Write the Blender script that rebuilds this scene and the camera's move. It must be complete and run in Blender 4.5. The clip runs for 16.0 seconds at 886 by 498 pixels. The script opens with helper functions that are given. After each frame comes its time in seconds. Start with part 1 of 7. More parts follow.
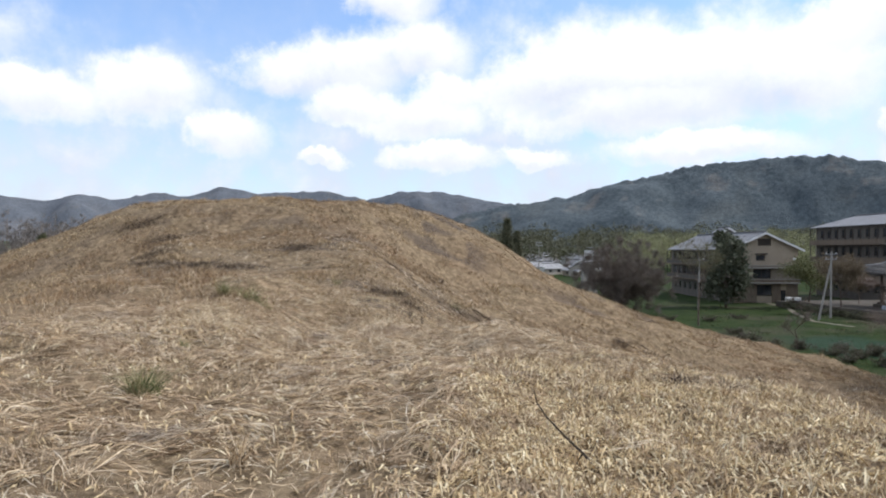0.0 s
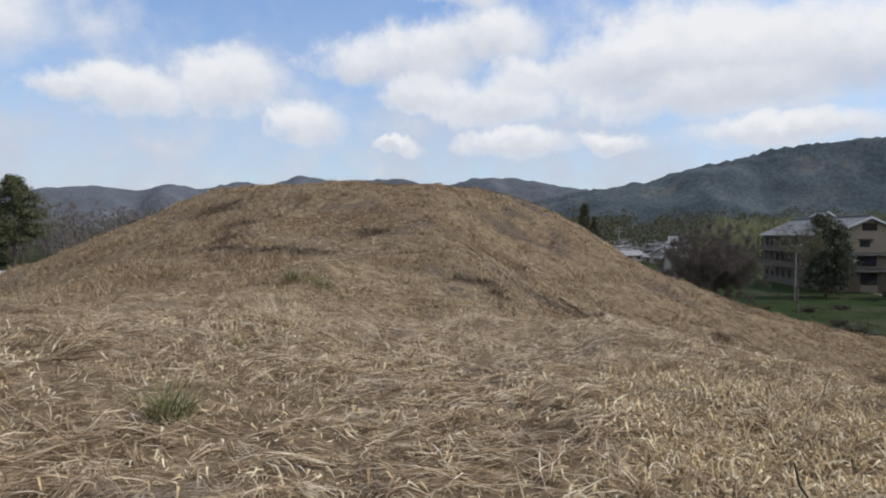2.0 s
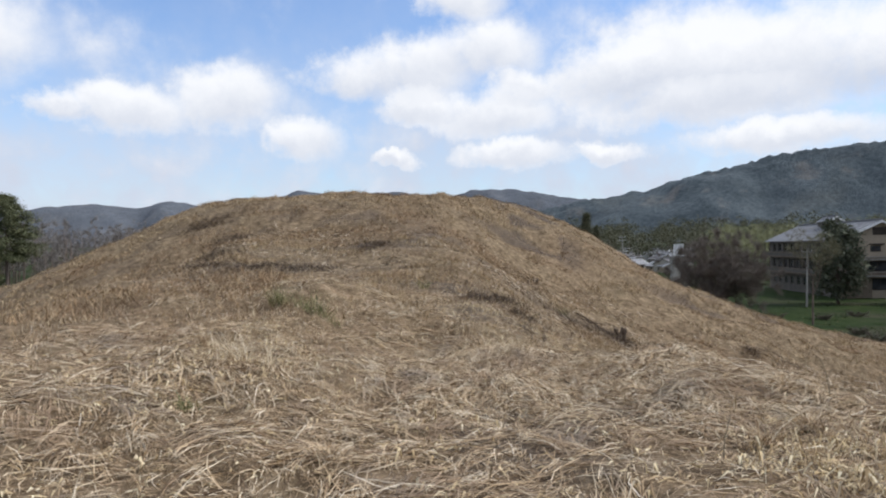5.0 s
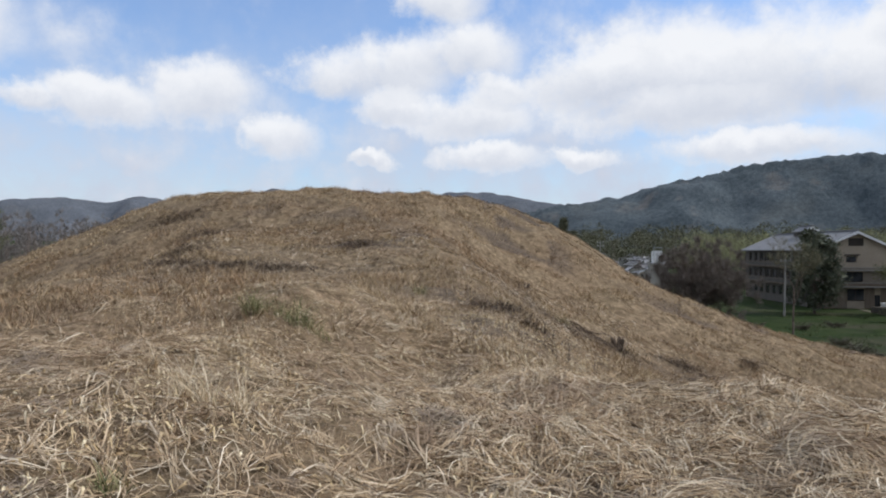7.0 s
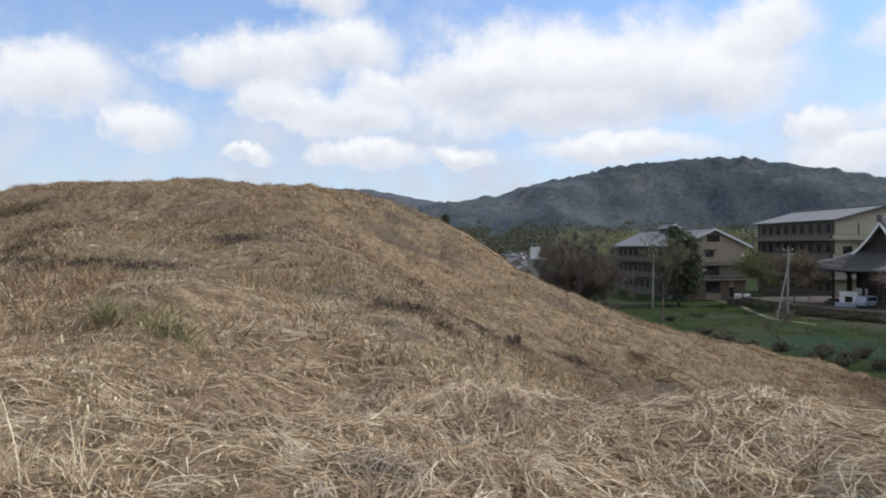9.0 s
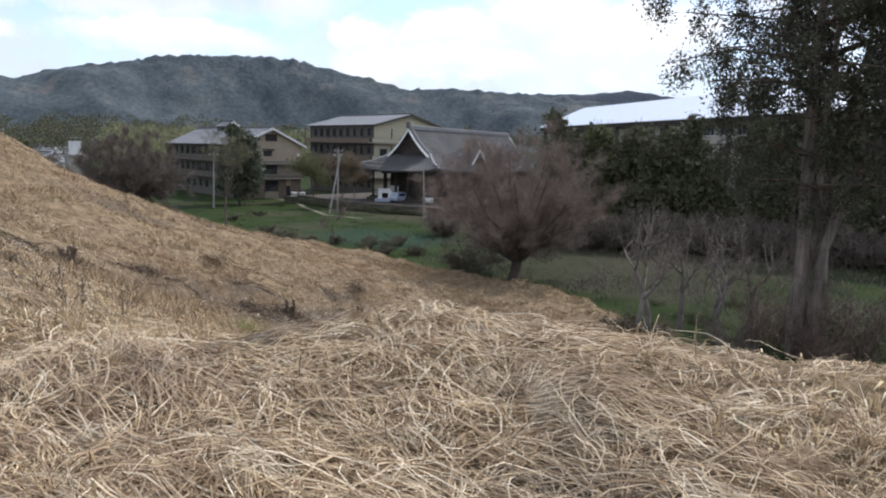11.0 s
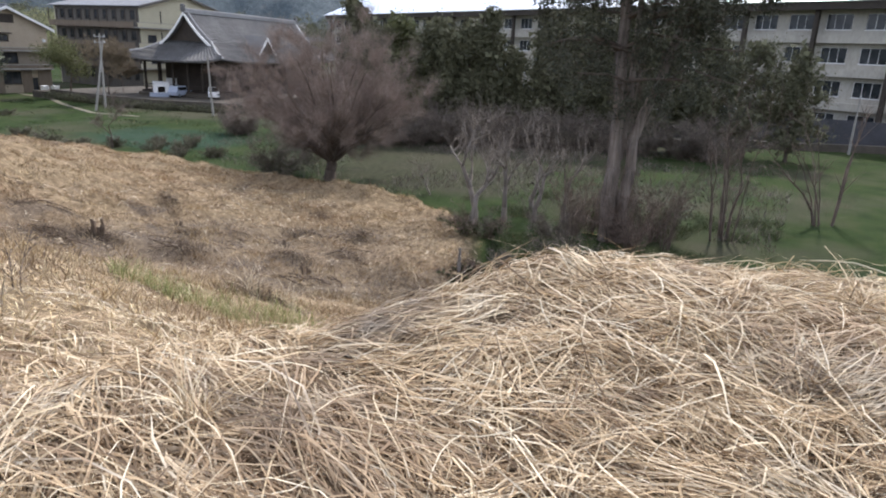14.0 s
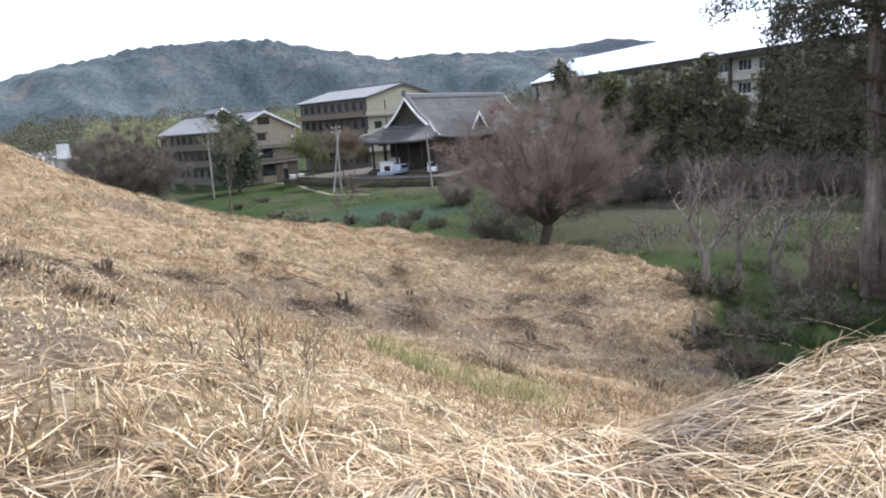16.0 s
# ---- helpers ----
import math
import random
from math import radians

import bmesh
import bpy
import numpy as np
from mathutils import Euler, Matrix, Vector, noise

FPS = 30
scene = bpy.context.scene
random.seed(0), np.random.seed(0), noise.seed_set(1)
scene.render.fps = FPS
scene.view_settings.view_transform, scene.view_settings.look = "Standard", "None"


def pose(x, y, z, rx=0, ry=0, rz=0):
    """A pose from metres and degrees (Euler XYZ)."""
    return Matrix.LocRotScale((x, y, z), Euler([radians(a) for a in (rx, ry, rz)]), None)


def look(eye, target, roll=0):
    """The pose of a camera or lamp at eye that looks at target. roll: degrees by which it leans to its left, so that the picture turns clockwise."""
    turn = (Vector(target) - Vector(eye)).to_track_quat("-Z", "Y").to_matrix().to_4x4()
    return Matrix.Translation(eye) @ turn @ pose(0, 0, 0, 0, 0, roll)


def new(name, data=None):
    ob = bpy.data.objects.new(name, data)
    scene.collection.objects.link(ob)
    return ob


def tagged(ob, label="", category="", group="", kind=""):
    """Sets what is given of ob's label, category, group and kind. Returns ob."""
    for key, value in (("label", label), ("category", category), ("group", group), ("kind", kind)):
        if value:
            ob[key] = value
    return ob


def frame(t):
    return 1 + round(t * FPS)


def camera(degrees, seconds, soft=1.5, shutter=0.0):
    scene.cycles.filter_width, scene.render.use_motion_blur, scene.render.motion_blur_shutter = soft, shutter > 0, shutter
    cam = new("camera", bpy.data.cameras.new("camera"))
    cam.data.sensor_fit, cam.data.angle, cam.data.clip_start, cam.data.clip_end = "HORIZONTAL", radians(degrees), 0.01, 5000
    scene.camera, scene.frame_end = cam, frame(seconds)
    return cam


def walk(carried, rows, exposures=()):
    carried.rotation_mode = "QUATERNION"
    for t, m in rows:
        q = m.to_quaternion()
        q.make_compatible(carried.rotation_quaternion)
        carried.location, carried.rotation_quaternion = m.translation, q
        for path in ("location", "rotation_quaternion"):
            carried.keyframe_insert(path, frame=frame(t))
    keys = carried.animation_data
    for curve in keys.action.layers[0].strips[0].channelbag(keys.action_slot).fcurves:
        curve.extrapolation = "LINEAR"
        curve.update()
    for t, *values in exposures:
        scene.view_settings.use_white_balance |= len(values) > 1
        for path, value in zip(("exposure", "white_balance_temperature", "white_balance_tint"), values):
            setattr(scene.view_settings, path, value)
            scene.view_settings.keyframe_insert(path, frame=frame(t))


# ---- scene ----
cam = camera(67.0, 16.0, soft=2.0)
PATH = [
    (0, (-0.001, 0.007, 1.548), (-0.001, 2.007, 1.549), 0.1),
    (0.5, (-0.087, 0.609, 1.499), (-0.195, 2.606, 1.474), 0.1),
    (1, (-0.288, 1.124, 1.544), (-0.448, 3.118, 1.521), 0.7),
    (1.5, (-0.22, 1.684, 1.484), (-0.436, 3.671, 1.556), 0.4),
    (2, (-0.51, 2.289, 1.432), (-0.729, 4.276, 1.393), -0.0),
    (2.5, (-0.5, 2.709, 1.491), (-0.704, 4.694, 1.359), -0.9),
    (3, (-0.689, 3.134, 1.479), (-1.017, 5.106, 1.416), -1.2),
    (3.5, (-0.792, 3.458, 1.444), (-1.176, 5.417, 1.314), -0.1),
    (4, (-0.8, 3.869, 1.442), (-1.133, 5.841, 1.442), -0.4),
    (6.5, (-1.765, 6.44, 1.384), (-1.92, 8.433, 1.374), -0.4),
    (7, (-1.907, 6.926, 1.389), (-2.051, 8.921, 1.392), 0.2),
    (7.5, (-2.109, 7.347, 1.368), (-2.08, 9.347, 1.33), 0.9),
    (8, (-2.133, 7.829, 1.326), (-2.017, 9.826, 1.336), 0.9),
    (8.5, (-2.265, 8.188, 1.309), (-2.129, 10.183, 1.3), 0.3),
    (9, (-2.423, 8.641, 1.303), (-2.212, 10.63, 1.298), -0.0),
    (9.5, (-2.458, 8.987, 1.312), (-1.978, 10.929, 1.285), -0.2),
    (10, (-2.652, 9.276, 1.367), (-1.783, 11.075, 1.284), -0.1),
    (12.5, (-2.637, 12.003, 1.211), (-1.085, 13.127, 0.639), 3.4),
    (13, (-2.587, 12.444, 1.211), (-0.998, 13.505, 0.621), 2.8),
    (13.5, (-2.704, 12.821, 1.208), (-1.049, 13.797, 0.653), 2.8),
    (14, (-2.863, 13.233, 1.216), (-1.175, 14.143, 0.646), 2.6),
    (14.5, (-2.781, 13.595, 1.235), (-1.152, 14.616, 0.68), 0.7),
    (15, (-2.81, 13.703, 1.254), (-1.217, 14.803, 0.752), -1.2),
    (15.5, (-2.882, 13.756, 1.278), (-1.39, 15.016, 0.847), -3.1),
    (16, (-2.924, 13.776, 1.3), (-1.58, 15.206, 0.915), -4.1),
]
# the clip's camera opens up as it turns towards the darker side
walk(cam, [(t, look(*row)) for t, *row in PATH], [(0.0, 0.35, 6330, 11), (1.0, 0.14, 6330, 11), (2.0, -0.10, 6330, 11), (2.6, 0.15, 6330, 11), (4.1, 0.17, 6330, 11), (6.4, -0.02, 6280, 11), (8.5, 0.05, 6330, 11), (10.0, 0.17, 6300, 11), (12.4, 0.88, 6370, 13), (14.5, 1.05, 6350, 13), (16.0, 1.30, 6270, 12)])
# ---------------------------------------------------------------- light
SUN_HEADING, SUN_HEIGHT = radians(80), radians(44)
sun = new("sun", bpy.data.lights.new("sun", "SUN"))
sun.data.energy, sun.data.angle, sun.data.color = 2.9, radians(3), (1.0, 0.96, 0.91)
sun_way = Vector((math.sin(SUN_HEADING) * math.cos(SUN_HEIGHT), math.cos(SUN_HEADING) * math.cos(SUN_HEIGHT), math.sin(SUN_HEIGHT)))
sun.matrix_world = look(sun_way * 100, (0, 0, 0))

world = bpy.data.worlds.new("sky")
scene.world = world
world.use_nodes = True
wt = world.node_tree
wt.nodes.clear()


def wnode(kind):
    return wt.nodes.new(kind)


def wmath(op, a, b=None, c=None, clamp=False):
    n = wnode("ShaderNodeMath")
    n.operation, n.use_clamp = op, clamp
    for i, v in enumerate((a, b, c)):
        if v is None:
            continue
        if isinstance(v, (int, float)):
            n.inputs[i].default_value = v
        else:
            wt.links.new(v, n.inputs[i])
    return n.outputs[0]


def wnoise(vec, scale, detail, rough=0.55):
    n = wnode("ShaderNodeTexNoise")
    wt.links.new(vec, n.inputs["Vector"])
    n.inputs["Scale"].default_value, n.inputs["Detail"].default_value, n.inputs["Roughness"].default_value = scale, detail, rough
    return n.outputs[0]


sky = wnode("ShaderNodeTexSky")
sky.sky_type, sky.sun_disc, sky.sun_elevation, sky.sun_rotation = "NISHITA", False, SUN_HEIGHT, SUN_HEADING
sky.altitude, sky.air_density, sky.dust_density, sky.ozone_density = 100, 1.2, 0.4, 2.0
way = wnode("ShaderNodeTexCoord").outputs["Generated"]
sep = wnode("ShaderNodeSeparateXYZ")
wt.links.new(way, sep.inputs[0])
deg = 180 / math.pi
az = wmath("MULTIPLY", wmath("ARCTAN2", sep.outputs[0], sep.outputs[1]), deg)
el = wmath("MULTIPLY", wmath("ARCSINE", sep.outputs[2]), deg)
warp = wnode("ShaderNodeTexNoise")
wt.links.new(way, warp.inputs["Vector"])
warp.inputs["Scale"].default_value, warp.inputs["Detail"].default_value, warp.inputs["Roughness"].default_value = 9, 6, 0.66
wsep = wnode("ShaderNodeSeparateColor")
wt.links.new(warp.outputs["Color"], wsep.inputs[0])
az = wmath("ADD", az, wmath("MULTIPLY", wmath("SUBTRACT", wsep.outputs[0], 0.5), 7.5))
el0 = el
el = wmath("ADD", el, wmath("MULTIPLY", wmath("SUBTRACT", wsep.outputs[1], 0.5), 4.4))
rough1 = wmath("SUBTRACT", wnoise(way, 9, 5, 0.6), 0.5)
rough2 = wmath("SUBTRACT", wnoise(way, 26, 6, 0.62), 0.5)
# cumulus: heading, height, half width, half height, all in degrees
CLOUDS = [(-23.7, 12.6, 4.6, 2.7), (-31.3, 11.5, 5.4, 2.0), (-36.5, 11.0, 3.0, 1.3), (-18.1, 8.9, 3.3, 2.0),
          (-13.5, 14.4, 5.0, 2.2), (-8.0, 15.0, 5.4, 3.0), (-2.5, 16.6, 5.4, 3.0), (-4.5, 20.5, 4.0, 2.6), (-8.0, 11.9, 4.4, 1.8), (-1.2, 11.3, 5.4, 2.3), (0.5, 13.4, 4.0, 1.8),
          (8.6, 14.0, 5.6, 3.0), (14.0, 14.8, 9.0, 4.4), (22.0, 14.0, 9.0, 4.6), (28.0, 13.6, 7.0, 3.8), (15.0, 11.4, 9.0, 2.0), (31.6, 16.6, 4.2, 2.5),
          (0.0, 7.6, 5.0, 1.35), (8.0, 7.8, 2.8, 1.0), (-10.0, 7.4, 2.0, 0.6), (21.0, 8.2, 8.5, 1.4),
          (36.2, 9.3, 2.2, 1.6), (43.0, 9.8, 5.4, 2.1), (50.5, 11.5, 5.5, 2.6), (46.0, 15.4, 9.0, 2.6), (57.0, 9.0, 9.0, 3.2), (43.0, 7.5, 9.0, 1.5), (-44.0, 15.5, 8.0, 4.0)]
most = None
shade = None
for a0, e0, w, h in CLOUDS:
    u = wmath("DIVIDE", wmath("SUBTRACT", az, a0), w)
    v = wmath("DIVIDE", wmath("SUBTRACT", el, e0), h)
    d = wmath("SUBTRACT", 1.0, wmath("ADD", wmath("MULTIPLY", u, u), wmath("MULTIPLY", v, v)))
    d = wmath("MAXIMUM", d, -1.0)
    lit = wmath("MULTIPLY", v, wmath("MAXIMUM", d, 0.0))
    most = d if most is None else wmath("SMOOTH_MAX", most, d, 0.25)
    shade = lit if shade is None else wmath("ADD", shade, lit)
# loose cloud over the rest of the sky
wide = wmath("SUBTRACT", wmath("MULTIPLY", wnoise(way, 3.2, 4, 0.55), 2.6), 1.55)
side = wmath("MAXIMUM", wmath("SUBTRACT", wmath("ABSOLUTE", wmath("SUBTRACT", az, 5.0)), 52.0), wmath("SUBTRACT", el, 24.0))
wide = wmath("ADD", wide, wmath("MULTIPLY", wmath("MULTIPLY", side, 0.08, clamp=True), 0.75))
field = wmath("SMOOTH_MAX", most, wmath("SUBTRACT", wide, 0.25), 0.2)
field = wmath("ADD", field, wmath("ADD", wmath("MULTIPLY", rough1, 1.9), wmath("MULTIPLY", rough2, 0.7)))
cover = wnode("ShaderNodeMapRange")
cover.interpolation_type = "SMOOTHSTEP"
wt.links.new(field, cover.inputs[0])
cover.inputs[1].default_value, cover.inputs[2].default_value = -0.5, 0.85
# thin veil near the horizon
veil = wnode("ShaderNodeMapRange")
veil.interpolation_type = "SMOOTHSTEP"
wt.links.new(el0, veil.inputs[0])
veil.inputs[1].default_value, veil.inputs[2].default_value, veil.inputs[3].default_value, veil.inputs[4].default_value = 3.0, 22.0, 0.95, 0.20
thin = wmath("MULTIPLY", veil.outputs[0], wmath("ADD", wmath("MULTIPLY", rough1, 1.9), 0.80), clamp=True)
bright = wmath("ADD", wmath("ADD", wmath("MULTIPLY", shade, 0.85), 0.68), wmath("ADD", wmath("MULTIPLY", rough2, 0.35), wmath("MULTIPLY", rough1, 0.5)), clamp=True)
tone = wnode("ShaderNodeMix")
tone.data_type = "RGBA"
wt.links.new(bright, tone.inputs[0])
tone.inputs[6].default_value, tone.inputs[7].default_value = (4.1, 4.4, 5.0, 1), (6.5, 6.55, 6.6, 1)
mix = wnode("ShaderNodeMix")
mix.data_type = "RGBA"
wt.links.new(cover.outputs[0], mix.inputs[0])
deep = wnode("ShaderNodeMix")
deep.data_type, deep.blend_type = "RGBA", "MULTIPLY"
deep.inputs[0].default_value, deep.inputs[7].default_value = 1.0, (0.86, 1.0, 1.2, 1)
wt.links.new(sky.outputs[0], deep.inputs[6])
haze = wnode("ShaderNodeMix")
haze.data_type = "RGBA"
wt.links.new(thin, haze.inputs[0])
wt.links.new(deep.outputs[2], haze.inputs[6])
haze.inputs[7].default_value = (4.25, 4.55, 5.2, 1)
wt.links.new(haze.outputs[2], mix.inputs[6])
wt.links.new(tone.outputs[2], mix.inputs[7])
back = wnode("ShaderNodeBackground")
back.inputs[1].default_value = 0.14
wt.links.new(mix.outputs[2], back.inputs[0])
wt.links.new(back.outputs[0], wnode("ShaderNodeOutputWorld").inputs[0])


# ---------------------------------------------------------------- materials
def shader(name):
    m = bpy.data.materials.new(name)
    m.use_nodes = True
    m.node_tree.nodes["Principled BSDF"].inputs["Specular IOR Level"].default_value = 0.2
    return m, m.node_tree, m.node_tree.nodes["Principled BSDF"]


def ramp(nt, fac, stops):
    n = nt.nodes.new("ShaderNodeValToRGB")
    nt.links.new(fac, n.inputs[0])
    while len(n.color_ramp.elements) < len(stops):
        n.color_ramp.elements.new(0.5)
    for e, (p, c) in zip(n.color_ramp.elements, stops):
        e.position, e.color = p, (*c, 1)
    return n.outputs[0]


def grain(nt, scale, detail=5, coord="Object", rough=0.6, stretch=None):
    tc = nt.nodes.new("ShaderNodeTexCoord").outputs[coord]
    if stretch:
        mp = nt.nodes.new("ShaderNodeMapping")
        mp.inputs["Scale"].default_value = stretch
        nt.links.new(tc, mp.inputs[0])
        tc = mp.outputs[0]
    n = nt.nodes.new("ShaderNodeTexNoise")
    n.inputs["Scale"].default_value, n.inputs["Detail"].default_value, n.inputs["Roughness"].default_value = scale, detail, rough
    nt.links.new(tc, n.inputs["Vector"])
    return n.outputs[0]


def blend(nt, fac, a, b, kind="MIX"):
    n = nt.nodes.new("ShaderNodeMix")
    n.data_type, n.blend_type = "RGBA", kind
    for sock, v in ((n.inputs[0], fac), (n.inputs[6], a), (n.inputs[7], b)):
        if isinstance(v, (int, float)):
            sock.default_value = v
        elif isinstance(v, tuple):
            sock.default_value = (*v, 1)
        else:
            nt.links.new(v, sock)
    return n.outputs[2]


def relief(nt, bsdf, height, strength, distance):
    n = nt.nodes.new("ShaderNodeBump")
    n.inputs["Strength"].default_value, n.inputs["Distance"].default_value = strength, distance
    nt.links.new(height, n.inputs["Height"])
    nt.links.new(n.outputs[0], bsdf.inputs["Normal"])


def plain(name, dark, light, scale=2.0, rough=0.85, bump=0.3, metal=0.0, stretch=None, fine=9.0):
    """A weathered surface: large stains and fine grain between two tones."""
    m, nt, b = shader(name)
    big = grain(nt, scale, 4, stretch=stretch)
    small = grain(nt, scale * fine, 5, stretch=stretch)
    col = ramp(nt, big, [(0.3, dark), (0.7, light)])
    mid = tuple((p + q) / 2 for p, q in zip(dark, light))
    col = blend(nt, 0.45, col, ramp(nt, small, [(0.3, tuple(c * 0.7 for c in mid)), (0.7, tuple(min(1, c * 1.25) for c in mid))]))
    nt.links.new(col, b.inputs["Base Color"])
    b.inputs["Roughness"].default_value, b.inputs["Metallic"].default_value = rough, metal
    if bump:
        relief(nt, b, small, bump, 0.02)
    return m


def bladed(name, stops, rough=0.7, thin=0.0, patch=None):
    """Blades, straws or leaves: each island has its own tone out of the stops."""
    m, nt, b = shader(name)
    geo = nt.nodes.new("ShaderNodeNewGeometry")
    col = ramp(nt, geo.outputs["Random Per Island"], stops)
    for size, lo, hi, tone_c in patch or ():
        big = grain(nt, size, 4)
        col = blend(nt, ramp(nt, big, [(lo, (0, 0, 0)), (hi, (1, 1, 1))]), col, blend(nt, 0.7, col, tone_c))
    nt.links.new(col, b.inputs["Base Color"])
    b.inputs["Roughness"].default_value = rough
    if thin:
        t = nt.nodes.new("ShaderNodeBsdfTranslucent")
        nt.links.new(col, t.inputs[0])
        mx = nt.nodes.new("ShaderNodeMixShader")
        mx.inputs[0].default_value = thin
        out = nt.nodes["Material Output"]
        nt.links.new(b.outputs[0], mx.inputs[1])
        nt.links.new(t.outputs[0], mx.inputs[2])
        nt.links.new(mx.outputs[0], out.inputs[0])
    return m


STRAW = bladed("straw", [(0.0, (0.085, 0.054, 0.032)), (0.2, (0.225, 0.152, 0.09)), (0.45, (0.425, 0.308, 0.18)), (0.7, (0.585, 0.44, 0.275)), (0.88, (0.735, 0.60, 0.41)), (1.0, (0.88, 0.785, 0.61))], 0.7, 0.10,
               ((0.9, 0.50, 0.65, (0.34, 0.24, 0.155)), (3.6, 0.58, 0.70, (0.21, 0.15, 0.10)), (2.2, 0.57, 0.70, (0.76, 0.67, 0.51)), (0.62, 0.57, 0.66, (0.24, 0.195, 0.155))))
PALESTRAW = bladed("pale_straw", [(0.0, (0.38, 0.28, 0.17)), (0.5, (0.61, 0.49, 0.32)), (1.0, (0.84, 0.75, 0.57))], 0.7, 0.12)
CHAFF = bladed("chaff", [(0.0, (0.26, 0.175, 0.095)), (0.3, (0.50, 0.37, 0.20)), (0.7, (0.71, 0.57, 0.335)), (1.0, (0.87, 0.78, 0.55))], 0.7, 0.12, ((1.3, 0.52, 0.64, (0.33, 0.245, 0.175)), (4.5, 0.56, 0.66, (0.22, 0.155, 0.105))))
DRYGRASS = bladed("dry_grass", [(0.0, (0.158, 0.105, 0.058)), (0.35, (0.325, 0.23, 0.127)), (0.7, (0.48, 0.355, 0.203)), (1.0, (0.66, 0.53, 0.33))], 0.75, 0.1,
                  ((0.16, 0.47, 0.62, (0.26, 0.155, 0.085)), (0.5, 0.54, 0.68, (0.17, 0.135, 0.105)), (0.4, 0.58, 0.70, (0.52, 0.41, 0.235)), (1.5, 0.52, 0.64, (0.15, 0.105, 0.066)), (2.4, 0.54, 0.66, (0.62, 0.51, 0.33)), (4.0, 0.54, 0.64, (0.16, 0.11, 0.07))))
SLOPESTRAW = bladed("slope_straw", [(0.0, (0.055, 0.042, 0.032)), (0.4, (0.19, 0.145, 0.102)), (0.72, (0.44, 0.35, 0.24)), (1.0, (0.80, 0.70, 0.54))], 0.8, 0.08)
CLUMPGRASS = bladed("clump_grass", [(0.0, (0.08, 0.052, 0.032)), (0.5, (0.21, 0.138, 0.08)), (1.0, (0.46, 0.35, 0.215))], 0.8, 0.08)
DARKBRUSH = bladed("dark_brush", [(0.0, (0.045, 0.033, 0.025)), (0.6, (0.125, 0.09, 0.064)), (1.0, (0.32, 0.25, 0.17))], 0.85)
BRUSH = bladed("cut_brushwood", [(0.0, (0.05, 0.04, 0.033)), (0.6, (0.125, 0.098, 0.078)), (1.0, (0.27, 0.22, 0.17))], 0.85)
TUFTGRASS = bladed("tuft_grass", [(0.0, (0.065, 0.083, 0.03)), (0.45, (0.13, 0.15, 0.055)), (0.7, (0.27, 0.25, 0.12)), (1.0, (0.52, 0.42, 0.24))], 0.65, 0.12)
GREENGRASS = bladed("green_grass", [(0.0, (0.15, 0.18, 0.06)), (0.45, (0.28, 0.31, 0.12)), (0.7, (0.42, 0.40, 0.20)), (1.0, (0.60, 0.51, 0.31))], 0.6, 0.15)
RANKGRASS = bladed("rank_grass", [(0.0, (0.022, 0.030, 0.012)), (0.5, (0.048, 0.068, 0.023)), (0.85, (0.085, 0.112, 0.038)), (1.0, (0.22, 0.18, 0.105))], 0.7, 0.1)
TWIG = bladed("twig", [(0.0, (0.078, 0.064, 0.054)), (0.6, (0.165, 0.136, 0.114)), (1.0, (0.26, 0.22, 0.185))], 0.85)
REDTWIG = bladed("red_twig", [(0.0, (0.12, 0.094, 0.080)), (0.6, (0.25, 0.195, 0.166)), (1.0, (0.38, 0.31, 0.265))], 0.85)
RUSTTWIG = bladed("rust_twig", [(0.0, (0.085, 0.062, 0.050)), (0.6, (0.165, 0.118, 0.095)), (1.0, (0.25, 0.185, 0.15))], 0.85)
HAZETWIG = bladed("grey_brown_twig", [(0.0, (0.11, 0.098, 0.088)), (0.6, (0.19, 0.168, 0.15)), (1.0, (0.27, 0.245, 0.22))], 0.9)
OLIVETWIG = bladed("olive_twig", [(0.0, (0.09, 0.088, 0.052)), (0.6, (0.17, 0.162, 0.10)), (1.0, (0.25, 0.235, 0.15))], 0.85)
PALETWIG = bladed("pale_twig", [(0.0, (0.12, 0.09, 0.06)), (1.0, (0.26, 0.21, 0.14))], 0.85)
LEAFDARK = bladed("dark_leaf", [(0.0, (0.065, 0.066, 0.040)), (0.6, (0.108, 0.108, 0.065)), (1.0, (0.155, 0.152, 0.092))], 0.85, 0.1)
LEAFOLIVE = bladed("olive_leaf", [(0.0, (0.060, 0.066, 0.032)), (0.6, (0.10, 0.107, 0.05)), (1.0, (0.145, 0.15, 0.07))], 0.8, 0.12)
RANKLEAF = bladed("bramble_leaf", [(0.0, (0.02, 0.028, 0.012)), (0.6, (0.045, 0.062, 0.024)), (1.0, (0.10, 0.115, 0.05))], 0.75, 0.1)
LEAFEUC = bladed("grey_green_leaf", [(0.0, (0.040, 0.042, 0.029)), (0.6, (0.076, 0.077, 0.054)), (1.0, (0.125, 0.123, 0.088))], 0.8, 0.12)
LEAFPINE = bladed("pine_needles", [(0.0, (0.066, 0.073, 0.036)), (0.6, (0.112, 0.120, 0.060)), (1.0, (0.16, 0.165, 0.085))], 0.7, 0.05)
LEAFBAMBOO = bladed("bamboo_leaf", [(0.0, (0.16, 0.168, 0.085)), (0.6, (0.25, 0.255, 0.13)), (1.0, (0.34, 0.335, 0.18))], 0.8, 0.1)
LEAFYOUNG = bladed("young_leaf", [(0.0, (0.075, 0.085, 0.035)), (1.0, (0.18, 0.178, 0.08))], 0.8, 0.1)
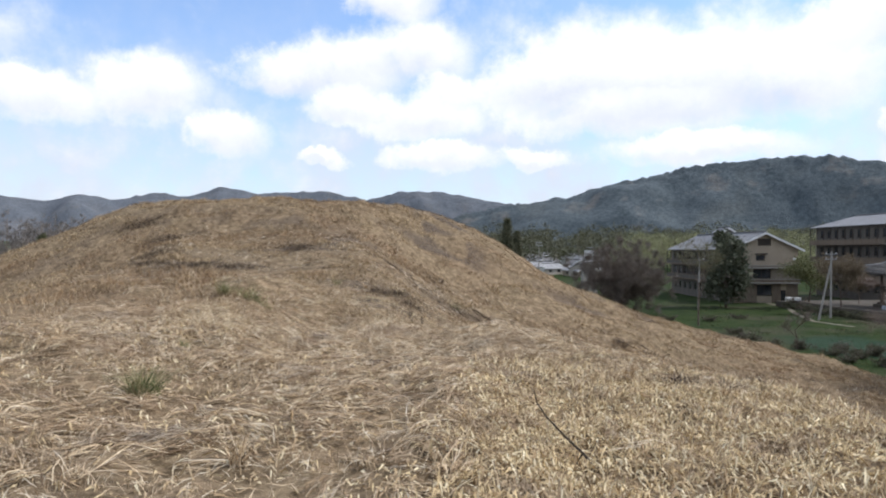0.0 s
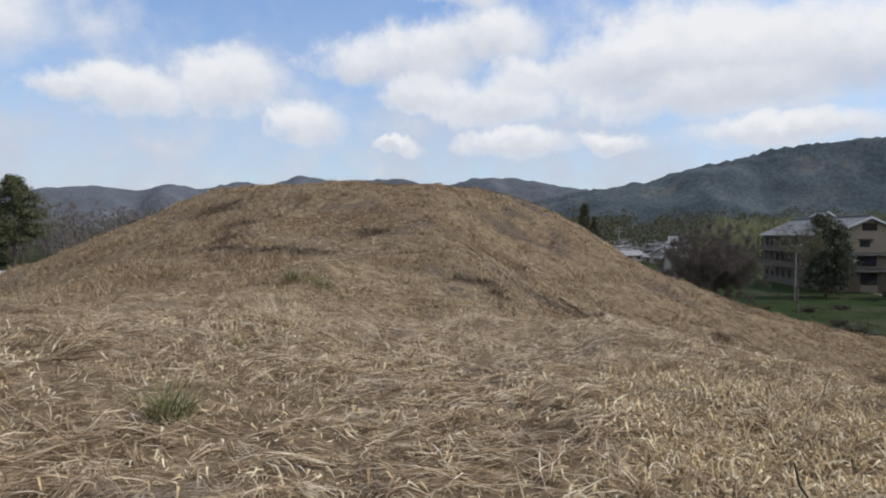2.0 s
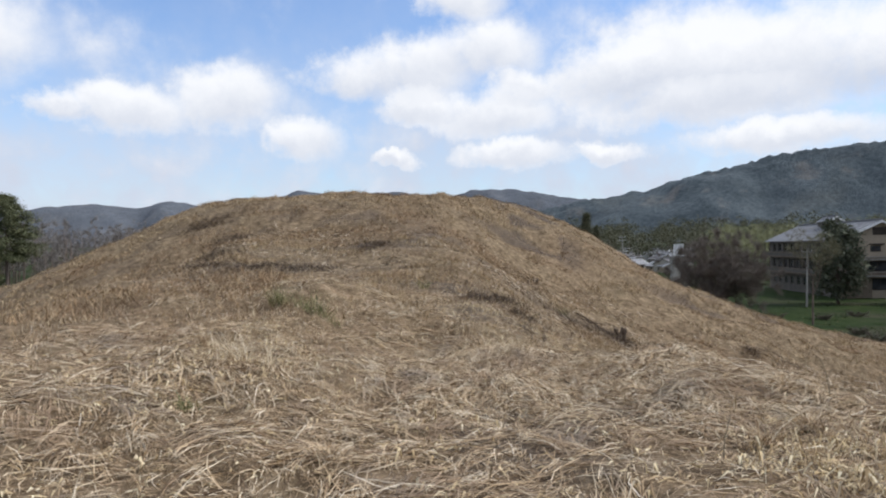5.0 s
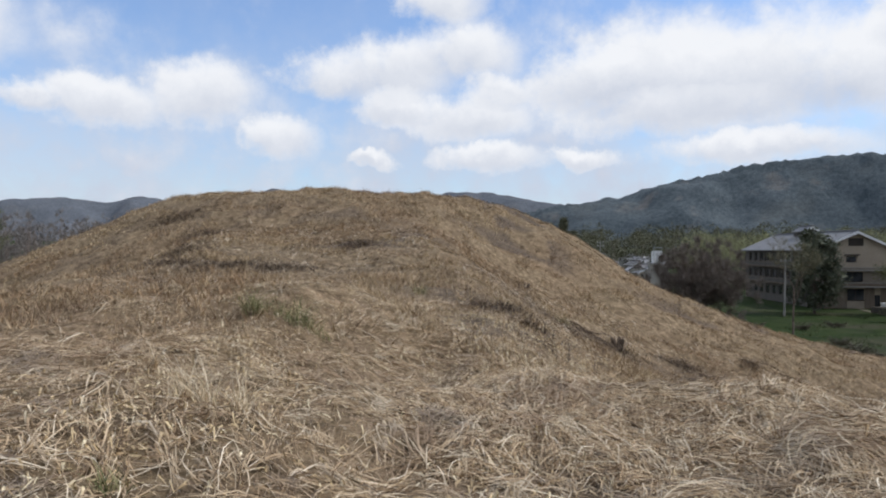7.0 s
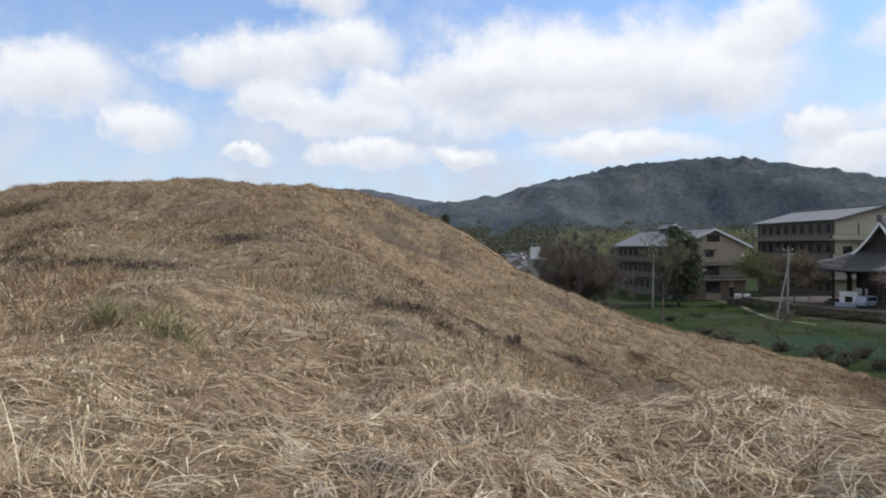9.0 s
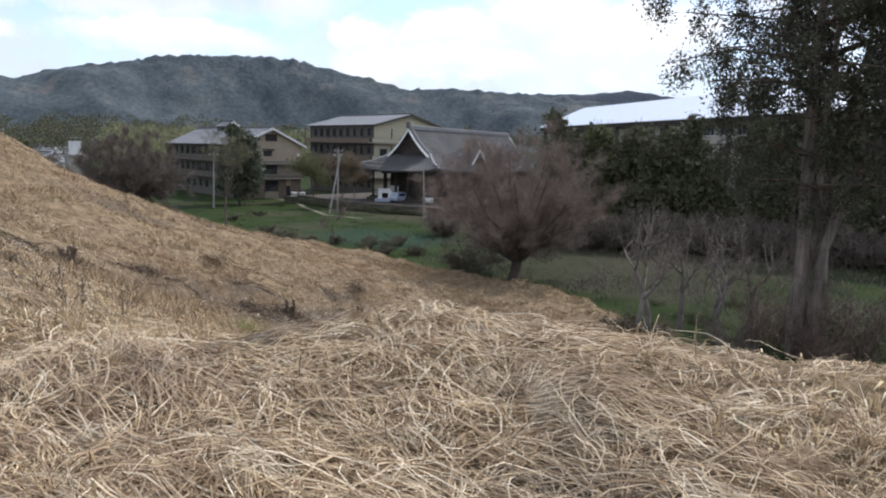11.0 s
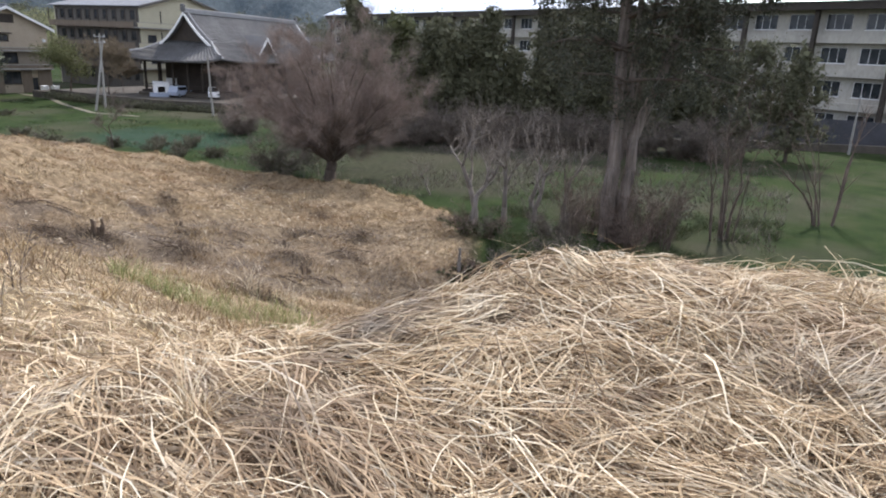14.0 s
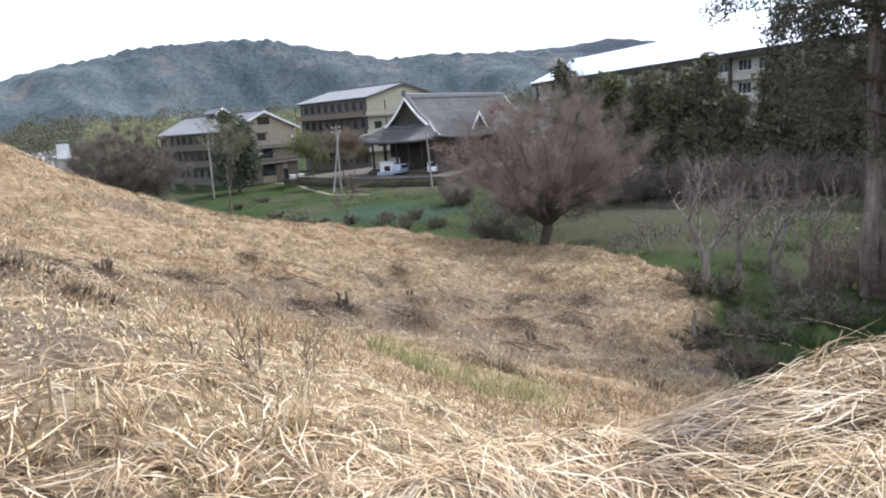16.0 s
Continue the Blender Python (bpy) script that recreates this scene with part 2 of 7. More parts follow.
LEAFGREY = bladed("grey_leaf", [(0.0, (0.06, 0.068, 0.045)), (0.6, (0.098, 0.108, 0.072)), (1.0, (0.15, 0.158, 0.105))], 0.8, 0.1)
BARK = plain("bark", (0.062, 0.047, 0.038), (0.155, 0.12, 0.096), 1.2, 0.95, 0.8, stretch=(6, 6, 0.7))
BARKPALE = plain("peeling_bark", (0.04, 0.031, 0.026), (0.31, 0.255, 0.215), 1.6, 0.9, 1.0, stretch=(4, 4, 0.35), fine=4.0)
BARKGREY = plain("grey_bark", (0.08, 0.068, 0.058), (0.25, 0.215, 0.185), 1.5, 0.9, 0.7, stretch=(5, 5, 0.8))
PLASTER = plain("beige_plaster", (0.30, 0.245, 0.18), (0.40, 0.335, 0.25), 0.5, 0.9, 0.15)
PLASTER2 = plain("cream_plaster", (0.40, 0.365, 0.26), (0.50, 0.46, 0.335), 0.5, 0.9, 0.15)
DULLPLASTER = plain("dull_plaster", (0.17, 0.143, 0.11), (0.27, 0.228, 0.175), 0.7, 0.9, 0.2)
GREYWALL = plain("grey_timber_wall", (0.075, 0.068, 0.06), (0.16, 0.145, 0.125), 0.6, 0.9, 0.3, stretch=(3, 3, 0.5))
BROWNWALL = plain("brown_board_wall", (0.13, 0.10, 0.075), (0.22, 0.175, 0.13), 0.6, 0.9, 0.3, stretch=(3, 3, 0.5))
WHITE = plain("white_paint", (0.62, 0.62, 0.60), (0.80, 0.79, 0.77), 0.8, 0.6, 0.05)
WHITEWALL = plain("stained_white_wall", (0.31, 0.285, 0.24), (0.48, 0.445, 0.385), 0.3, 0.8, 0.1, stretch=(1, 1, 0.4))
CONCRETE = plain("concrete", (0.22, 0.21, 0.19), (0.36, 0.34, 0.31), 0.9, 0.85, 0.3)
STONEWALL = plain("retaining_stone", (0.05, 0.044, 0.036), (0.115, 0.10, 0.082), 0.7, 0.95, 0.6)
DARKWOOD = plain("dark_wood", (0.030, 0.025, 0.021), (0.072, 0.058, 0.047), 1.0, 0.8, 0.2)
METALROOF = plain("pale_metal_roof", (0.80, 0.81, 0.82), (0.87, 0.87, 0.87), 0.4, 0.45, 0.02, metal=0.6)
ASPHALT = plain("asphalt", (0.045, 0.045, 0.046), (0.075, 0.073, 0.07), 1.5, 0.9, 0.3)
EARTHPATH = plain("earth_path", (0.11, 0.10, 0.07), (0.22, 0.195, 0.145), 0.8, 0.95, 0.3)
BLUESHEET = plain("blue_grey_fence", (0.05, 0.05, 0.056), (0.085, 0.085, 0.095), 0.5, 0.7, 0.1)
RUBBER = plain("rubber", (0.015, 0.015, 0.015), (0.03, 0.03, 0.03), 4, 0.8, 0.1)
STEEL = plain("galvanised_steel", (0.28, 0.29, 0.30), (0.42, 0.43, 0.44), 3, 0.45, 0.05, metal=0.7)
CARWHITE = plain("car_white", (0.72, 0.72, 0.71), (0.80, 0.80, 0.79), 2, 0.3, 0.0)
CARBLUE = plain("car_pale_blue", (0.30, 0.34, 0.42), (0.36, 0.40, 0.48), 2, 0.3, 0.0)

GLASS, nt, b = shader("window_glass")
nt.links.new(ramp(nt, grain(nt, 0.6, 2), [(0.3, (0.014, 0.017, 0.02)), (0.7, (0.05, 0.055, 0.06))]), b.inputs["Base Color"])
b.inputs["Roughness"].default_value, b.inputs["Specular IOR Level"].default_value = 0.12, 0.5


def tiled_roof(name, dark, light, pitch):
    """Rows of pan tiles running down the slope, by relief, with weathering."""
    m, nt, b = shader(name)
    tc = nt.nodes.new("ShaderNodeTexCoord").outputs["UV"]
    wave = nt.nodes.new("ShaderNodeTexWave")
    wave.wave_type, wave.bands_direction = "BANDS", "X"
    wave.inputs["Scale"].default_value, wave.inputs["Distortion"].default_value = pitch, 0.3
    nt.links.new(tc, wave.inputs["Vector"])
    big = grain(nt, 0.35, 5)
    small = grain(nt, 4.0, 4)
    col = ramp(nt, big, [(0.3, dark), (0.7, light)])
    col = blend(nt, 0.5, col, ramp(nt, small, [(0.35, dark), (0.65, tuple(c * 1.15 for c in light))]))
    col = blend(nt, 0.35, col, ramp(nt, wave.outputs[0], [(0.2, tuple(c * 0.6 for c in dark)), (0.7, light)]))
    nt.links.new(col, b.inputs["Base Color"])
    b.inputs["Roughness"].default_value = 0.8
    relief(nt, b, wave.outputs[0], 0.7, 0.06)
    return m


TILE = tiled_roof("grey_roof_tile", (0.075, 0.074, 0.074), (0.23, 0.225, 0.222), 1.1)
TILEPALE = tiled_roof("pale_roof_tile", (0.20, 0.20, 0.205), (0.36, 0.36, 0.36), 0.9)
SHEETROOF = tiled_roof("grey_sheet_roof", (0.13, 0.132, 0.138), (0.25, 0.252, 0.258), 0.6)


# ---------------------------------------------------------------- mesh helpers
def mesh_of(name, verts, faces, mat=None, smooth=False):
    me = bpy.data.meshes.new(name)
    me.from_pydata([tuple(v) for v in verts], [], faces)
    me.update()
    if mat:
        me.materials.append(mat)
    if smooth:
        me.polygons.foreach_set("use_smooth", [True] * len(me.polygons))
    return me


def quads_mesh(name, pts, mat, faces=None):
    """pts: array (n, k, 2, 3) of ribbons; builds n strips of k-1 quads, fast."""
    n, k = pts.shape[:2]
    if k == 2:
        return tris_mesh(name, np.stack([pts[:, 0, 0], pts[:, 0, 1], pts[:, 1].mean(1)], 1), mat)
    co = pts.reshape(-1, 3).astype(np.float32)
    base = (np.arange(n) * k * 2)[:, None] + (np.arange(k - 1) * 2)[None, :]
    quad = np.stack([base, base + 1, base + 3, base + 2], -1).reshape(-1, 4)
    me = bpy.data.meshes.new(name)
    me.vertices.add(len(co))
    me.vertices.foreach_set("co", co.ravel())
    me.loops.add(quad.size)
    me.loops.foreach_set("vertex_index", quad.ravel().astype(np.int32))
    me.polygons.add(len(quad))
    me.polygons.foreach_set("loop_start", np.arange(0, quad.size, 4, dtype=np.int32))
    me.polygons.foreach_set("loop_total", np.full(len(quad), 4, dtype=np.int32))
    me.materials.append(mat)
    me.update(calc_edges=True)
    me.validate()
    return me


def tris_mesh(name, pts, mat):
    """pts: array (n, 3, 3); builds n loose triangles, fast."""
    n = len(pts)
    me = bpy.data.meshes.new(name)
    me.vertices.add(n * 3)
    me.vertices.foreach_set("co", pts.reshape(-1, 3).astype(np.float32).ravel())
    me.loops.add(n * 3)
    me.loops.foreach_set("vertex_index", np.arange(n * 3, dtype=np.int32))
    me.polygons.add(n)
    me.polygons.foreach_set("loop_start", np.arange(0, n * 3, 3, dtype=np.int32))
    me.polygons.foreach_set("loop_total", np.full(n, 3, dtype=np.int32))
    me.materials.append(mat)
    me.update(calc_edges=True)
    me.validate()
    return me


def part(name, data, material, parent, label=""):
    """Links a bmesh or mesh as one object under a thing or a part."""
    if isinstance(data, bmesh.types.BMesh):
        me = bpy.data.meshes.new(name)
        bmesh.ops.recalc_face_normals(data, faces=data.faces[:])
        data.to_mesh(me)
        data.free()
    else:
        me = data
    if material and not me.materials:
        me.materials.append(material)
    ob = new(name, me)
    ob.parent = parent
    return tagged(ob, label) if label else ob


def box(bm, x0, x1, y0, y1, z0, z1, bevel=0.0):
    m = Matrix.LocRotScale(((x0 + x1) / 2, (y0 + y1) / 2, (z0 + z1) / 2), None, (x1 - x0, y1 - y0, z1 - z0))
    made = bmesh.ops.create_cube(bm, size=1, matrix=m)["verts"]
    if bevel:
        edges = list({e for v in made for e in v.link_edges})
        bmesh.ops.bevel(bm, geom=edges, offset=bevel, segments=1, affect="EDGES")
    return bm


def boxed(*a, bevel=0.0):
    return box(bmesh.new(), *a, bevel=bevel)


def rod(bm, p, q, r0, r1, sides=8):
    p, q = Vector(p), Vector(q)
    d = q - p
    m = Matrix.Translation((p + q) / 2) @ d.to_track_quat("Z", "Y").to_matrix().to_4x4()
    bmesh.ops.create_cone(bm, cap_ends=True, segments=sides, radius1=r0, radius2=r1, depth=d.length, matrix=m)
    return bm


def thicken(bm, thickness):
    bm.normal_update()
    bmesh.ops.solidify(bm, geom=bm.faces[:], thickness=thickness)


def thing(name, label, category, m=None, group="", kind=""):
    ob = new(name)
    ob.empty_display_size = 0.2
    if m is not None:
        ob.matrix_world = m
    return tagged(ob, label, category, group, kind)


# ---------------------------------------------------------------- lie of the land
def smooth(a, b, v):
    t = np.clip((v - a) / (b - a), 0, 1)
    return t * t * (3 - 2 * t)


def lattice(ix, iy, seed):
    h = (ix.astype(np.int64) * 374761393 + iy.astype(np.int64) * 668265263 + seed * 974711) & 0xFFFFFFFF
    h = ((h ^ (h >> 13)) * 1274126177) & 0xFFFFFFFF
    return ((h ^ (h >> 16)) & 0xFFFF) / 65535.0


def vnoise(x, y, size, seed=0):
    """Smooth value noise, -1 to 1, with features of that size in metres."""
    x, y = np.asarray(x, float) / size, np.asarray(y, float) / size
    ix, iy = np.floor(x), np.floor(y)
    fx, fy = x - ix, y - iy
    fx, fy = fx * fx * (3 - 2 * fx), fy * fy * (3 - 2 * fy)
    a, b_ = lattice(ix, iy, seed), lattice(ix + 1, iy, seed)
    c, d = lattice(ix, iy + 1, seed), lattice(ix + 1, iy + 1, seed)
    return 2 * ((a * (1 - fx) + b_ * fx) * (1 - fy) + (c * (1 - fx) + d * fx) * fy) - 1


MOUND = (-14.0, 60.0)


def field_level(x, y):
    far = np.hypot(x, y)
    z = -9.0 + 3.6 * smooth(-8, -60, x)
    return z + 12.0 * smooth(210, 520, far) * smooth(-60, 60, y)


def mound_radius(x, y):
    return np.hypot(x - MOUND[0], y - MOUND[1])


def worn(x, y):
    """Metres by which the mound is worn back where it meets the neck, on its near right side."""
    turn = np.degrees(np.arctan2(y - MOUND[1], x - MOUND[0]))
    return 3.3 * np.exp(-((turn + 40) / 15) ** 2)


def slumped(x, y, r):
    """Metres by which the right flank of the mound has slumped inwards, half way down."""
    turn = np.degrees(np.arctan2(y - MOUND[1], x - MOUND[0]))
    return 2.0 * smooth(-38, -24, turn) * smooth(70, 40, turn) * smooth(17.5, 26, r) * smooth(41, 34, r)


def skirt_end(x, y):
    """Radius at which the dry skirt of the mound drops to the field."""
    return 48.5 + 6.0 * smooth(54, 38, y) * smooth(0, 20, x) + 0.9 * vnoise(x, y, 5, 64)


def edge_right(y):
    return np.interp(y, [-10, 3, 9, 12, 14, 15, 16.2, 18, 23, 30, 40, 60], [4.5, 4.4, 4.0, 3.0, 2.0, 0.4, -2.3, -2.7, -3.1, -4.2, -6.2, -9])


def edge_left(y):
    return np.interp(y, [-10, 5, 12, 15, 19, 25, 35, 60], [-10, -11.5, -11.2, -10.4, -10.6, -12.5, -14, -18])


def top_level(y):
    return np.interp(y, [-10, 0, 6, 8, 10, 12, 14, 16, 18, 20, 26, 32, 40, 60], [-0.2, 0.0, -0.06, -0.12, -0.18, -0.26, -0.32, -0.28, 0.0, 0.15, 0.65, 1.4, 2.2, 3.0])


def land(x, y, fine=True):
    x, y = np.asarray(x, float), np.asarray(y, float)
    low = field_level(x, y)
    r = mound_radius(x, y)
    r = r + 0.6 * vnoise(x, y, 7, 3) * smooth(8, 20, r) + worn(x, y) * smooth(10, 17, r) + slumped(x, y, r)
    round_part = np.interp(r, [0, 4, 8, 11, 13.5, 16, 20, 24, 28, 32, 36, 40, 44, 48, 52, 90], [5.58, 5.53, 5.35, 5.04, 4.52, 3.5, 1.6, -0.4, -2.1, -3.8, -5.3, -6.5, -7.4, -8.4, -9.4, -14])
    d = np.maximum(x - edge_right(y), 0)
    dl = np.maximum(edge_left(y) - x, 0)
    front = top_level(y) + 0.24 * np.clip(-2.6 - x, 0, 2.4) * smooth(7.5, 12, y) * smooth(26, 18, y)
    soft = 0.6 + 1.4 * smooth(14, 17, y)
    fall = (1 + 0.3 * smooth(23, 33, y)) * 12.5 * (1 - np.exp(-np.maximum(np.sqrt(d * d + soft * soft) - soft, 0) / 19.0))
    fall_l = 7.5 * (1 - np.exp(-np.maximum(np.sqrt(dl * dl + 0.5) - 0.7, 0) / 14.0))
    front = front - fall - fall_l - 9 * smooth(70, 90, y) - 9.0 * smooth(-8, -30, y)
    k = 0.4
    skirt = -8.2 - 1.9 * smooth(-0.9, 0.9, np.hypot(x - MOUND[0], y - MOUND[1]) - skirt_end(x, y)) - 3 * smooth(-10, -30, x) - 3 * smooth(27, 23, y)
    round_part = np.logaddexp(round_part / 0.2, skirt / 0.2) * 0.2
    z = np.logaddexp(round_part / k, front / k) * k
    z = np.where(z > low + 2, z, low + np.logaddexp(0, (z - low) / 0.15) * 0.15)
    body = smooth(0.15, 1.0, z - low)
    z = z + body * (0.16 * vnoise(x, y, 3.1, 5) + (0.10 + 0.07 * smooth(20, 30, np.hypot(x + 2, y - 9))) * vnoise(x, y, 1.3, 6))
    z = z + (1 - body) * 0.12 * vnoise(x, y, 9, 8)
    if fine:
        near = smooth(40, 22, np.hypot(x + 2, y - 9))
        z = z + body * near * (0.055 * vnoise(x, y, 0.55, 7) + 0.03 * vnoise(x, y, 0.26, 9))
        z = z + body * (0.12 + 0.14 * (1 - near)) * np.maximum(vnoise(x, y, 0.9, 12), 0) * smooth(18, 30, np.hypot(x + 2, y - 9))
    # heap of raked straw by the edge
    heap = np.exp(-(((x - 0.9) / 1.3) ** 2 + ((y - 13.6) / 1.6) ** 2))
    z = z + 0.13 * heap * (1 + 0.4 * vnoise(x, y, 0.7, 15))
    return z


def straw_cover(x, y):
    """1 on the dry mound, 0 on the green field and in the wet hollow at its foot."""
    low = field_level(x, y)
    c = smooth(0.22, 0.42, land(x, y, False) - low + 0.1 * vnoise(x, y, 2, 61))
    hollow = smooth(0.0, 2.5, x - np.maximum(12 + (y - 20) * 1.75, 9) + 1.2 * vnoise(x, y, 3, 62)) * smooth(33, 29, y)
    return c * (1 - hollow)


def brushwood(x, y):
    """Where the scrub was cut and left: grey-brown patches over the slopes."""
    m = 0.9 * smooth(0.2, 0.6, vnoise(x, y, 5.5, 51)) * smooth(-0.1, 0.4, vnoise(x, y, 1.2, 52))
    for cx, cy, wx, wy, k in ((-10, 27.5, 3.6, 1.2, 1.0), (-7.2, 33.5, 2.5, 1.6, 0.8), (-1.6, 22.4, 1.6, 1.4, 0.9), (-1.7, 19.4, 1.2, 1.6, 1.0), (-3.0, 22.7, 1.6, 0.9, 0.9), (0.6, 30, 2, 2.6, 0.8), (-13.5, 31, 2.6, 1.5, 0.6), (12, 35.6, 7.5, 2.0, 1.0),
                              (18.5, 36.4, 4.5, 1.6, 0.8), (14.2, 33.4, 3.4, 1.3, 1.0), (23.4, 33.4, 3.4, 1.8, 0.9), (8.8, 38, 3, 1.2, 0.8), (16.5, 28, 5, 3.2, 0.9), (18, 31.5, 6.5, 2.2, 0.9), (21, 34.5, 4.5, 1.6, 0.8), (10.8, 35.6, 4.5, 1.4, 0.9), (13.6, 33.8, 2.4, 1.0, 1.0), (22.4, 35.1, 2.2, 0.9, 1.0), (24.2, 32.3, 2.0, 1.0, 1.0), (6.8, 37.2, 2.0, 0.9, 0.8), (-15, 46, 4, 2, 0.6), (3, 35, 3.5, 2.0, 0.8)):
        m = np.maximum(m, k * np.exp(-((x - cx) / wx) ** 2 - ((y - cy) / wy) ** 2) * (0.55 + 0.45 * smooth(-0.3, 0.3, vnoise(x, y, 0.9, 53))))
    return np.clip(m * (1 - 0.65 * smooth(-8.5, -17, x)), 0, 1)


def axis_steps(knots):
    out = [knots[0][0]]
    for (a, step), (b_, _) in zip(knots[:-1], knots[1:]):
        n = max(1, round((b_ - a) / step))
        out += [a + (b_ - a) * (i + 1) / n for i in range(n)]
    return np.array(out)


gx = axis_steps([(-4600, 400), (-600, 40), (-160, 6), (-60, 0.8), (-24, 0.36), (-10, 0.2), (8, 0.36), (40, 1.2), (130, 6), (400, 30), (760, 400), (4600, 400)])
gy = axis_steps([(-4600, 400), (-600, 60), (-60, 4), (-8, 0.4), (0, 0.2), (21, 0.3), (40, 0.42), (75, 1.0), (125, 4), (300, 20), (700, 400), (4600, 400)])
GX, GY = np.meshgrid(gx, gy)
GZ = land(GX, GY)
ny, nx = GX.shape
co = np.stack([GX, GY, GZ], -1).reshape(-1, 3)
idx = np.arange(nx * ny).reshape(ny, nx)
quad = np.stack([idx[:-1, :-1], idx[:-1, 1:], idx[1:, 1:], idx[1:, :-1]], -1).reshape(-1, 4)
gme = bpy.data.meshes.new("ground")
gme.vertices.add(len(co))
gme.vertices.foreach_set("co", co.astype(np.float32).ravel())
gme.loops.add(quad.size)
gme.loops.foreach_set("vertex_index", quad.ravel().astype(np.int32))
gme.polygons.add(len(quad))
gme.polygons.foreach_set("loop_start", np.arange(0, quad.size, 4, dtype=np.int32))
gme.polygons.foreach_set("loop_total", np.full(len(quad), 4, dtype=np.int32))
gme.update(calc_edges=True)
gme.polygons.foreach_set("use_smooth", np.ones(len(quad), dtype=bool))
gme.attributes.new("straw", "FLOAT", "POINT").data.foreach_set("value", straw_cover(GX, GY).astype(np.float32).ravel())

gme.attributes.new("brushwood", "FLOAT", "POINT").data.foreach_set("value", brushwood(GX, GY).astype(np.float32).ravel())

fallow = smooth(1.15, 0.75, np.hypot((GX - 55) / 16, (GY - 44) / 14) + 0.25 * vnoise(GX, GY, 6, 66) + 0.12 * vnoise(GX, GY, 2, 67))
gme.attributes.new("fallow", "FLOAT", "POINT").data.foreach_set("value", (0.6 * fallow).astype(np.float32).ravel())
wet = smooth(1.1, 0.6, np.hypot((GX - 46) / 8.5, (GY - 74) / 11) + 0.3 * vnoise(GX, GY, 6, 68) + 0.15 * vnoise(GX, GY, 2, 69))
gme.attributes.new("wet", "FLOAT", "POINT").data.foreach_set("value", (0.75 * wet).astype(np.float32).ravel())
EARTH, nt, b = shader("ground")
b.inputs["Specular IOR Level"].default_value = 0.04
brush_n = nt.nodes.new("ShaderNodeAttribute")
brush_n.attribute_name = "brushwood"
cover_n = nt.nodes.new("ShaderNodeAttribute")
cover_n.attribute_name = "straw"
big, mid, small = grain(nt, 0.16, 5), grain(nt, 1.1, 6), grain(nt, 14, 6, rough=0.75)
streak = grain(nt, 9, 4, stretch=(1, 4, 1))
dry = ramp(nt, mid, [(0.25, (0.09, 0.06, 0.035)), (0.5, (0.21, 0.156, 0.095)), (0.75, (0.385, 0.295, 0.18))])
dry = blend(nt, ramp(nt, big, [(0.42, (0, 0, 0)), (0.62, (1, 1, 1))]), dry, blend(nt, 0.6, dry, (0.21, 0.138, 0.082)))
dry = blend(nt, 0.55, dry, ramp(nt, small, [(0.3, (0.05, 0.036, 0.025)), (0.52, (0.23, 0.17, 0.105)), (0.74, (0.56, 0.45, 0.29))]))
litter = ramp(nt, small, [(0.3, (0.036, 0.029, 0.024)), (0.52, (0.115, 0.09, 0.071)), (0.74, (0.29, 0.24, 0.185))])
lump = grain(nt, 3.2, 4, rough=0.65)
dry = blend(nt, 0.6, dry, blend(nt, 1.0, dry, ramp(nt, lump, [(0.36, (0.25, 0.23, 0.21)), (0.5, (0.85, 0.85, 0.85)), (0.64, (1.55, 1.55, 1.6))]), "MULTIPLY"))
dry = blend(nt, brush_n.outputs["Fac"], dry, blend(nt, 0.92, dry, litter))
green = ramp(nt, grain(nt, 0.35, 6), [(0.32, (0.012, 0.020, 0.008)), (0.5, (0.026, 0.047, 0.013)), (0.66, (0.047, 0.058, 0.022))])
green = blend(nt, ramp(nt, grain(nt, 0.05, 4), [(0.50, (0, 0, 0)), (0.62, (1, 1, 1))]), green, (0.075, 0.068, 0.048))
green = blend(nt, 0.4, green, ramp(nt, grain(nt, 6, 6), [(0.3, (0.012, 0.019, 0.007)), (0.7, (0.040, 0.053, 0.018))]))
fallow_n = nt.nodes.new("ShaderNodeAttribute")
fallow_n.attribute_name = "fallow"
green = blend(nt, fallow_n.outputs["Fac"], green, ramp(nt, grain(nt, 2.5, 6), [(0.3, (0.026, 0.024, 0.017)), (0.7, (0.085, 0.074, 0.055))]))
wet_n = nt.nodes.new("ShaderNodeAttribute")
wet_n.attribute_name = "wet"
green = blend(nt, wet_n.outputs["Fac"], green, ramp(nt, grain(nt, 0.8, 5), [(0.35, (0.018, 0.042, 0.024)), (0.65, (0.034, 0.060, 0.042))]))
nt.links.new(blend(nt, cover_n.outputs["Fac"], green, dry), b.inputs["Base Color"])
b.inputs["Roughness"].default_value = 0.95
relief(nt, b, small, 0.8, 0.05)
gme.materials.append(EARTH)
ground = tagged(new("ground", gme), "mown straw-covered burial mound rising from a green field", "ground", kind="structure")


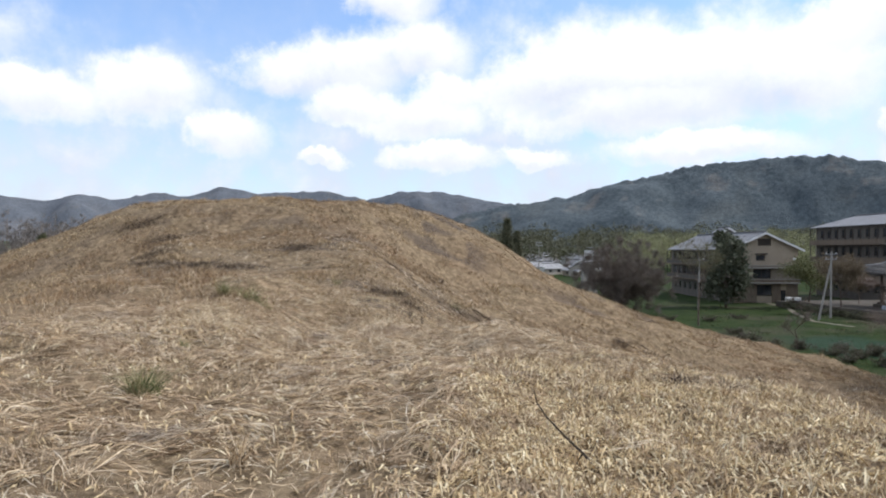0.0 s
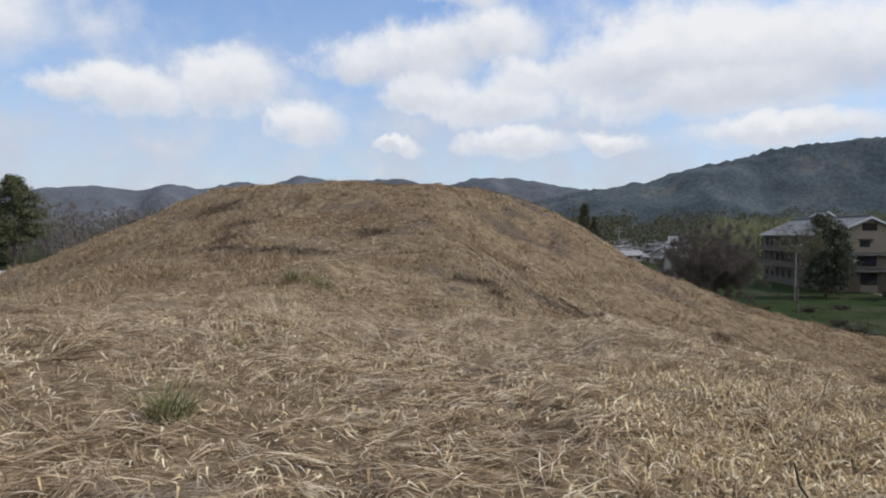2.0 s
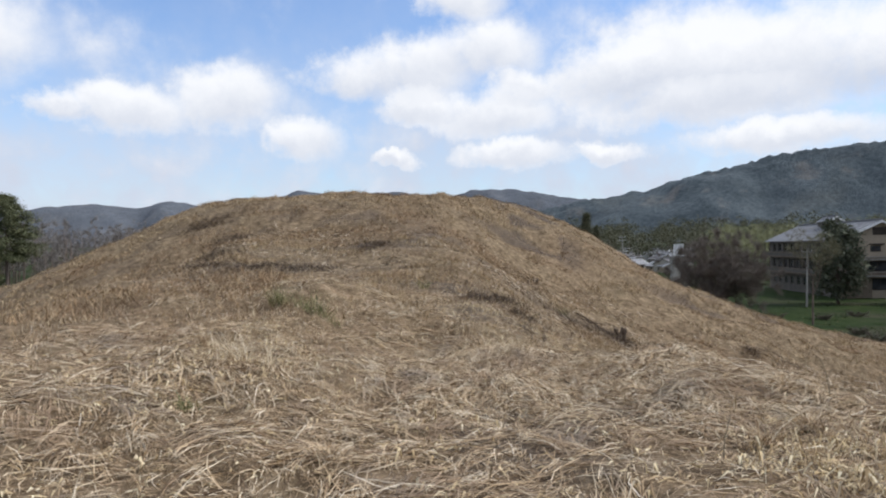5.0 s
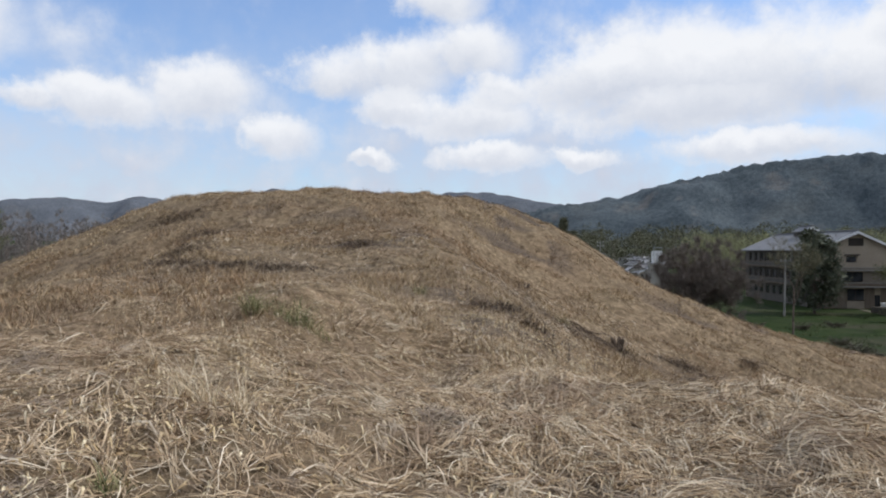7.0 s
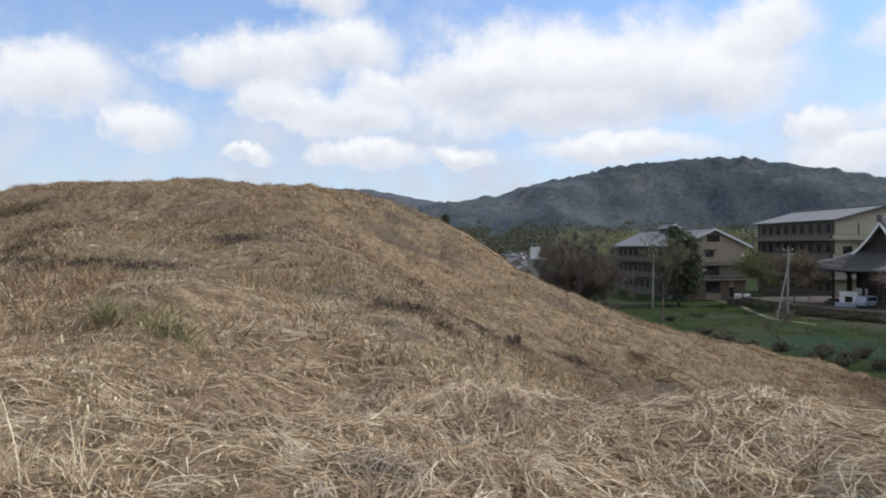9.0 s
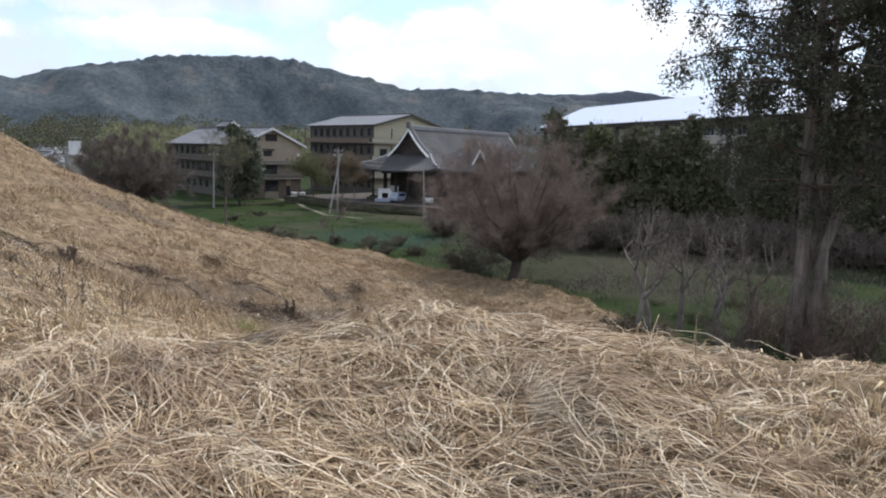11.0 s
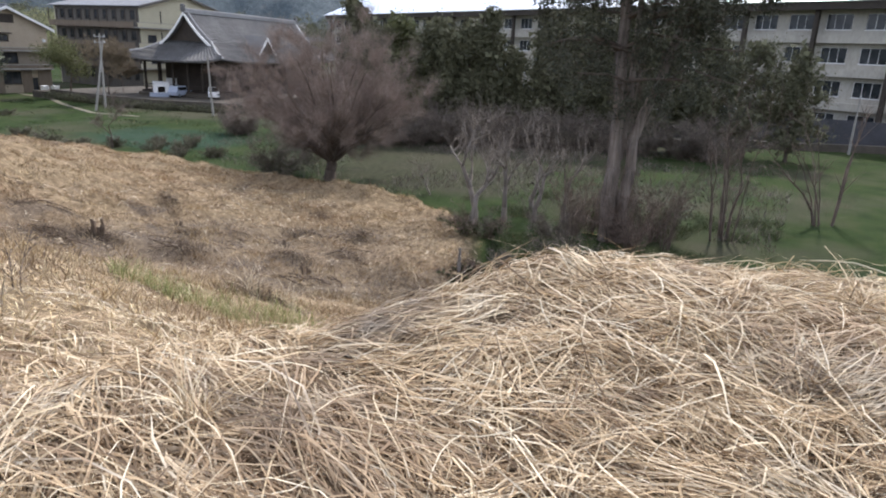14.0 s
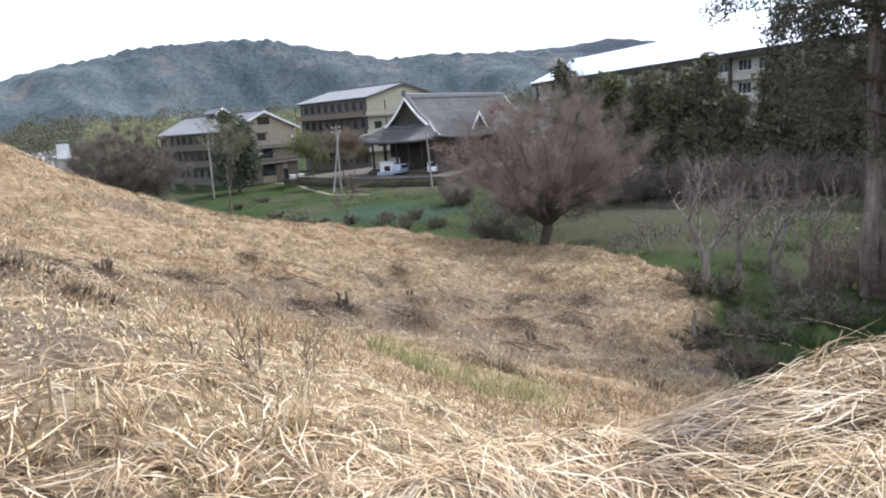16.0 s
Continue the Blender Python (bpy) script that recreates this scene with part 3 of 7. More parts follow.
# ---------------------------------------------------------------- mountains
def mountain(name, label, near, far, knots, seed, dark, light, patch, clearing, span):
    """A forested range: skyline slopes by heading, laid out between two distances."""
    heads = np.radians(np.linspace(span[0], span[1], 420))
    rows = np.linspace(0, 1, 76)
    H, T = np.meshgrid(heads, rows)
    R = near + (far - near) * T
    k = np.array(knots, float)
    sky_slope = np.interp(np.degrees(H), k[:, 0], k[:, 1])
    crest = sky_slope * (near + (far - near) * 0.72) + 1.3
    X, Y = R * np.sin(H), R * np.cos(H)
    shape = np.interp(T, [0, 0.25, 0.72, 1.0], [0.0, 0.30, 1.0, 0.55])
    rough = sum(a * vnoise(X, Y, s, seed + i) for i, (s, a) in enumerate([(300, 40), (150, 30), (75, 13), (38, 5)]))
    damp = np.where(T < 0.72, smooth(0, 0.25, T) * (0.25 + 0.75 * smooth(0.72, 0.45, T)), 0.1)
    tips = (np.abs(vnoise(X, Y, 14, seed + 9)) * 8.0 + np.abs(vnoise(X, Y, 45, seed + 10)) * 7.0 - 5) * smooth(0.5, 0.72, T) * (near / 1500) ** 0.3
    Z = -10 + (crest + 10) * shape + rough * damp * (near / 1500) ** 0.5 + tips
    verts = np.stack([X, Y, Z], -1).reshape(-1, 3)
    n = len(heads)
    idx = np.arange(verts.shape[0]).reshape(len(rows), n)
    faces = np.stack([idx[:-1, :-1], idx[:-1, 1:], idx[1:, 1:], idx[1:, :-1]], -1).reshape(-1, 4).tolist()
    m, nt, b = shader(name)
    big, mid, small = grain(nt, 0.006, 5), grain(nt, 0.018, 6, rough=0.65), grain(nt, 0.10, 6, rough=0.8)
    # tones arrive blue-grey: the haze of distance is put into the base colour
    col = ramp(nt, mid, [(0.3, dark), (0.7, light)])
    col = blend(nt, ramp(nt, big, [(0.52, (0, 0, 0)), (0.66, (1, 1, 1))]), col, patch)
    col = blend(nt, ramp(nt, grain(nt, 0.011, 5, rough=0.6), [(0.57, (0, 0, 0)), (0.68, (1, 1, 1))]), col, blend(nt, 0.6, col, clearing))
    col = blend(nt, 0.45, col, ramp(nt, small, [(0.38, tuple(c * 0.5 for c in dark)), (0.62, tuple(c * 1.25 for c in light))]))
    nt.links.new(col, b.inputs["Base Color"])
    b.inputs["Roughness"].default_value = 1.0
    relief(nt, b, small, 0.5, 7.0)
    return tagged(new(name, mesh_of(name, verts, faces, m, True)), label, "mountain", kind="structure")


# both ranges have distance haze painted into their tones; the clearings are brown
mountain("mountain_far", "distant forested mountain range with blue-grey haze in its colour", 3700, 4250,
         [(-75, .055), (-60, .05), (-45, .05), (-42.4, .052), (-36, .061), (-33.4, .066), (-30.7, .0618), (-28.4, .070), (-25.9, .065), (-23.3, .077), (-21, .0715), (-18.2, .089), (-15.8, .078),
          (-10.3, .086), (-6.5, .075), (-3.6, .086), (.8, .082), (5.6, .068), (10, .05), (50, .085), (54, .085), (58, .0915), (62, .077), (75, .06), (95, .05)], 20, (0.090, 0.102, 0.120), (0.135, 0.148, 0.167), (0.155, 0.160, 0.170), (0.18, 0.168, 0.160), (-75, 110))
mountain("mountain_near", "dark wooded mountain with bare brown clearings, blued by painted haze", 1620, 2020,
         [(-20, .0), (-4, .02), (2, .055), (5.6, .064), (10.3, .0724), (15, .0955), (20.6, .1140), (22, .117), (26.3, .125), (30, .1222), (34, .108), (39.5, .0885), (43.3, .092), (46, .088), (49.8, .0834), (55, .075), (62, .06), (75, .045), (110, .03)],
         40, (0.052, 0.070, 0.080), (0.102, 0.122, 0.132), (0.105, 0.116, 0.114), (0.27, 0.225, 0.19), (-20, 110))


# ---------------------------------------------------------------- straw and grass
rng = np.random.default_rng(7)


def lying(n, x, y, heading, length, width, lift, curl, k=5, sag=0.0):
    """Straws that lie on the ground: strips of k points that follow it and arch a little."""
    s = np.linspace(-0.5, 0.5, k)[None, :]
    a = heading[:, None] + curl[:, None] * s
    px = x[:, None] + np.cos(a) * s * length[:, None]
    py = y[:, None] + np.sin(a) * s * length[:, None]
    tilt = rng.normal(0, 0.10, (n, 1)) * length[:, None] * s * 2
    pz = land(px, py) + lift[:, None] * (1.15 - 3.2 * s * s) + np.maximum(tilt, -0.02) + 0.006
    w = width[:, None] * np.array([0.35] + [1.0] * (k - 2) + [0.3])[None, :] * 0.5
    roll = rng.uniform(-0.9, 0.9, (n, 1))
    nx_, ny_, nz_ = -np.sin(a) * np.cos(roll), np.cos(a) * np.cos(roll), np.sin(roll)
    c = np.stack([px, py, pz], -1)
    off = np.stack([nx_ * w, ny_ * w, nz_ * w + 0 * w], -1)
    return np.stack([c - off, c + off], 2)


def standing(n, x, y, height, width, lean, k=3, dig=0.03):
    """Blades that stand on the ground and bend over."""
    s = np.linspace(0, 1, k)[None, :]
    a = rng.uniform(0, 2 * np.pi, (n, 1))
    out = lean[:, None] * height[:, None] * s ** 1.7
    px, py = x[:, None] + np.cos(a) * out, y[:, None] + np.sin(a) * out
    z0 = land(x, y)[:, None] - dig
    pz = z0 + height[:, None] * s * (1 - 0.25 * lean[:, None] * s) + dig
    w = width[:, None] * np.linspace(1, 0.25, k)[None, :] * 0.5
    f = rng.uniform(0, 2 * np.pi, (n, 1))
    off = np.stack([np.cos(f) * w, np.sin(f) * w, 0 * w], -1)
    c = np.stack([px, py, pz + 0 * px], -1)
    return np.stack([c - off, c + off], 2)


def scatter(n, x0, x1, y0, y1, keep=None):
    x, y = rng.uniform(x0, x1, n), rng.uniform(y0, y1, n)
    if keep is not None:
        k = rng.uniform(0, 1, n) < keep(x, y)
        x, y = x[k], y[k]
    return x, y


def way_distance(x, y):
    """Distance from the trodden line along the ridge."""
    line = np.interp(y, [-2, 0, 4, 9, 14], [0.3, 0, -0.8, -2.4, -2.8])
    return np.hypot(x - line, np.maximum(y - 14.0, 0))


def swathe(x, y):
    """The lie of the raked straw."""
    return 1.9 * vnoise(x, y, 2.3, 31) + 1.0 * vnoise(x, y, 0.9, 32) + 0.35


def stuff(name, mesh, label, category):
    return tagged(new(name, mesh), label, category, kind="stuff")


def near_keep(x, y):
    chips = smooth(-0.5, 0.6, x - 0.15 * y + 0.9) * smooth(12, 8, y)
    return smooth(6.5, 5.0, x) * smooth(-9, -7, x) * smooth(1.2, 2.2, y) * np.clip(1.25 - way_distance(x, y) / 9.0, 0.12, 1) * (0.6 + 0.4 * smooth(4, 10, y)) * (1 - 0.72 * chips) * (1 - 0.6 * smooth(15.8, 17.2, y) * smooth(-3.5, -1.5, x))


# loose broken straws, lying every way
x, y = scatter(130000, -9, 6.5, 1.2, 23, near_keep)
n = len(x)
stuff("straw_litter", quads_mesh("straw_litter", lying(n, x, y, swathe(x, y) + rng.normal(0, 1.0, n), rng.uniform(0.04, 0.30, n), np.minimum(rng.gamma(2.2, 0.0018, n) + 0.002, 0.008), rng.gamma(1.0, 0.012, n), rng.normal(0, 0.3, n), 3), STRAW),
      "matted pale broken straw lying over the mound", "straw")
# flattened bunches of long blades, each with its own lie
bx, by = scatter(8200, -9, 6.5, 1.5, 22, lambda x, y: near_keep(x, y) * smooth(-0.6, 0.1, vnoise(x, y, 1.6, 33)))
m = len(bx)
each = 13
ba = swathe(bx, by) + rng.normal(0, 0.8, m)
bl = rng.uniform(0.25, 0.7, m)
bt = rng.uniform(0, 1, m)
n = m * each
ra = np.repeat(ba, each) + rng.normal(0, 0.22, n)
ln = np.repeat(bl, each) * rng.uniform(0.5, 1.1, n)
x = np.repeat(bx, each) + np.cos(ra) * ln * 0.45 + rng.normal(0, 0.035, n)
y = np.repeat(by, each) + np.sin(ra) * ln * 0.45 + rng.normal(0, 0.035, n)
stuff("straw_bunches", quads_mesh("straw_bunches", lying(n, x, y, ra, ln, np.minimum(rng.gamma(2.4, 0.0019, n) + 0.0022, 0.0095), np.repeat(rng.gamma(1.2, 0.02, m), each) + rng.gamma(1.0, 0.012, n), np.repeat(rng.normal(0, 0.32, m), each) + rng.normal(0, 0.2, n), 4), STRAW),
      "flattened bunches of long dry grass blades", "straw")
bx, by = scatter(5200, -4.5, 4.0, 11.0, 18.5, lambda x, y: smooth(3.1, 0.5, np.hypot((x + 0.1) / 1.3, y - 14.1)))
m, each = len(bx), 15
ba = 2.0 - 0.8 * smooth(0.2, -2.2, bx) + 0.9 * vnoise(bx, by, 0.9, 35) + rng.normal(0, 0.5, m)
n = m * each
ra = np.repeat(ba, each) + rng.normal(0, 0.22, n)
ln = np.repeat(rng.uniform(0.35, 1.0, m), each) * rng.uniform(0.5, 1.1, n)
x = np.repeat(bx, each) + np.cos(ra) * ln * 0.4 + rng.normal(0, 0.04, n)
y = np.repeat(by, each) + np.sin(ra) * ln * 0.4 + rng.normal(0, 0.04, n)
stuff("straw_heap", quads_mesh("straw_heap", lying(n, x, y, ra, ln, np.minimum(rng.gamma(2.4, 0.0019, n) + 0.002, 0.0095), np.repeat(np.minimum(rng.gamma(1.2, 0.024, m), 0.07), each) + rng.gamma(1.0, 0.014, n), np.repeat(rng.normal(0, 0.62, m), each) + rng.normal(0, 0.25, n), 5), STRAW),
      "heap of long raked pale straw by the slope", "straw")
x, y = scatter(5800, -5.0, 4.0, 10.5, 18.0, lambda x, y: smooth(3.6, 0.5, np.hypot((x + 0.1) / 1.3, y - 14.0)))
n = len(x)
stuff("loose_straws", quads_mesh("loose_straws", lying(n, x, y, rng.uniform(0, 6.28, n), rng.uniform(0.25, 0.9, n), rng.uniform(0.0035, 0.007, n), rng.uniform(0.02, 0.13, n), rng.normal(0, 0.9, n), 6), PALESTRAW),
      "long loose pale straws curling over the heap", "straw")
x, y = scatter(900, -3.0, 3.6, 11.5, 17.5, lambda x, y: 0.5 * smooth(3.0, 0.5, np.hypot((x - 0.2) / 1.3, y - 14.3)))
n = len(x)
stuff("straw_ends", quads_mesh("straw_ends", standing(n, x, y, rng.uniform(0.10, 0.34, n), rng.uniform(0.003, 0.006, n), rng.uniform(0.5, 2.6, n), 6), PALESTRAW), "bent straw ends sticking out of the heap", "straw")


def chaff_keep(x, y):
    front = smooth(-0.5, 0.6, x - 0.15 * y + 0.9) * smooth(12, 8, y)
    slope = smooth(15.5, 17, y) * smooth(25, 22, y) * smooth(-3.6, -1.6, x)
    return np.clip(0.12 + 1.1 * front + 0.28 * smooth(0.2, 0.6, vnoise(x, y, 1.5, 36)) + 0.42 * slope, 0, 1) * np.clip(1.25 - way_distance(x, y) / 12, 0.1, 1) * smooth(6.0, 4.2, x + 0.5 * vnoise(x, y, 1.2, 39)) * smooth(1.0, 2.4, y + 0.5 * vnoise(x, y, 1.0, 40)) * smooth(-8, -6, x) * smooth(25, 23, y)


x, y = scatter(200000, -8, 6, 1.0, 25, chaff_keep)
n = len(x)
stuff("leaf_chaff", quads_mesh("leaf_chaff", lying(n, x, y, rng.uniform(0, 6.28, n), rng.uniform(0.04, 0.14, n) * (1 - 0.35 * smooth(11, 15, y)), rng.uniform(0.009, 0.024, n) * (1 - 0.35 * smooth(11, 15, y)), rng.gamma(1.2, 0.020, n), rng.normal(0, 1.5, n), 3), CHAFF),
      "broken yellow dry leaves scattered on straw", "dry leaves")
x, y = scatter(28000, -2.4, 6, 1.5, 12, lambda x, y: chaff_keep(x, y) * smooth(-0.3, 0.6, x - 0.15 * y + 0.9))
n = len(x)
stuff("standing_leaves", quads_mesh("standing_leaves", standing(n, x, y, rng.uniform(0.04, 0.15, n), rng.uniform(0.008, 0.022, n), rng.uniform(0.2, 1.6, n), 3), CHAFF), "curled pale dry leaves standing out of the litter", "dry leaves")
x, y = scatter(60000, -9, 7, 1.5, 24, lambda x, y: np.clip(1.2 - way_distance(x, y) / 12, 0.2, 1) * smooth(0.0, 0.5, vnoise(x, y, 1.1, 38)))
n = len(x)
stuff("stubble", quads_mesh("stubble", standing(n, x, y, rng.uniform(0.04, 0.20, n), rng.uniform(0.004, 0.010, n), rng.uniform(0.2, 1.3, n)), STRAW), "short dry grass stubble on the mound", "dry grass")


def dry_tussock(px, py, size, count, lean0, straw=STRAW):
    a, r = rng.uniform(0, 6.28, count), size * 0.16 * np.sqrt(rng.uniform(0, 1, count))
    me = quads_mesh("dry_tussock", standing(count, px + np.cos(a) * r, py + np.sin(a) * r, rng.uniform(0.35, 1.0, count) * size, rng.uniform(0.005, 0.011, count), rng.uniform(lean0, lean0 + 1.0, count), 5), straw)
    z = float(land(px, py))
    me.transform(Matrix.Translation((-px, -py, -z)))
    ob = tagged(new("dry_tussock", me), "pale dry grass tussock standing out of the straw", "grass tussock", "dry tussocks", kind="stuff")
    ob.location = (px, py, z)


for px, py, size in [(2.2, 8.9, 0.5), (2.6, 9.4, 0.42), (1.6, 8.2, 0.38), (-1.6, 5.2, 0.35), (0.2, 6.2, 0.32), (-2.4, 9.4, 0.35), (0.9, 10.6, 0.45), (1.5, 11.2, 0.42), (-5.6, 9.8, 0.5), (-6.4, 12.6, 0.5), (-5.2, 13.2, 0.4),
                     (-7.2, 10.2, 0.5), (-0.4, 8.4, 0.3), (3.2, 7.6, 0.36), (-2.0, 13.6, 0.3), (0.6, 13.0, 0.4), (1.9, 12.8, 0.4), (-1.9, 17.4, 0.35), (-3.4, 18.6, 0.45), (-0.6, 20.4, 0.4), (-2.6, 22.5, 0.45), (1.0, 21.6, 0.4)]:
    dry_tussock(px, py, size, 70, rng.uniform(0.2, 0.9))
for px, py, size in [(5.7, 21.8, 0.9), (6.2, 21.4, 0.8), (-4.18, 12.1, 0.55), (-3.95, 12.3, 0.42), (-4.45, 12.3, 0.45), (-1.02, 17.2, 0.45), (-1.25, 15.2, 0.4)]:
    dry_tussock(px, py, size, 60, 0.3, PALESTRAW)


def far_keep(x, y):
    d = np.hypot(x + 2, y - 9)
    return straw_cover(x, y) * (1 - 0.75 * brushwood(x, y)) * np.clip(22.0 / np.maximum(d, 1), 0.25, 1) * smooth(6, 11, d) * (0.12 + 0.88 * smooth(-0.25, 0.35, vnoise(x, y, 1.1, 41) + 0.5 * vnoise(x, y, 3.5, 45)))


x, y = scatter(600000, -44, 38, 6, 68, far_keep)
n = len(x)
d = np.hypot(x + 2, y - 9)
stuff("dry_grass", quads_mesh("dry_grass", standing(n, x, y, rng.uniform(0.05, 0.20, n) + 0.22 * np.maximum(vnoise(x, y, 1.1, 41), 0), 0.008 + 0.0006 * d + rng.uniform(0, 0.012, n), rng.uniform(0.2, 1.1, n), 2), DRYGRASS),
      "short brown dry grass covering the mound slopes", "dry grass")


def brush_keep(x, y):
    return straw_cover(x, y) * brushwood(x, y) * smooth(9, 15, np.hypot(x + 2, y - 9))


x, y = scatter(210000, -40, 30, 10, 70, brush_keep)
n = len(x)
stuff("cut_brush", quads_mesh("cut_brush", standing(n, x, y, rng.uniform(0.06, 0.26, n), rng.uniform(0.008, 0.026, n), rng.uniform(0.5, 2.2, n)), BRUSH), "grey-brown cut brushwood patches on the slope", "brush")
# stems and straws strewn over the slopes
x, y = scatter(36000, -16, 30, 18, 44, lambda x, y: straw_cover(x, y) * (0.25 + 0.5 * smooth(-0.2, 0.5, vnoise(x, y, 2.2, 58))))
n = len(x)
stuff("slope_litter", quads_mesh("slope_litter", lying(n, x, y, 1.6 * vnoise(x, y, 3.0, 59) + rng.normal(0, 0.8, n), rng.uniform(0.12, 0.6, n), rng.uniform(0.010, 0.034, n) * (0.3 + 0.7 * smooth(20, 34, y)), rng.gamma(1.2, 0.045, n), rng.normal(0, 0.7, n), 3), SLOPESTRAW),
      "strewn grey-brown stems and straw on the slopes", "dry grass")
# uneven brown clumps all over the slopes
cx, cy = scatter(12500, -42, 34, 17, 68, lambda x, y: straw_cover(x, y) * (0.25 + 0.75 * smooth(21, 29, y)) * np.clip(0.2 + 0.6 * smooth(-0.1, 0.5, vnoise(x, y, 6.5, 57)) + 0.5 * smooth(4, 8, x) * smooth(44, 38, y), 0, 1))
each = 20
big_c = np.repeat(0.10 + 0.40 * rng.uniform(0, 1, len(cx)) ** 2, each)
n = len(cx) * each
x, y = np.repeat(cx, each) + rng.normal(0, 0.5, n) * big_c, np.repeat(cy, each) + rng.normal(0, 0.5, n) * big_c
stuff("grass_clumps", quads_mesh("grass_clumps", standing(n, x, y, big_c * rng.uniform(0.25, 0.8, n), 0.012 + big_c * 0.06, rng.uniform(0.7, 2.2, n), 2), CLUMPGRASS), "reddish-brown dead grass clumps on the slopes", "dry grass")


def on_land(px, py, dz=0.0):
    return (px, py, float(land(px, py)) + dz)


def green_tuft(px, py, size, count, label):
    a, r = rng.uniform(0, 6.28, count), size * 0.42 * np.sqrt(rng.uniform(0, 1, count))
    xx, yy = px + np.cos(a) * r, py + np.sin(a) * r * 0.8
    me = quads_mesh("grass_tuft", standing(count, xx, yy, rng.uniform(0.35, 1.0, count) * size * (1.15 - 0.8 * r / size), rng.uniform(0.005, 0.012, count), rng.uniform(0.3, 1.5, count), 5), TUFTGRASS)
    me.transform(Matrix.Translation((-px, -py, -float(land(px, py)))))
    ob = tagged(new("grass_tuft", me), label, "grass tuft", "green tufts in the straw", kind="stuff")
    ob.location = on_land(px, py)


for px, py, size, count in [(-3.33, 7.47, 0.43, 350), (-5.49, 16.9, 0.50, 170), (-5.05, 16.8, 0.34, 50), (-4.72, 16.62, 0.56, 130), (-4.35, 16.4, 0.36, 40), (-4.08, 10.64, 0.24, 60), (-3.57, 22.7, 0.40, 60), (0.6, 30.5, 0.5, 200)]:
    green_tuft(px, py, size, count, "small green grass tuft growing through dry straw")
x, y = rng.uniform(0, 1, 2600), rng.normal(0, 0.5, 2600)
x, y = 2.85 + 2.5 * x + 0.5 * y, 21.7 - 2.3 * x + 0.7 * y
k = rng.uniform(-0.5, 0.4, 2600) < vnoise(x, y, 0.7, 77)
x, y, n = x[k], y[k], int(k.sum())
stuff("green_grass_strip", quads_mesh("green_grass_strip", standing(n, x, y, rng.uniform(0.12, 0.40, n), rng.uniform(0.006, 0.013, n), rng.uniform(0.2, 0.9, n)), GREENGRASS), "strip of fresh yellow-green grass on the slope", "grass")


# ---------------------------------------------------------------- stumps, sticks
def tubes(segs, sides=5):
    """Tapered tubes from rows of p, q, r0, r1."""
    S = np.array([(*p, *q, a, b_) for p, q, a, b_ in segs], float)
    P, Q, A, B = S[:, 0:3], S[:, 3:6], S[:, 6], S[:, 7]
    D = Q - P
    D /= np.maximum(np.linalg.norm(D, axis=1, keepdims=True), 1e-6)
    ref = np.where(np.abs(D[:, 2:3]) < 0.9, np.array([[0, 0, 1.0]]), np.array([[1.0, 0, 0]]))
    U = np.cross(D, ref)
    U /= np.linalg.norm(U, axis=1, keepdims=True)
    V = np.cross(D, U)
    ang = np.linspace(0, 2 * np.pi, sides, endpoint=False)
    ring = np.cos(ang)[None, :, None] * U[:, None, :] + np.sin(ang)[None, :, None] * V[:, None, :]
    lo, hi = P[:, None, :] + ring * A[:, None, None], Q[:, None, :] + ring * B[:, None, None]
    verts = np.concatenate([lo, hi], 1).reshape(-1, 3)
    faces = []
    for i in range(len(S)):
        o = i * 2 * sides
        faces += [(o + j, o + (j + 1) % sides, o + sides + (j + 1) % sides, o + sides + j) for j in range(sides)]
        faces.append(tuple(o + sides + j for j in range(sides)))
    return verts, faces


def tube_mesh(name, segs, mat, sides=5):
    return mesh_of(name, *tubes(segs, sides), mat, True)


def welded(me, dist):
    """Joins the sections of a bent tube into one skin."""
    bm = bmesh.new()
    bm.from_mesh(me)
    bmesh.ops.remove_doubles(bm, verts=bm.verts[:], dist=dist)
    bm.to_mesh(me)
    bm.free()
    return me


STEMBARK = plain("stem_bark", (0.06, 0.042, 0.03), (0.17, 0.125, 0.09), 2.0, 0.95, 0.5)
CUT = plain("fresh_cut_wood", (0.42, 0.33, 0.21), (0.58, 0.48, 0.33), 6, 0.8, 0.2)


def cut_stump(px, py, tall, wide, count):
    st = thing("cut_stump", "clump of dark cut shrub stems with pale sawn ends", "stump", pose(*on_land(px, py, -0.03)), "cut stumps on the slope")
    for i in range(int(count * 1.8)):
        a, r = rng.uniform(0, 6.28), wide * 0.5 * rng.uniform(0.05, 1) ** 0.5
        p = (math.cos(a) * r * 0.6, math.sin(a) * r * 0.6, -0.1)
        h = tall * rng.uniform(0.45, 1.0)
        q = (math.cos(a) * r, math.sin(a) * r, h)
        rad = rng.uniform(0.016, 0.045) * (0.55 + tall)
        mid = tuple((u + v) / 2 + rng.normal(0, 0.03) for u, v in zip(p, q))
        stem = part("stem", tube_mesh("stem", [(p, mid, rad * 1.3, rad * 1.05), (mid, q, rad * 1.05, rad)], STEMBARK, 6), STEMBARK, st)
        if i % 3 == 0:
            tip = Vector(q) + (Vector(q) - Vector(mid)).normalized() * 0.012
            part("cut_end", tube_mesh("cut_end", [(q, tuple(tip), rad * 0.96, rad * 0.9)], CUT, 6), CUT, stem, "pale sawn end")


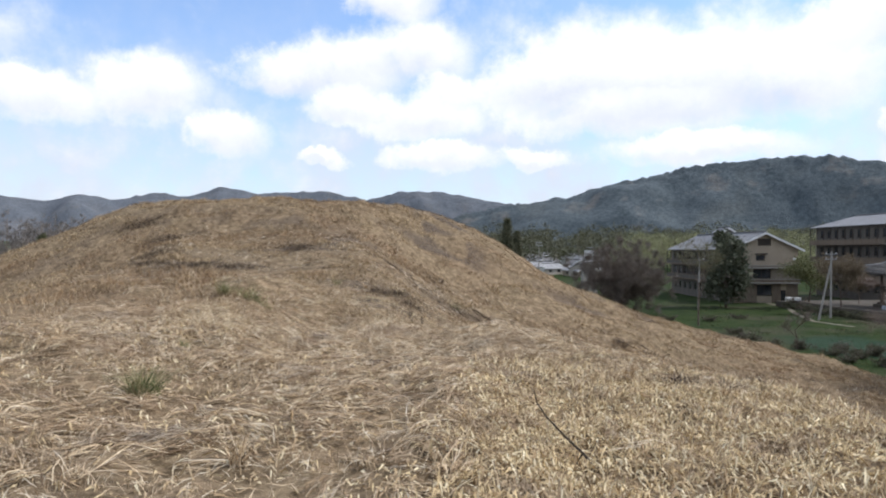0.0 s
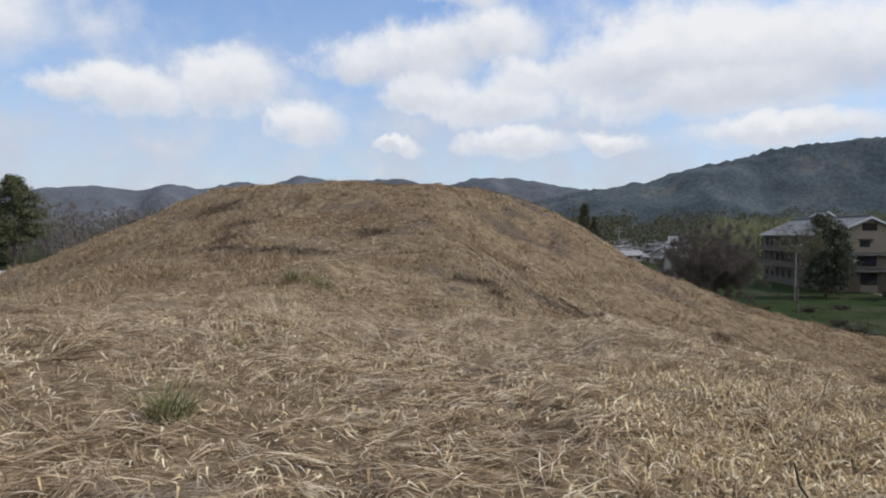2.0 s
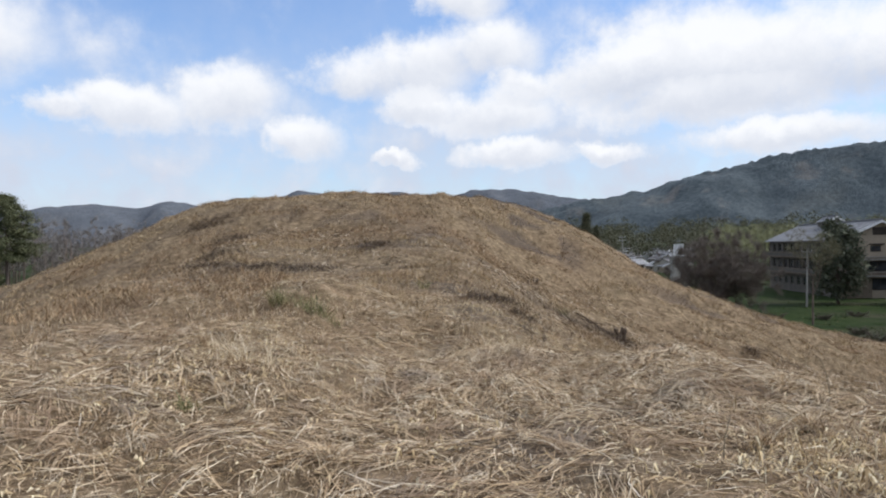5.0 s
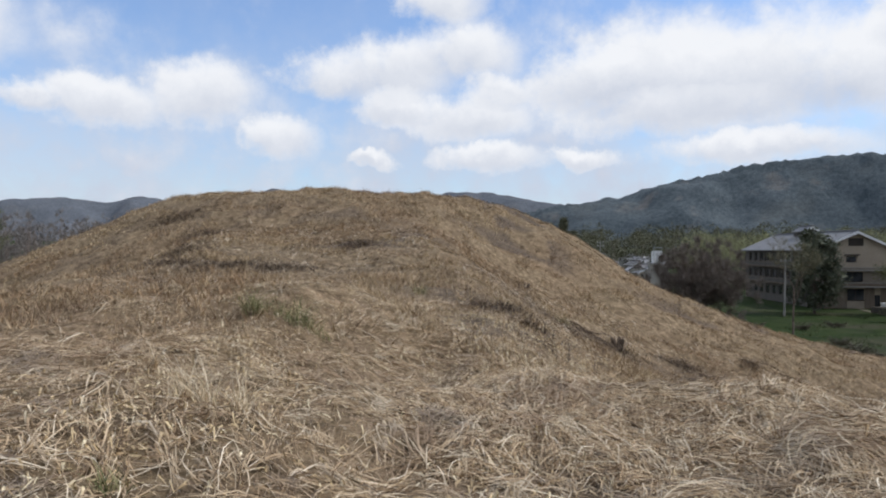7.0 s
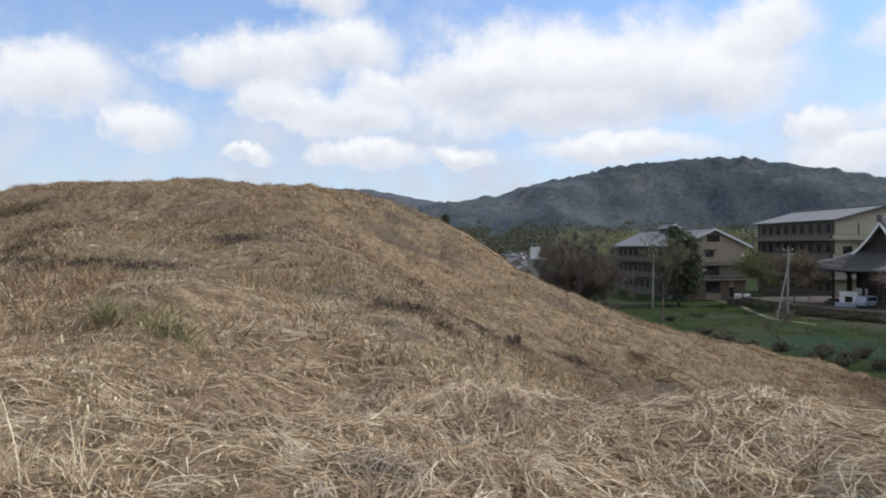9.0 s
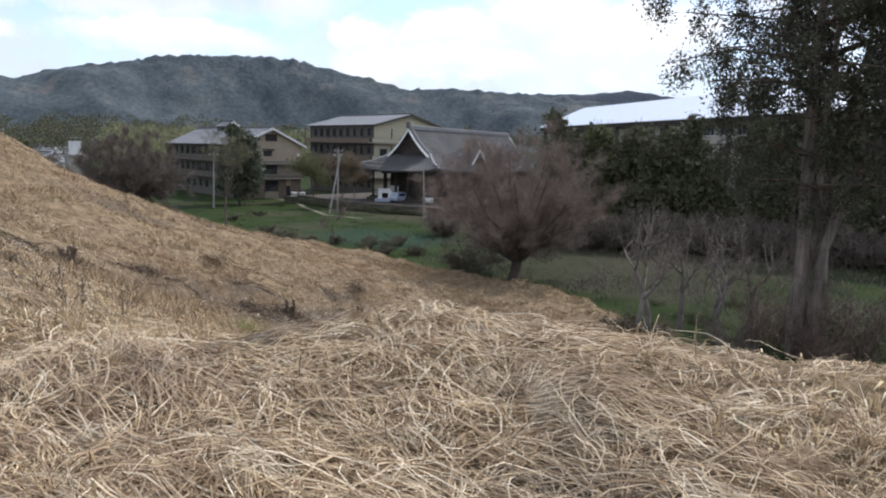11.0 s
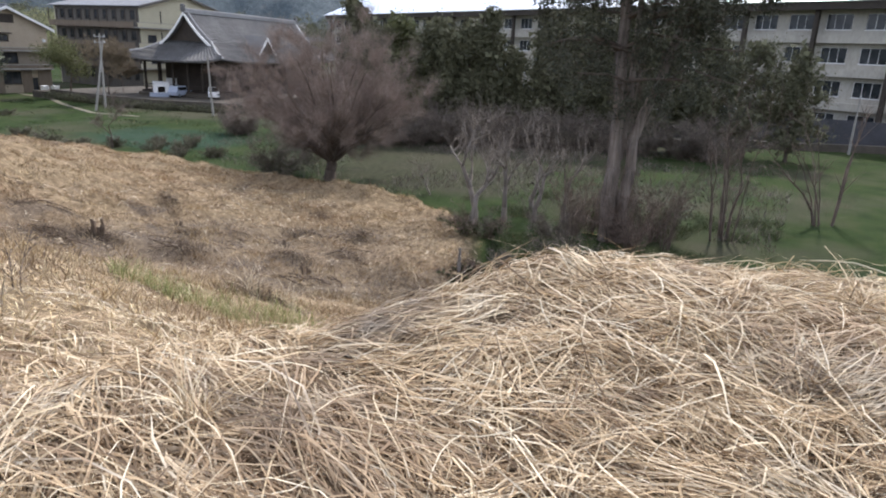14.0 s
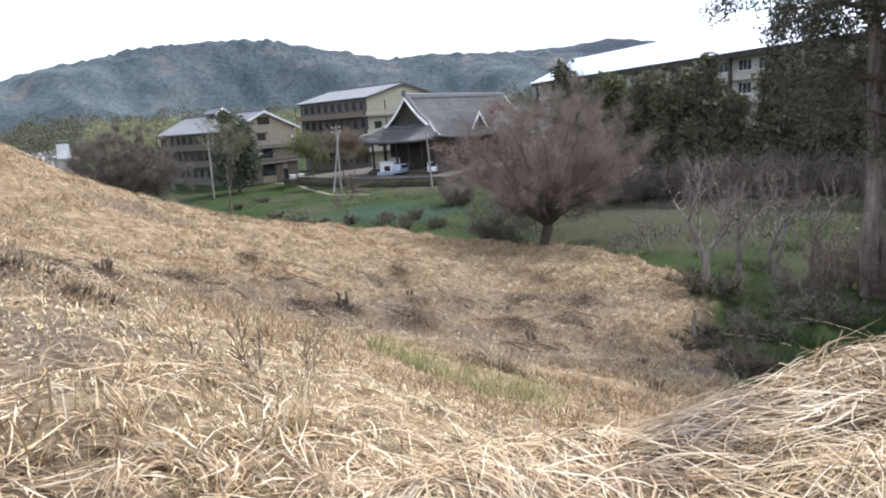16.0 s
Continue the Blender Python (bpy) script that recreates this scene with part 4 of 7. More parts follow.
for row in [(3.71, 37.1, 0.55, 0.8, 9), (12.1, 35.95, 0.85, 0.55, 10), (17.0, 37.4, 0.4, 0.6, 7), (17.3, 30.5, 0.45, 0.5, 6), (24.4, 32.9, 0.45, 1.0, 8), (11.8, 21.9, 0.35, 0.5, 6), (16.6, 25.0, 0.3, 0.5, 6), (6.9, 36.2, 0.32, 0.7, 6),
            (9.4, 33.2, 0.3, 0.8, 6), (-7.45, 32.9, 0.3, 0.6, 7), (-0.3, 41.0, 0.35, 0.8, 7), (20.5, 34.6, 0.3, 0.9, 6)]:
    cut_stump(*row)


def dark_tangle(px, py, wide, tall, seed):
    """Dead brown stems and leaves left round a cut shrub."""
    n = int(650 * wide)
    turn, u, v = rng.uniform(0, 3.14), rng.normal(0, 0.55, n) * wide, rng.normal(0, 0.28, n) * wide
    xx, yy = px + np.cos(turn) * u - np.sin(turn) * v, py + np.sin(turn) * u + np.cos(turn) * v
    me = quads_mesh("brush_tangle", standing(n, xx, yy, 1.35 * tall * rng.uniform(0.2, 0.9, n) * np.exp(-(u * u + 2 * v * v) / wide ** 2), rng.uniform(0.010, 0.026, n), rng.uniform(0.4, 2.4, n), 3), DARKBRUSH)
    z = float(land(px, py))
    me.transform(Matrix.Translation((-px, -py, -z)))
    ob = tagged(new("brush_tangle", me), "low tangle of dead brown stems on the slope", "brush", "brush tangles", kind="stuff")
    ob.location = (px, py, z)


for i, row in enumerate([(14.4, 34.0, 1.8, 0.42), (24.0, 32.6, 1.6, 0.45), (22.5, 35.0, 1.4, 0.35), (16.4, 36.3, 1.2, 0.3), (10.5, 36.0, 1.5, 0.35), (18.3, 32.0, 1.5, 0.4), (20.6, 30.6, 1.3, 0.4), (3.4, 36.4, 1.2, 0.5), (12.0, 35.9, 1.0, 0.6), (-10.4, 27.4, 1.8, 0.3),
                         (-8.4, 27.0, 1.4, 0.28), (-12.5, 28.3, 1.3, 0.3), (-7.2, 33.4, 1.2, 0.3), (-13.4, 31.2, 1.6, 0.3), (-1.5, 22.6, 0.8, 0.25), (0.8, 30.2, 1.0, 0.3), (2.0, 33.0, 1.2, 0.3), (7.0, 39.0, 1.4, 0.35), (19.0, 40.5, 1.4, 0.35), (-17.0, 41.0, 1.8, 0.4), (-20.0, 44.5, 2.2, 0.4), (26.5, 37.0, 1.2, 0.35), (5.8, 21.8, 0.8, 0.42), (3.25, 9.1, 0.45, 0.25), (3.6, 8.6, 0.4, 0.22), (11.05, 41.45, 0.8, 0.35), (-2.1, 21.9, 0.7, 0.22), (-0.95, 21.3, 0.6, 0.2)]):
    dark_tangle(*row, i)


def lying_sticks(px, py, spread, count, way_a):
    heap = thing("stick_pile", "low pile of dark cut sticks lying on the slope", "sticks", pose(*on_land(px, py)), "stick piles on the slope")
    for _ in range(count):
        a = way_a + rng.normal(0, 0.45)
        cx, cy = rng.normal(0, spread * 0.6), rng.normal(0, spread * 0.45)
        ln = rng.uniform(0.3, 1.1)
        ends = []
        for s in (-0.5, 0, 0.5):
            ex, ey = cx + math.cos(a) * ln * s, cy + math.sin(a) * ln * s
            ends.append((ex, ey, float(land(px + ex, py + ey)) - float(land(px, py)) + 0.04 + rng.uniform(0, 0.14)))
        r = rng.uniform(0.012, 0.03)
        part("stick", tube_mesh("stick", [(ends[0], ends[1], r, r * 0.9), (ends[1], ends[2], r * 0.9, r * 0.6)], STEMBARK, 5), STEMBARK, heap)


for row in [(2.2, 36.9, 0.8, 16, -0.3), (10.4, 35.4, 0.9, 18, 0.1), (13.0, 43.2, 0.8, 10, -0.2), (15.5, 29.6, 0.5, 6, 2.2), (8.2, 37.5, 1.0, 12, 0.2), (-2.0, 38.0, 0.7, 7, 0.5), (14.2, 34.6, 1.0, 14, 0.0), (18.4, 35.4, 0.9, 12, 0.3), (21.2, 31.6, 0.8, 10, -0.6), (6.4, 35.2, 0.9, 12, 0.1), (23.6, 33.8, 0.8, 9, 0.4), (16.4, 29.4, 0.7, 8, 1.6), (11.6, 38.6, 0.9, 9, -0.2)]:
    lying_sticks(*row)

z0 = float(land(1.24, 5.46))
twig_pts = [(1.26, 5.46, z0 - 0.05), (1.14, 5.46, z0 + 0.10), (1.04, 5.46, z0 + 0.19), (0.927, 5.46, z0 + 0.305), (0.835, 5.46, z0 + 0.405), (0.766, 5.46, z0 + 0.51), (0.743, 5.46, z0 + 0.61)]
bent = thing("bent_stick", "thin dark bent stick standing out of the straw", "stick", pose(*twig_pts[0]))
rel = [tuple(np.subtract(p, twig_pts[0])) for p in twig_pts]
part("stem", tube_mesh("stem", [(p, q, 0.012 - 0.0012 * i, 0.012 - 0.0012 * (i + 1)) for i, (p, q) in enumerate(zip(rel[:-1], rel[1:]))], DARKWOOD, 6), DARKWOOD, bent)
part("side_twig", tube_mesh("side_twig", [(rel[1], (rel[1][0] - 0.06, rel[1][1] - 0.02, rel[1][2] - 0.09), 0.008, 0.005)], DARKWOOD, 5), DARKWOOD, bent)
post = thing("wooden_post", "short pale weathered post at the foot of the slope", "post", pose(*on_land(22.4, 26.0, -0.2)))
part("shaft", tube_mesh("shaft", [((0, 0, 0), (0.03, 0.02, 0.8), 0.10, 0.085), ((0.03, 0.02, 0.8), (0.08, 0.03, 1.45), 0.085, 0.06)], BARKGREY, 8), BARKGREY, post)
part("top", tube_mesh("top", [((0.08, 0.03, 1.45), (0.085, 0.032, 1.47), 0.058, 0.045)], CUT, 8), CUT, post, "pale split top")
# thin dead stalks left standing
for px, py, h, lean in [(-0.75, 17.5, 0.35, 0.05), (1.9, 15.6, 0.5, 0.25), (2.3, 12.6, 0.4, -0.1), (1.35, 15.0, 0.34, 0.2), (0.4, 10.0, 0.35, 0.05), (3.1, 9.4, 0.3, 0.1)]:
    st = thing("dead_stalk", "thin pale dead stalk standing in the straw", "stalk", pose(*on_land(px, py)), "dead stalks")
    part("stem", tube_mesh("stem", [((0, 0, -0.04), (lean * 0.3, 0.01, h * 0.5), 0.006, 0.005), ((lean * 0.3, 0.01, h * 0.5), (lean, -0.02, h), 0.005, 0.003)], PALETWIG, 5), PALETWIG, st)
    part("side_leaf", tube_mesh("side_leaf", [((lean * 0.3, 0.01, h * 0.5), (lean * 0.3 + 0.07, 0.05, h * 0.68), 0.004, 0.002)], PALETWIG, 4), PALETWIG, st)


# ---------------------------------------------------------------- trees
def grow(height, spread, levels, rg, first=0.15, split=(3, 5), rise=0.55, stems=1, thick=0.03, wob=0.12, shrink=0.68):
    """Limbs of a tree as rows of p, q, r0, r1, level, limb, with the tips."""
    segs, tips, count = [], [], [0]

    def limb(p, way, length, r, level, own):
        way = Vector(way).normalized()
        pieces = 3 if level < 2 else 2
        for i in range(pieces):
            q = p + way * (length / pieces)
            r2 = r * (0.82 if level < levels else 0.6)
            segs.append((tuple(p), tuple(q), r, r2, level, own))
            way = (way + Vector(rg.normal(0, wob, 3)) + Vector((0, 0, 0.05))).normalized()
            p, r = q, r2
            if level < levels and (i > 0 or level > 0):
                for _ in range(1 if i < pieces - 1 else rg.integers(split[0] - 1, split[1])):
                    a = rg.uniform(0, 6.28)
                    side = Vector((math.cos(a), math.sin(a), 0))
                    if level == 0:
                        count[0] += 1
                    limb(p, way * rise + side * spread + Vector((0, 0, 0.15)), length * shrink * rg.uniform(0.75, 1.2), r * 0.66, level + 1, count[0] if level == 0 else own)
        tips.append((tuple(p), tuple(way), level))

    for s in range(stems):
        a = 6.28 * (s + rg.uniform(0, 0.6)) / stems
        lean = 0.0 if stems == 1 else rg.uniform(0.15, 0.75)
        count[0] += 1
        limb(Vector((math.cos(a) * 0.12 * (stems > 1), math.sin(a) * 0.12 * (stems > 1), -0.3)), (math.cos(a) * lean, math.sin(a) * lean, 1), height * first if stems == 1 else height * 0.4 * rg.uniform(0.8, 1.1), height * thick / (1 if stems == 1 else 1.6), 0, count[0])
    return segs, tips


def timber(root, segs, bark, sides=9):
    """The trunk or stems, each main limb, and the finer branchwork of a tree, as its parts."""
    for own in sorted({s[5] for s in segs if s[4] == 0}):
        part("trunk", tube_mesh("trunk", [s[:4] for s in segs if s[4] == 0 and s[5] == own], bark, sides), bark, root)
    for own in sorted({s[5] for s in segs if s[4] == 1}):
        part("limb", tube_mesh("limb", [s[:4] for s in segs if s[4] == 1 and s[5] == own], bark, 6), bark, root)
    fine_s = [s[:4] for s in segs if s[4] > 1]
    if fine_s:
        tagged(part("branchwork", tube_mesh("branchwork", fine_s, bark, 3), bark, root), kind="stuff")


def fit_height(segs, tips, height, width):
    top = max(max(s[1][2] for s in segs), 0.1)
    half = np.percentile([math.hypot(*t[0][:2]) for t in tips], 92)
    kz, kx = height / top, width / 2 / max(half, 0.1)
    f = lambda p: (p[0] * kx, p[1] * kx, p[2] * kz if p[2] > 0 else p[2])
    return [(f(p), f(q), a, b_, l, o) for p, q, a, b_, l, o in segs], [(f(p), w, l) for p, w, l in tips]


def twig_mesh(name, tips, rg, per, length, width, mat, droop=0.1, lowest=1, stray=0.75):
    T = [(p, w) for p, w, l in tips if l >= lowest]
    P = np.repeat(np.array([p for p, _ in T]), per, 0)
    W = np.repeat(np.array([w for _, w in T]), per, 0)
    n = len(P)
    way = W + rg.normal(0, stray, (n, 3)) + np.array([0, 0, 0.25])
    way /= np.linalg.norm(way, axis=1, keepdims=True)
    ln = length * rg.uniform(0.4, 1.2, (n, 1))
    a = P + rg.normal(0, length * 0.12, (n, 3))
    b_ = a + way * ln + np.array([0, 0, -droop]) * ln
    c = np.stack([a, b_], 1)
    side = np.cross(way, rg.normal(0, 1, (n, 3)))
    side /= np.maximum(np.linalg.norm(side, axis=1, keepdims=True), 1e-6)
    off = side[:, None, :] * (width * np.array([0.62, 0.2]))[None, :, None]
    return quads_mesh(name, np.stack([c - off, c + off], 2), mat)


def leaf_mesh(name, centres, rg, per, radius, size, mat, flat=0.7, wide=0.26):
    P = np.repeat(np.asarray(centres, float), per, 0)
    n = len(P)
    c = P + rg.normal(0, radius, (n, 3)) * np.array([1, 1, flat])
    u = rg.normal(0, 1, (n, 3))
    u /= np.linalg.norm(u, axis=1, keepdims=True)
    v = np.cross(u, rg.normal(0, 1, (n, 3)))
    v /= np.maximum(np.linalg.norm(v, axis=1, keepdims=True), 1e-6)
    s = size * rg.uniform(0.5, 1.3, (n, 1))
    w = v * s * wide
    # a far leaf is one pointed triangle
    return tris_mesh(name, np.stack([c - u * s * 0.55 - w, c - u * s * 0.45 + w * 1.4, c + u * s * 0.7], 1), mat)


def bare_tree(px, py, height, width, seed, label, bark=BARK, twig=TWIG, stems=1, levels=4, per=8, tw_len=0.9, tw_w=0.025, first=0.22, thick=0.02, spread=0.75, z=None, group="", wob=0.12, name="bare_tree"):
    rg = np.random.default_rng(seed)
    segs, tips = fit_height(*grow(height, spread, levels, rg, first=first, stems=stems, thick=thick, wob=wob), height * 0.95, width * 0.9)
    root = thing(name, label, "tree", pose(px, py, float(land(px, py)) if z is None else z), group)
    timber(root, segs, bark)
    tips = tips + [(s[1], tuple(np.subtract(s[1], s[0]) / max(0.01, math.dist(s[0], s[1]))), 1) for s in segs if s[4] >= 2 and rg.uniform() < 0.35]
    tagged(part("twig_haze", twig_mesh("twig_haze", tips, rg, per, tw_len, tw_w, twig), twig, root, "haze of fine bare twigs"), kind="stuff")
    return root


def leafy_tree(px, py, height, width, seed, label, bark=BARK, leaf=LEAFDARK, stems=1, levels=3, per=26, radius=0.6, size=0.4, first=0.3, thick=0.022, spread=0.7, low=0.0, z=None, group="", sides=10, name="evergreen_tree"):
    rg = np.random.default_rng(seed)
    segs, tips = fit_height(*grow(height, spread, levels, rg, first=first, stems=stems, thick=thick), height * 0.95, width * 0.85)
    root = thing(name, label, "tree", pose(px, py, float(land(px, py)) if z is None else z), group)
    timber(root, segs, bark, sides)
    tagged(part("crown", leaf_mesh("crown", [t[0] for t in tips if t[0][2] > low * height], rg, per, radius, size, leaf), leaf, root), kind="stuff")
    return root


def dense_evergreen(px, py, height, width, seed, label, leaf=LEAFDARK, clumps=120, per=210, size=0.25, group=""):
    """An irregular mass of leaf clumps on limbs, from near the ground to a ragged top."""
    rg = np.random.default_rng(seed)
    root = thing("evergreen_tree", label, "tree", pose(px, py, float(land(px, py)) - 0.1), group)
    stem = [(0, 0, -0.3), (0.15, 0.1, height * 0.3), (-0.1, 0.15, height * 0.62), (0.1, 0, height * 0.92)]
    segs = [(p, q, height * r0, height * r1, 0, 0) for p, q, r0, r1 in zip(stem[:-1], stem[1:], (0.02, 0.015, 0.009), (0.015, 0.009, 0.003))]
    heads = []
    lobes = rg.uniform(0.75, 1.2, 7)
    for i in range(clumps):
        f = 0.16 + 0.82 * (i + rg.uniform(0, 1)) / clumps
        a = rg.uniform(0, 6.283)
        wide = width / 2 * min(1.0, (f / 0.25) ** 0.5) * (1 - (max(0, f - 0.45) / 0.56) ** 1.7) ** 0.7 * lobes[int(a / 0.9) % 7]
        r = wide * math.sqrt(rg.uniform(0.15, 1))
        q = (math.cos(a) * r, math.sin(a) * r, height * f)
        heads.append(q)
        segs.append(((0, 0, height * max(0.05, f - 0.10)), q, 0.05, 0.012, 1, i))
    part("trunk", tube_mesh("trunk", [s[:4] for s in segs if s[4] == 0], BARK, 9), BARK, root)
    tagged(part("branchwork", tube_mesh("branchwork", [s[:4] for s in segs if s[4]], BARK, 4), BARK, root), kind="stuff")
    tagged(part("crown", leaf_mesh("crown", heads, rg, per, 0.25 + width * 0.055, size, leaf, 1.0), leaf, root), kind="stuff")
    inner = [(x * 0.8, y * 0.8, z) for x, y, z in heads]
    tagged(part("inner_leaves", leaf_mesh("inner_leaves", inner, rg, 26, 0.2 + width * 0.05, size * 3, leaf, 1.0, 0.4), leaf, root), kind="stuff")
    return root


def conifer(px, py, height, width, seed, label, leaf=LEAFPINE, bare=0.25, z=None, name="pine_tree", tiers=15, dome=0.72):
    rg = np.random.default_rng(seed)
    root = thing(name, label, "tree", pose(px, py, float(land(px, py)) if z is None else z))
    part("trunk", tube_mesh("trunk", [((0, 0, -0.3), (0.1, 0, height * 0.5), height * 0.016, height * 0.011), ((0.1, 0, height * 0.5), (0, 0.1, height * 0.97), height * 0.011, 0.03)], BARK, 9), BARK, root)
    segs, tips = [], []
    for i in range(tiers * 8):
        t = (i + rg.uniform(0, 1)) / (tiers * 8)
        zz = height * (bare + (0.97 - bare) * t)
        a = rg.uniform(0, 6.28)
        ln = (width / 2 * min(1, (t + 0.05) / 0.12) * (1 - t) ** dome + 0.25) * rg.uniform(0.55, 1.1)
        q = (math.cos(a) * ln, math.sin(a) * ln, zz - ln * rg.uniform(-0.05, 0.28))
        segs.append(((0, 0, zz), q, 0.05, 0.015))
        for s in (0.4, 0.65, 0.85, 1.0):
            tips.append((q[0] * s, q[1] * s, zz + (q[2] - zz) * s + rg.normal(0, 0.15)))
    tagged(part("branchwork", tube_mesh("branchwork", segs, BARK, 4), BARK, root), kind="stuff")
    tagged(part("crown", leaf_mesh("crown", tips, rg, 38, height * 0.026, height * 0.015, leaf, 0.6), leaf, root), kind="stuff")
    inner = [(x * 0.75, y * 0.75, z) for x, y, z in tips[::2]]
    tagged(part("inner_leaves", leaf_mesh("inner_leaves", inner, rg, 7, height * 0.02, height * 0.04, leaf, 0.8), leaf, root), kind="stuff")
    return root


def round_tree(px, py, height, width, seed, label, limbs=15, per=34, tw_len=1.2, tw_w=0.022, bark=BARK, twig=REDTWIG, trunk=0.12, thick=0.032, group="", name="bare_tree", category="tree", low=-0.55, stray=0.42):
    """A short trunk from which limbs curve out to a round airy crown of fine twigs."""
    rg = np.random.default_rng(seed)
    root = thing(name, label, category, pose(px, py, float(land(px, py)) - 0.05), group)
    top = Vector((0.05 * height * rg.normal() * 0.3, 0, height * trunk))
    segs = [((0, 0, -0.4), tuple(top * 0.5), height * thick * 1.25, height * thick, 0, 0), (tuple(top * 0.5), tuple(top), height * thick, height * thick * 0.95, 0, 0)]
    tips = []
    for i in range(limbs):
        phi = 6.283 * (i * 0.618 + rg.uniform(-0.06, 0.06))
        zz = low + (1 - low) * (i + rg.uniform(0.2, 0.8)) / limbs
        rr = math.sqrt(max(0.02, 1 - zz * zz))
        reach = rg.uniform(0.74, 0.98)
        end = Vector((math.cos(phi) * rr * width / 2, math.sin(phi) * rr * width / 2, height * 0.52 + zz * height * 0.47)) * reach
        end.z = max(end.z, height * 0.16)
        bow = top + (end - top) * 0.42 + Vector((0, 0, 0.07 * height * (0.5 - zz * 0.5)))
        P = [top * (1 - s) ** 2 + bow * 2 * s * (1 - s) + end * s * s for s in (0, 0.2, 0.4, 0.6, 0.8, 1.0)]
        P = [P[0]] + [p + Vector(rg.normal(0, 0.02 * height, 3)) * 0.5 for p in P[1:]]
        r0 = height * thick * rg.uniform(0.34, 0.5)
        R = [r0 * (1 - 0.85 * s) for s in (0, 0.2, 0.4, 0.6, 0.8, 1.0)]
        length = min((end - top).length, height * 0.55) * (1.0 - 0.35 * max(0, zz))
        for a in range(5):
            segs.append((tuple(P[a]), tuple(P[a + 1]), R[a], R[a + 1], 1, i))
            way_l = (P[a + 1] - P[a]).normalized()
            for _ in range(2 if a else 1):
                side = (way_l * 0.8 + Vector(rg.normal(0, 0.55, 3)) + Vector((0, 0, 0.35))).normalized()
                q = P[a + 1] + side * length * rg.uniform(0.16, 0.36)
                segs.append((tuple(P[a + 1]), tuple(q), R[a + 1] * 0.6, R[a + 1] * 0.3, 2, i))
                for _ in range(3):
                    fine = (side + Vector(rg.normal(0, 0.5, 3)) + Vector((0, 0, 0.3))).normalized()
                    e = q + fine * length * rg.uniform(0.08, 0.20)
                    segs.append((tuple(q), tuple(e), R[a + 1] * 0.28, 0.008, 3, i))
                    tips += [(tuple(e), tuple(fine), 2), (tuple(q.lerp(e, 0.5)), tuple(fine), 2)]
    timber(root, segs, bark)
    tagged(part("twig_haze", twig_mesh("twig_haze", tips, rg, per, tw_len, tw_w, twig, stray=stray), twig, root, "haze of fine bare twigs"), kind="stuff")
    return root


def erect_shrub(px, py, height, width, seed, label, stems=9, per=5, tw_len=0.6, tw_w=0.014, bark=BARK, twig=REDTWIG, group="", name="bramble", category="shrub", leaf=None):
    """Thin stems that rise and fan out from one base, with upright side twigs."""
    rg = np.random.default_rng(seed)
    root = thing(name, label, category, pose(px, py, float(land(px, py)) - 0.05), group)
    segs, tips = [], []
    for i in range(stems):
        a = rg.uniform(0, 6.283)
        base = Vector((math.cos(a), math.sin(a), 0)) * width * 0.16 * rg.uniform(0.2, 1)
        lean = Vector((math.cos(a), math.sin(a), 0)) * width * rg.uniform(0.1, 0.5)
        h = height * rg.uniform(0.5, 1.0)
        P = [base + lean * s ** 1.5 + Vector((0, 0, h * s - 0.1)) + Vector(rg.normal(0, 0.025 * height, 3)) * s for s in (0, 0.25, 0.5, 0.75, 1.0)]
        r = max(0.004, height * 0.009 * rg.uniform(0.6, 1.4))
        for k in range(4):
            segs.append((tuple(P[k]), tuple(P[k + 1]), r * (1 - 0.2 * k), r * (0.8 - 0.2 * k) + 0.003, 0 if k < 2 else 2, i))
            for _ in range(3):
                way_l = ((P[k + 1] - P[k]).normalized() + Vector(rg.normal(0, 0.42, 3))).normalized()
                s = P[k].lerp(P[k + 1], rg.uniform(0.2, 1))
                e = s + way_l * height * rg.uniform(0.10, 0.24)
                if k:
                    segs.append((tuple(s), tuple(e), r * 0.4, 0.005, 3, i))
                tips += [(tuple(e), tuple(way_l), 2), (tuple(s.lerp(e, 0.5)), tuple(way_l), 2)]
    timber(root, segs, bark, 5)
    tagged(part("twig_haze", twig_mesh("twig_haze", tips, rg, per, tw_len, tw_w, twig), twig, root), kind="stuff")
    if leaf:
        tagged(part("foliage", leaf_mesh("foliage", [t[0] for t in tips if t[0][2] < height * 0.75], rg, 4, height * 0.10, 0.14, leaf), leaf, root), kind="stuff")
    return root


round_tree(38.8, 46.2, 12.2, 13.6, 3, "large round bare tree with fine reddish-brown twigs", limbs=44, per=30, tw_len=1.25, tw_w=0.011, trunk=0.12, thick=0.036, low=-0.36, stray=0.62)
erect_shrub(36.6, 49.5, 2.6, 5.5, 4, "low dark bare bush beside the round tree", stems=26, per=9, twig=TWIG, leaf=LEAFDARK)
round_tree(30.2, 113.2, 11.9, 14.2, 5, "dense round leafless tree beyond the mound", limbs=40, per=34, tw_len=1.2, tw_w=0.026, twig=TWIG, low=-0.62, stray=0.6)
dense_evergreen(52.0, 123.0, 13.6, 8.2, 6, "grey-green evergreen tree in front of a gabled building", leaf=LEAFGREY, clumps=64, per=110, size=0.26)
bare_tree(35.3, 92.5, 12.8, 7.2, 7, "slender half-bare young tree in the green field", twig=OLIVETWIG, levels=4, per=9, tw_len=0.8, tw_w=0.018, first=0.3, thick=0.011)
bare_tree(37.6, 71.0, 5.5, 4.0, 8, "small bare sapling at the foot of the mound", twig=TWIG, levels=3, per=6, tw_len=0.7, tw_w=0.025, first=0.35, thick=0.016)
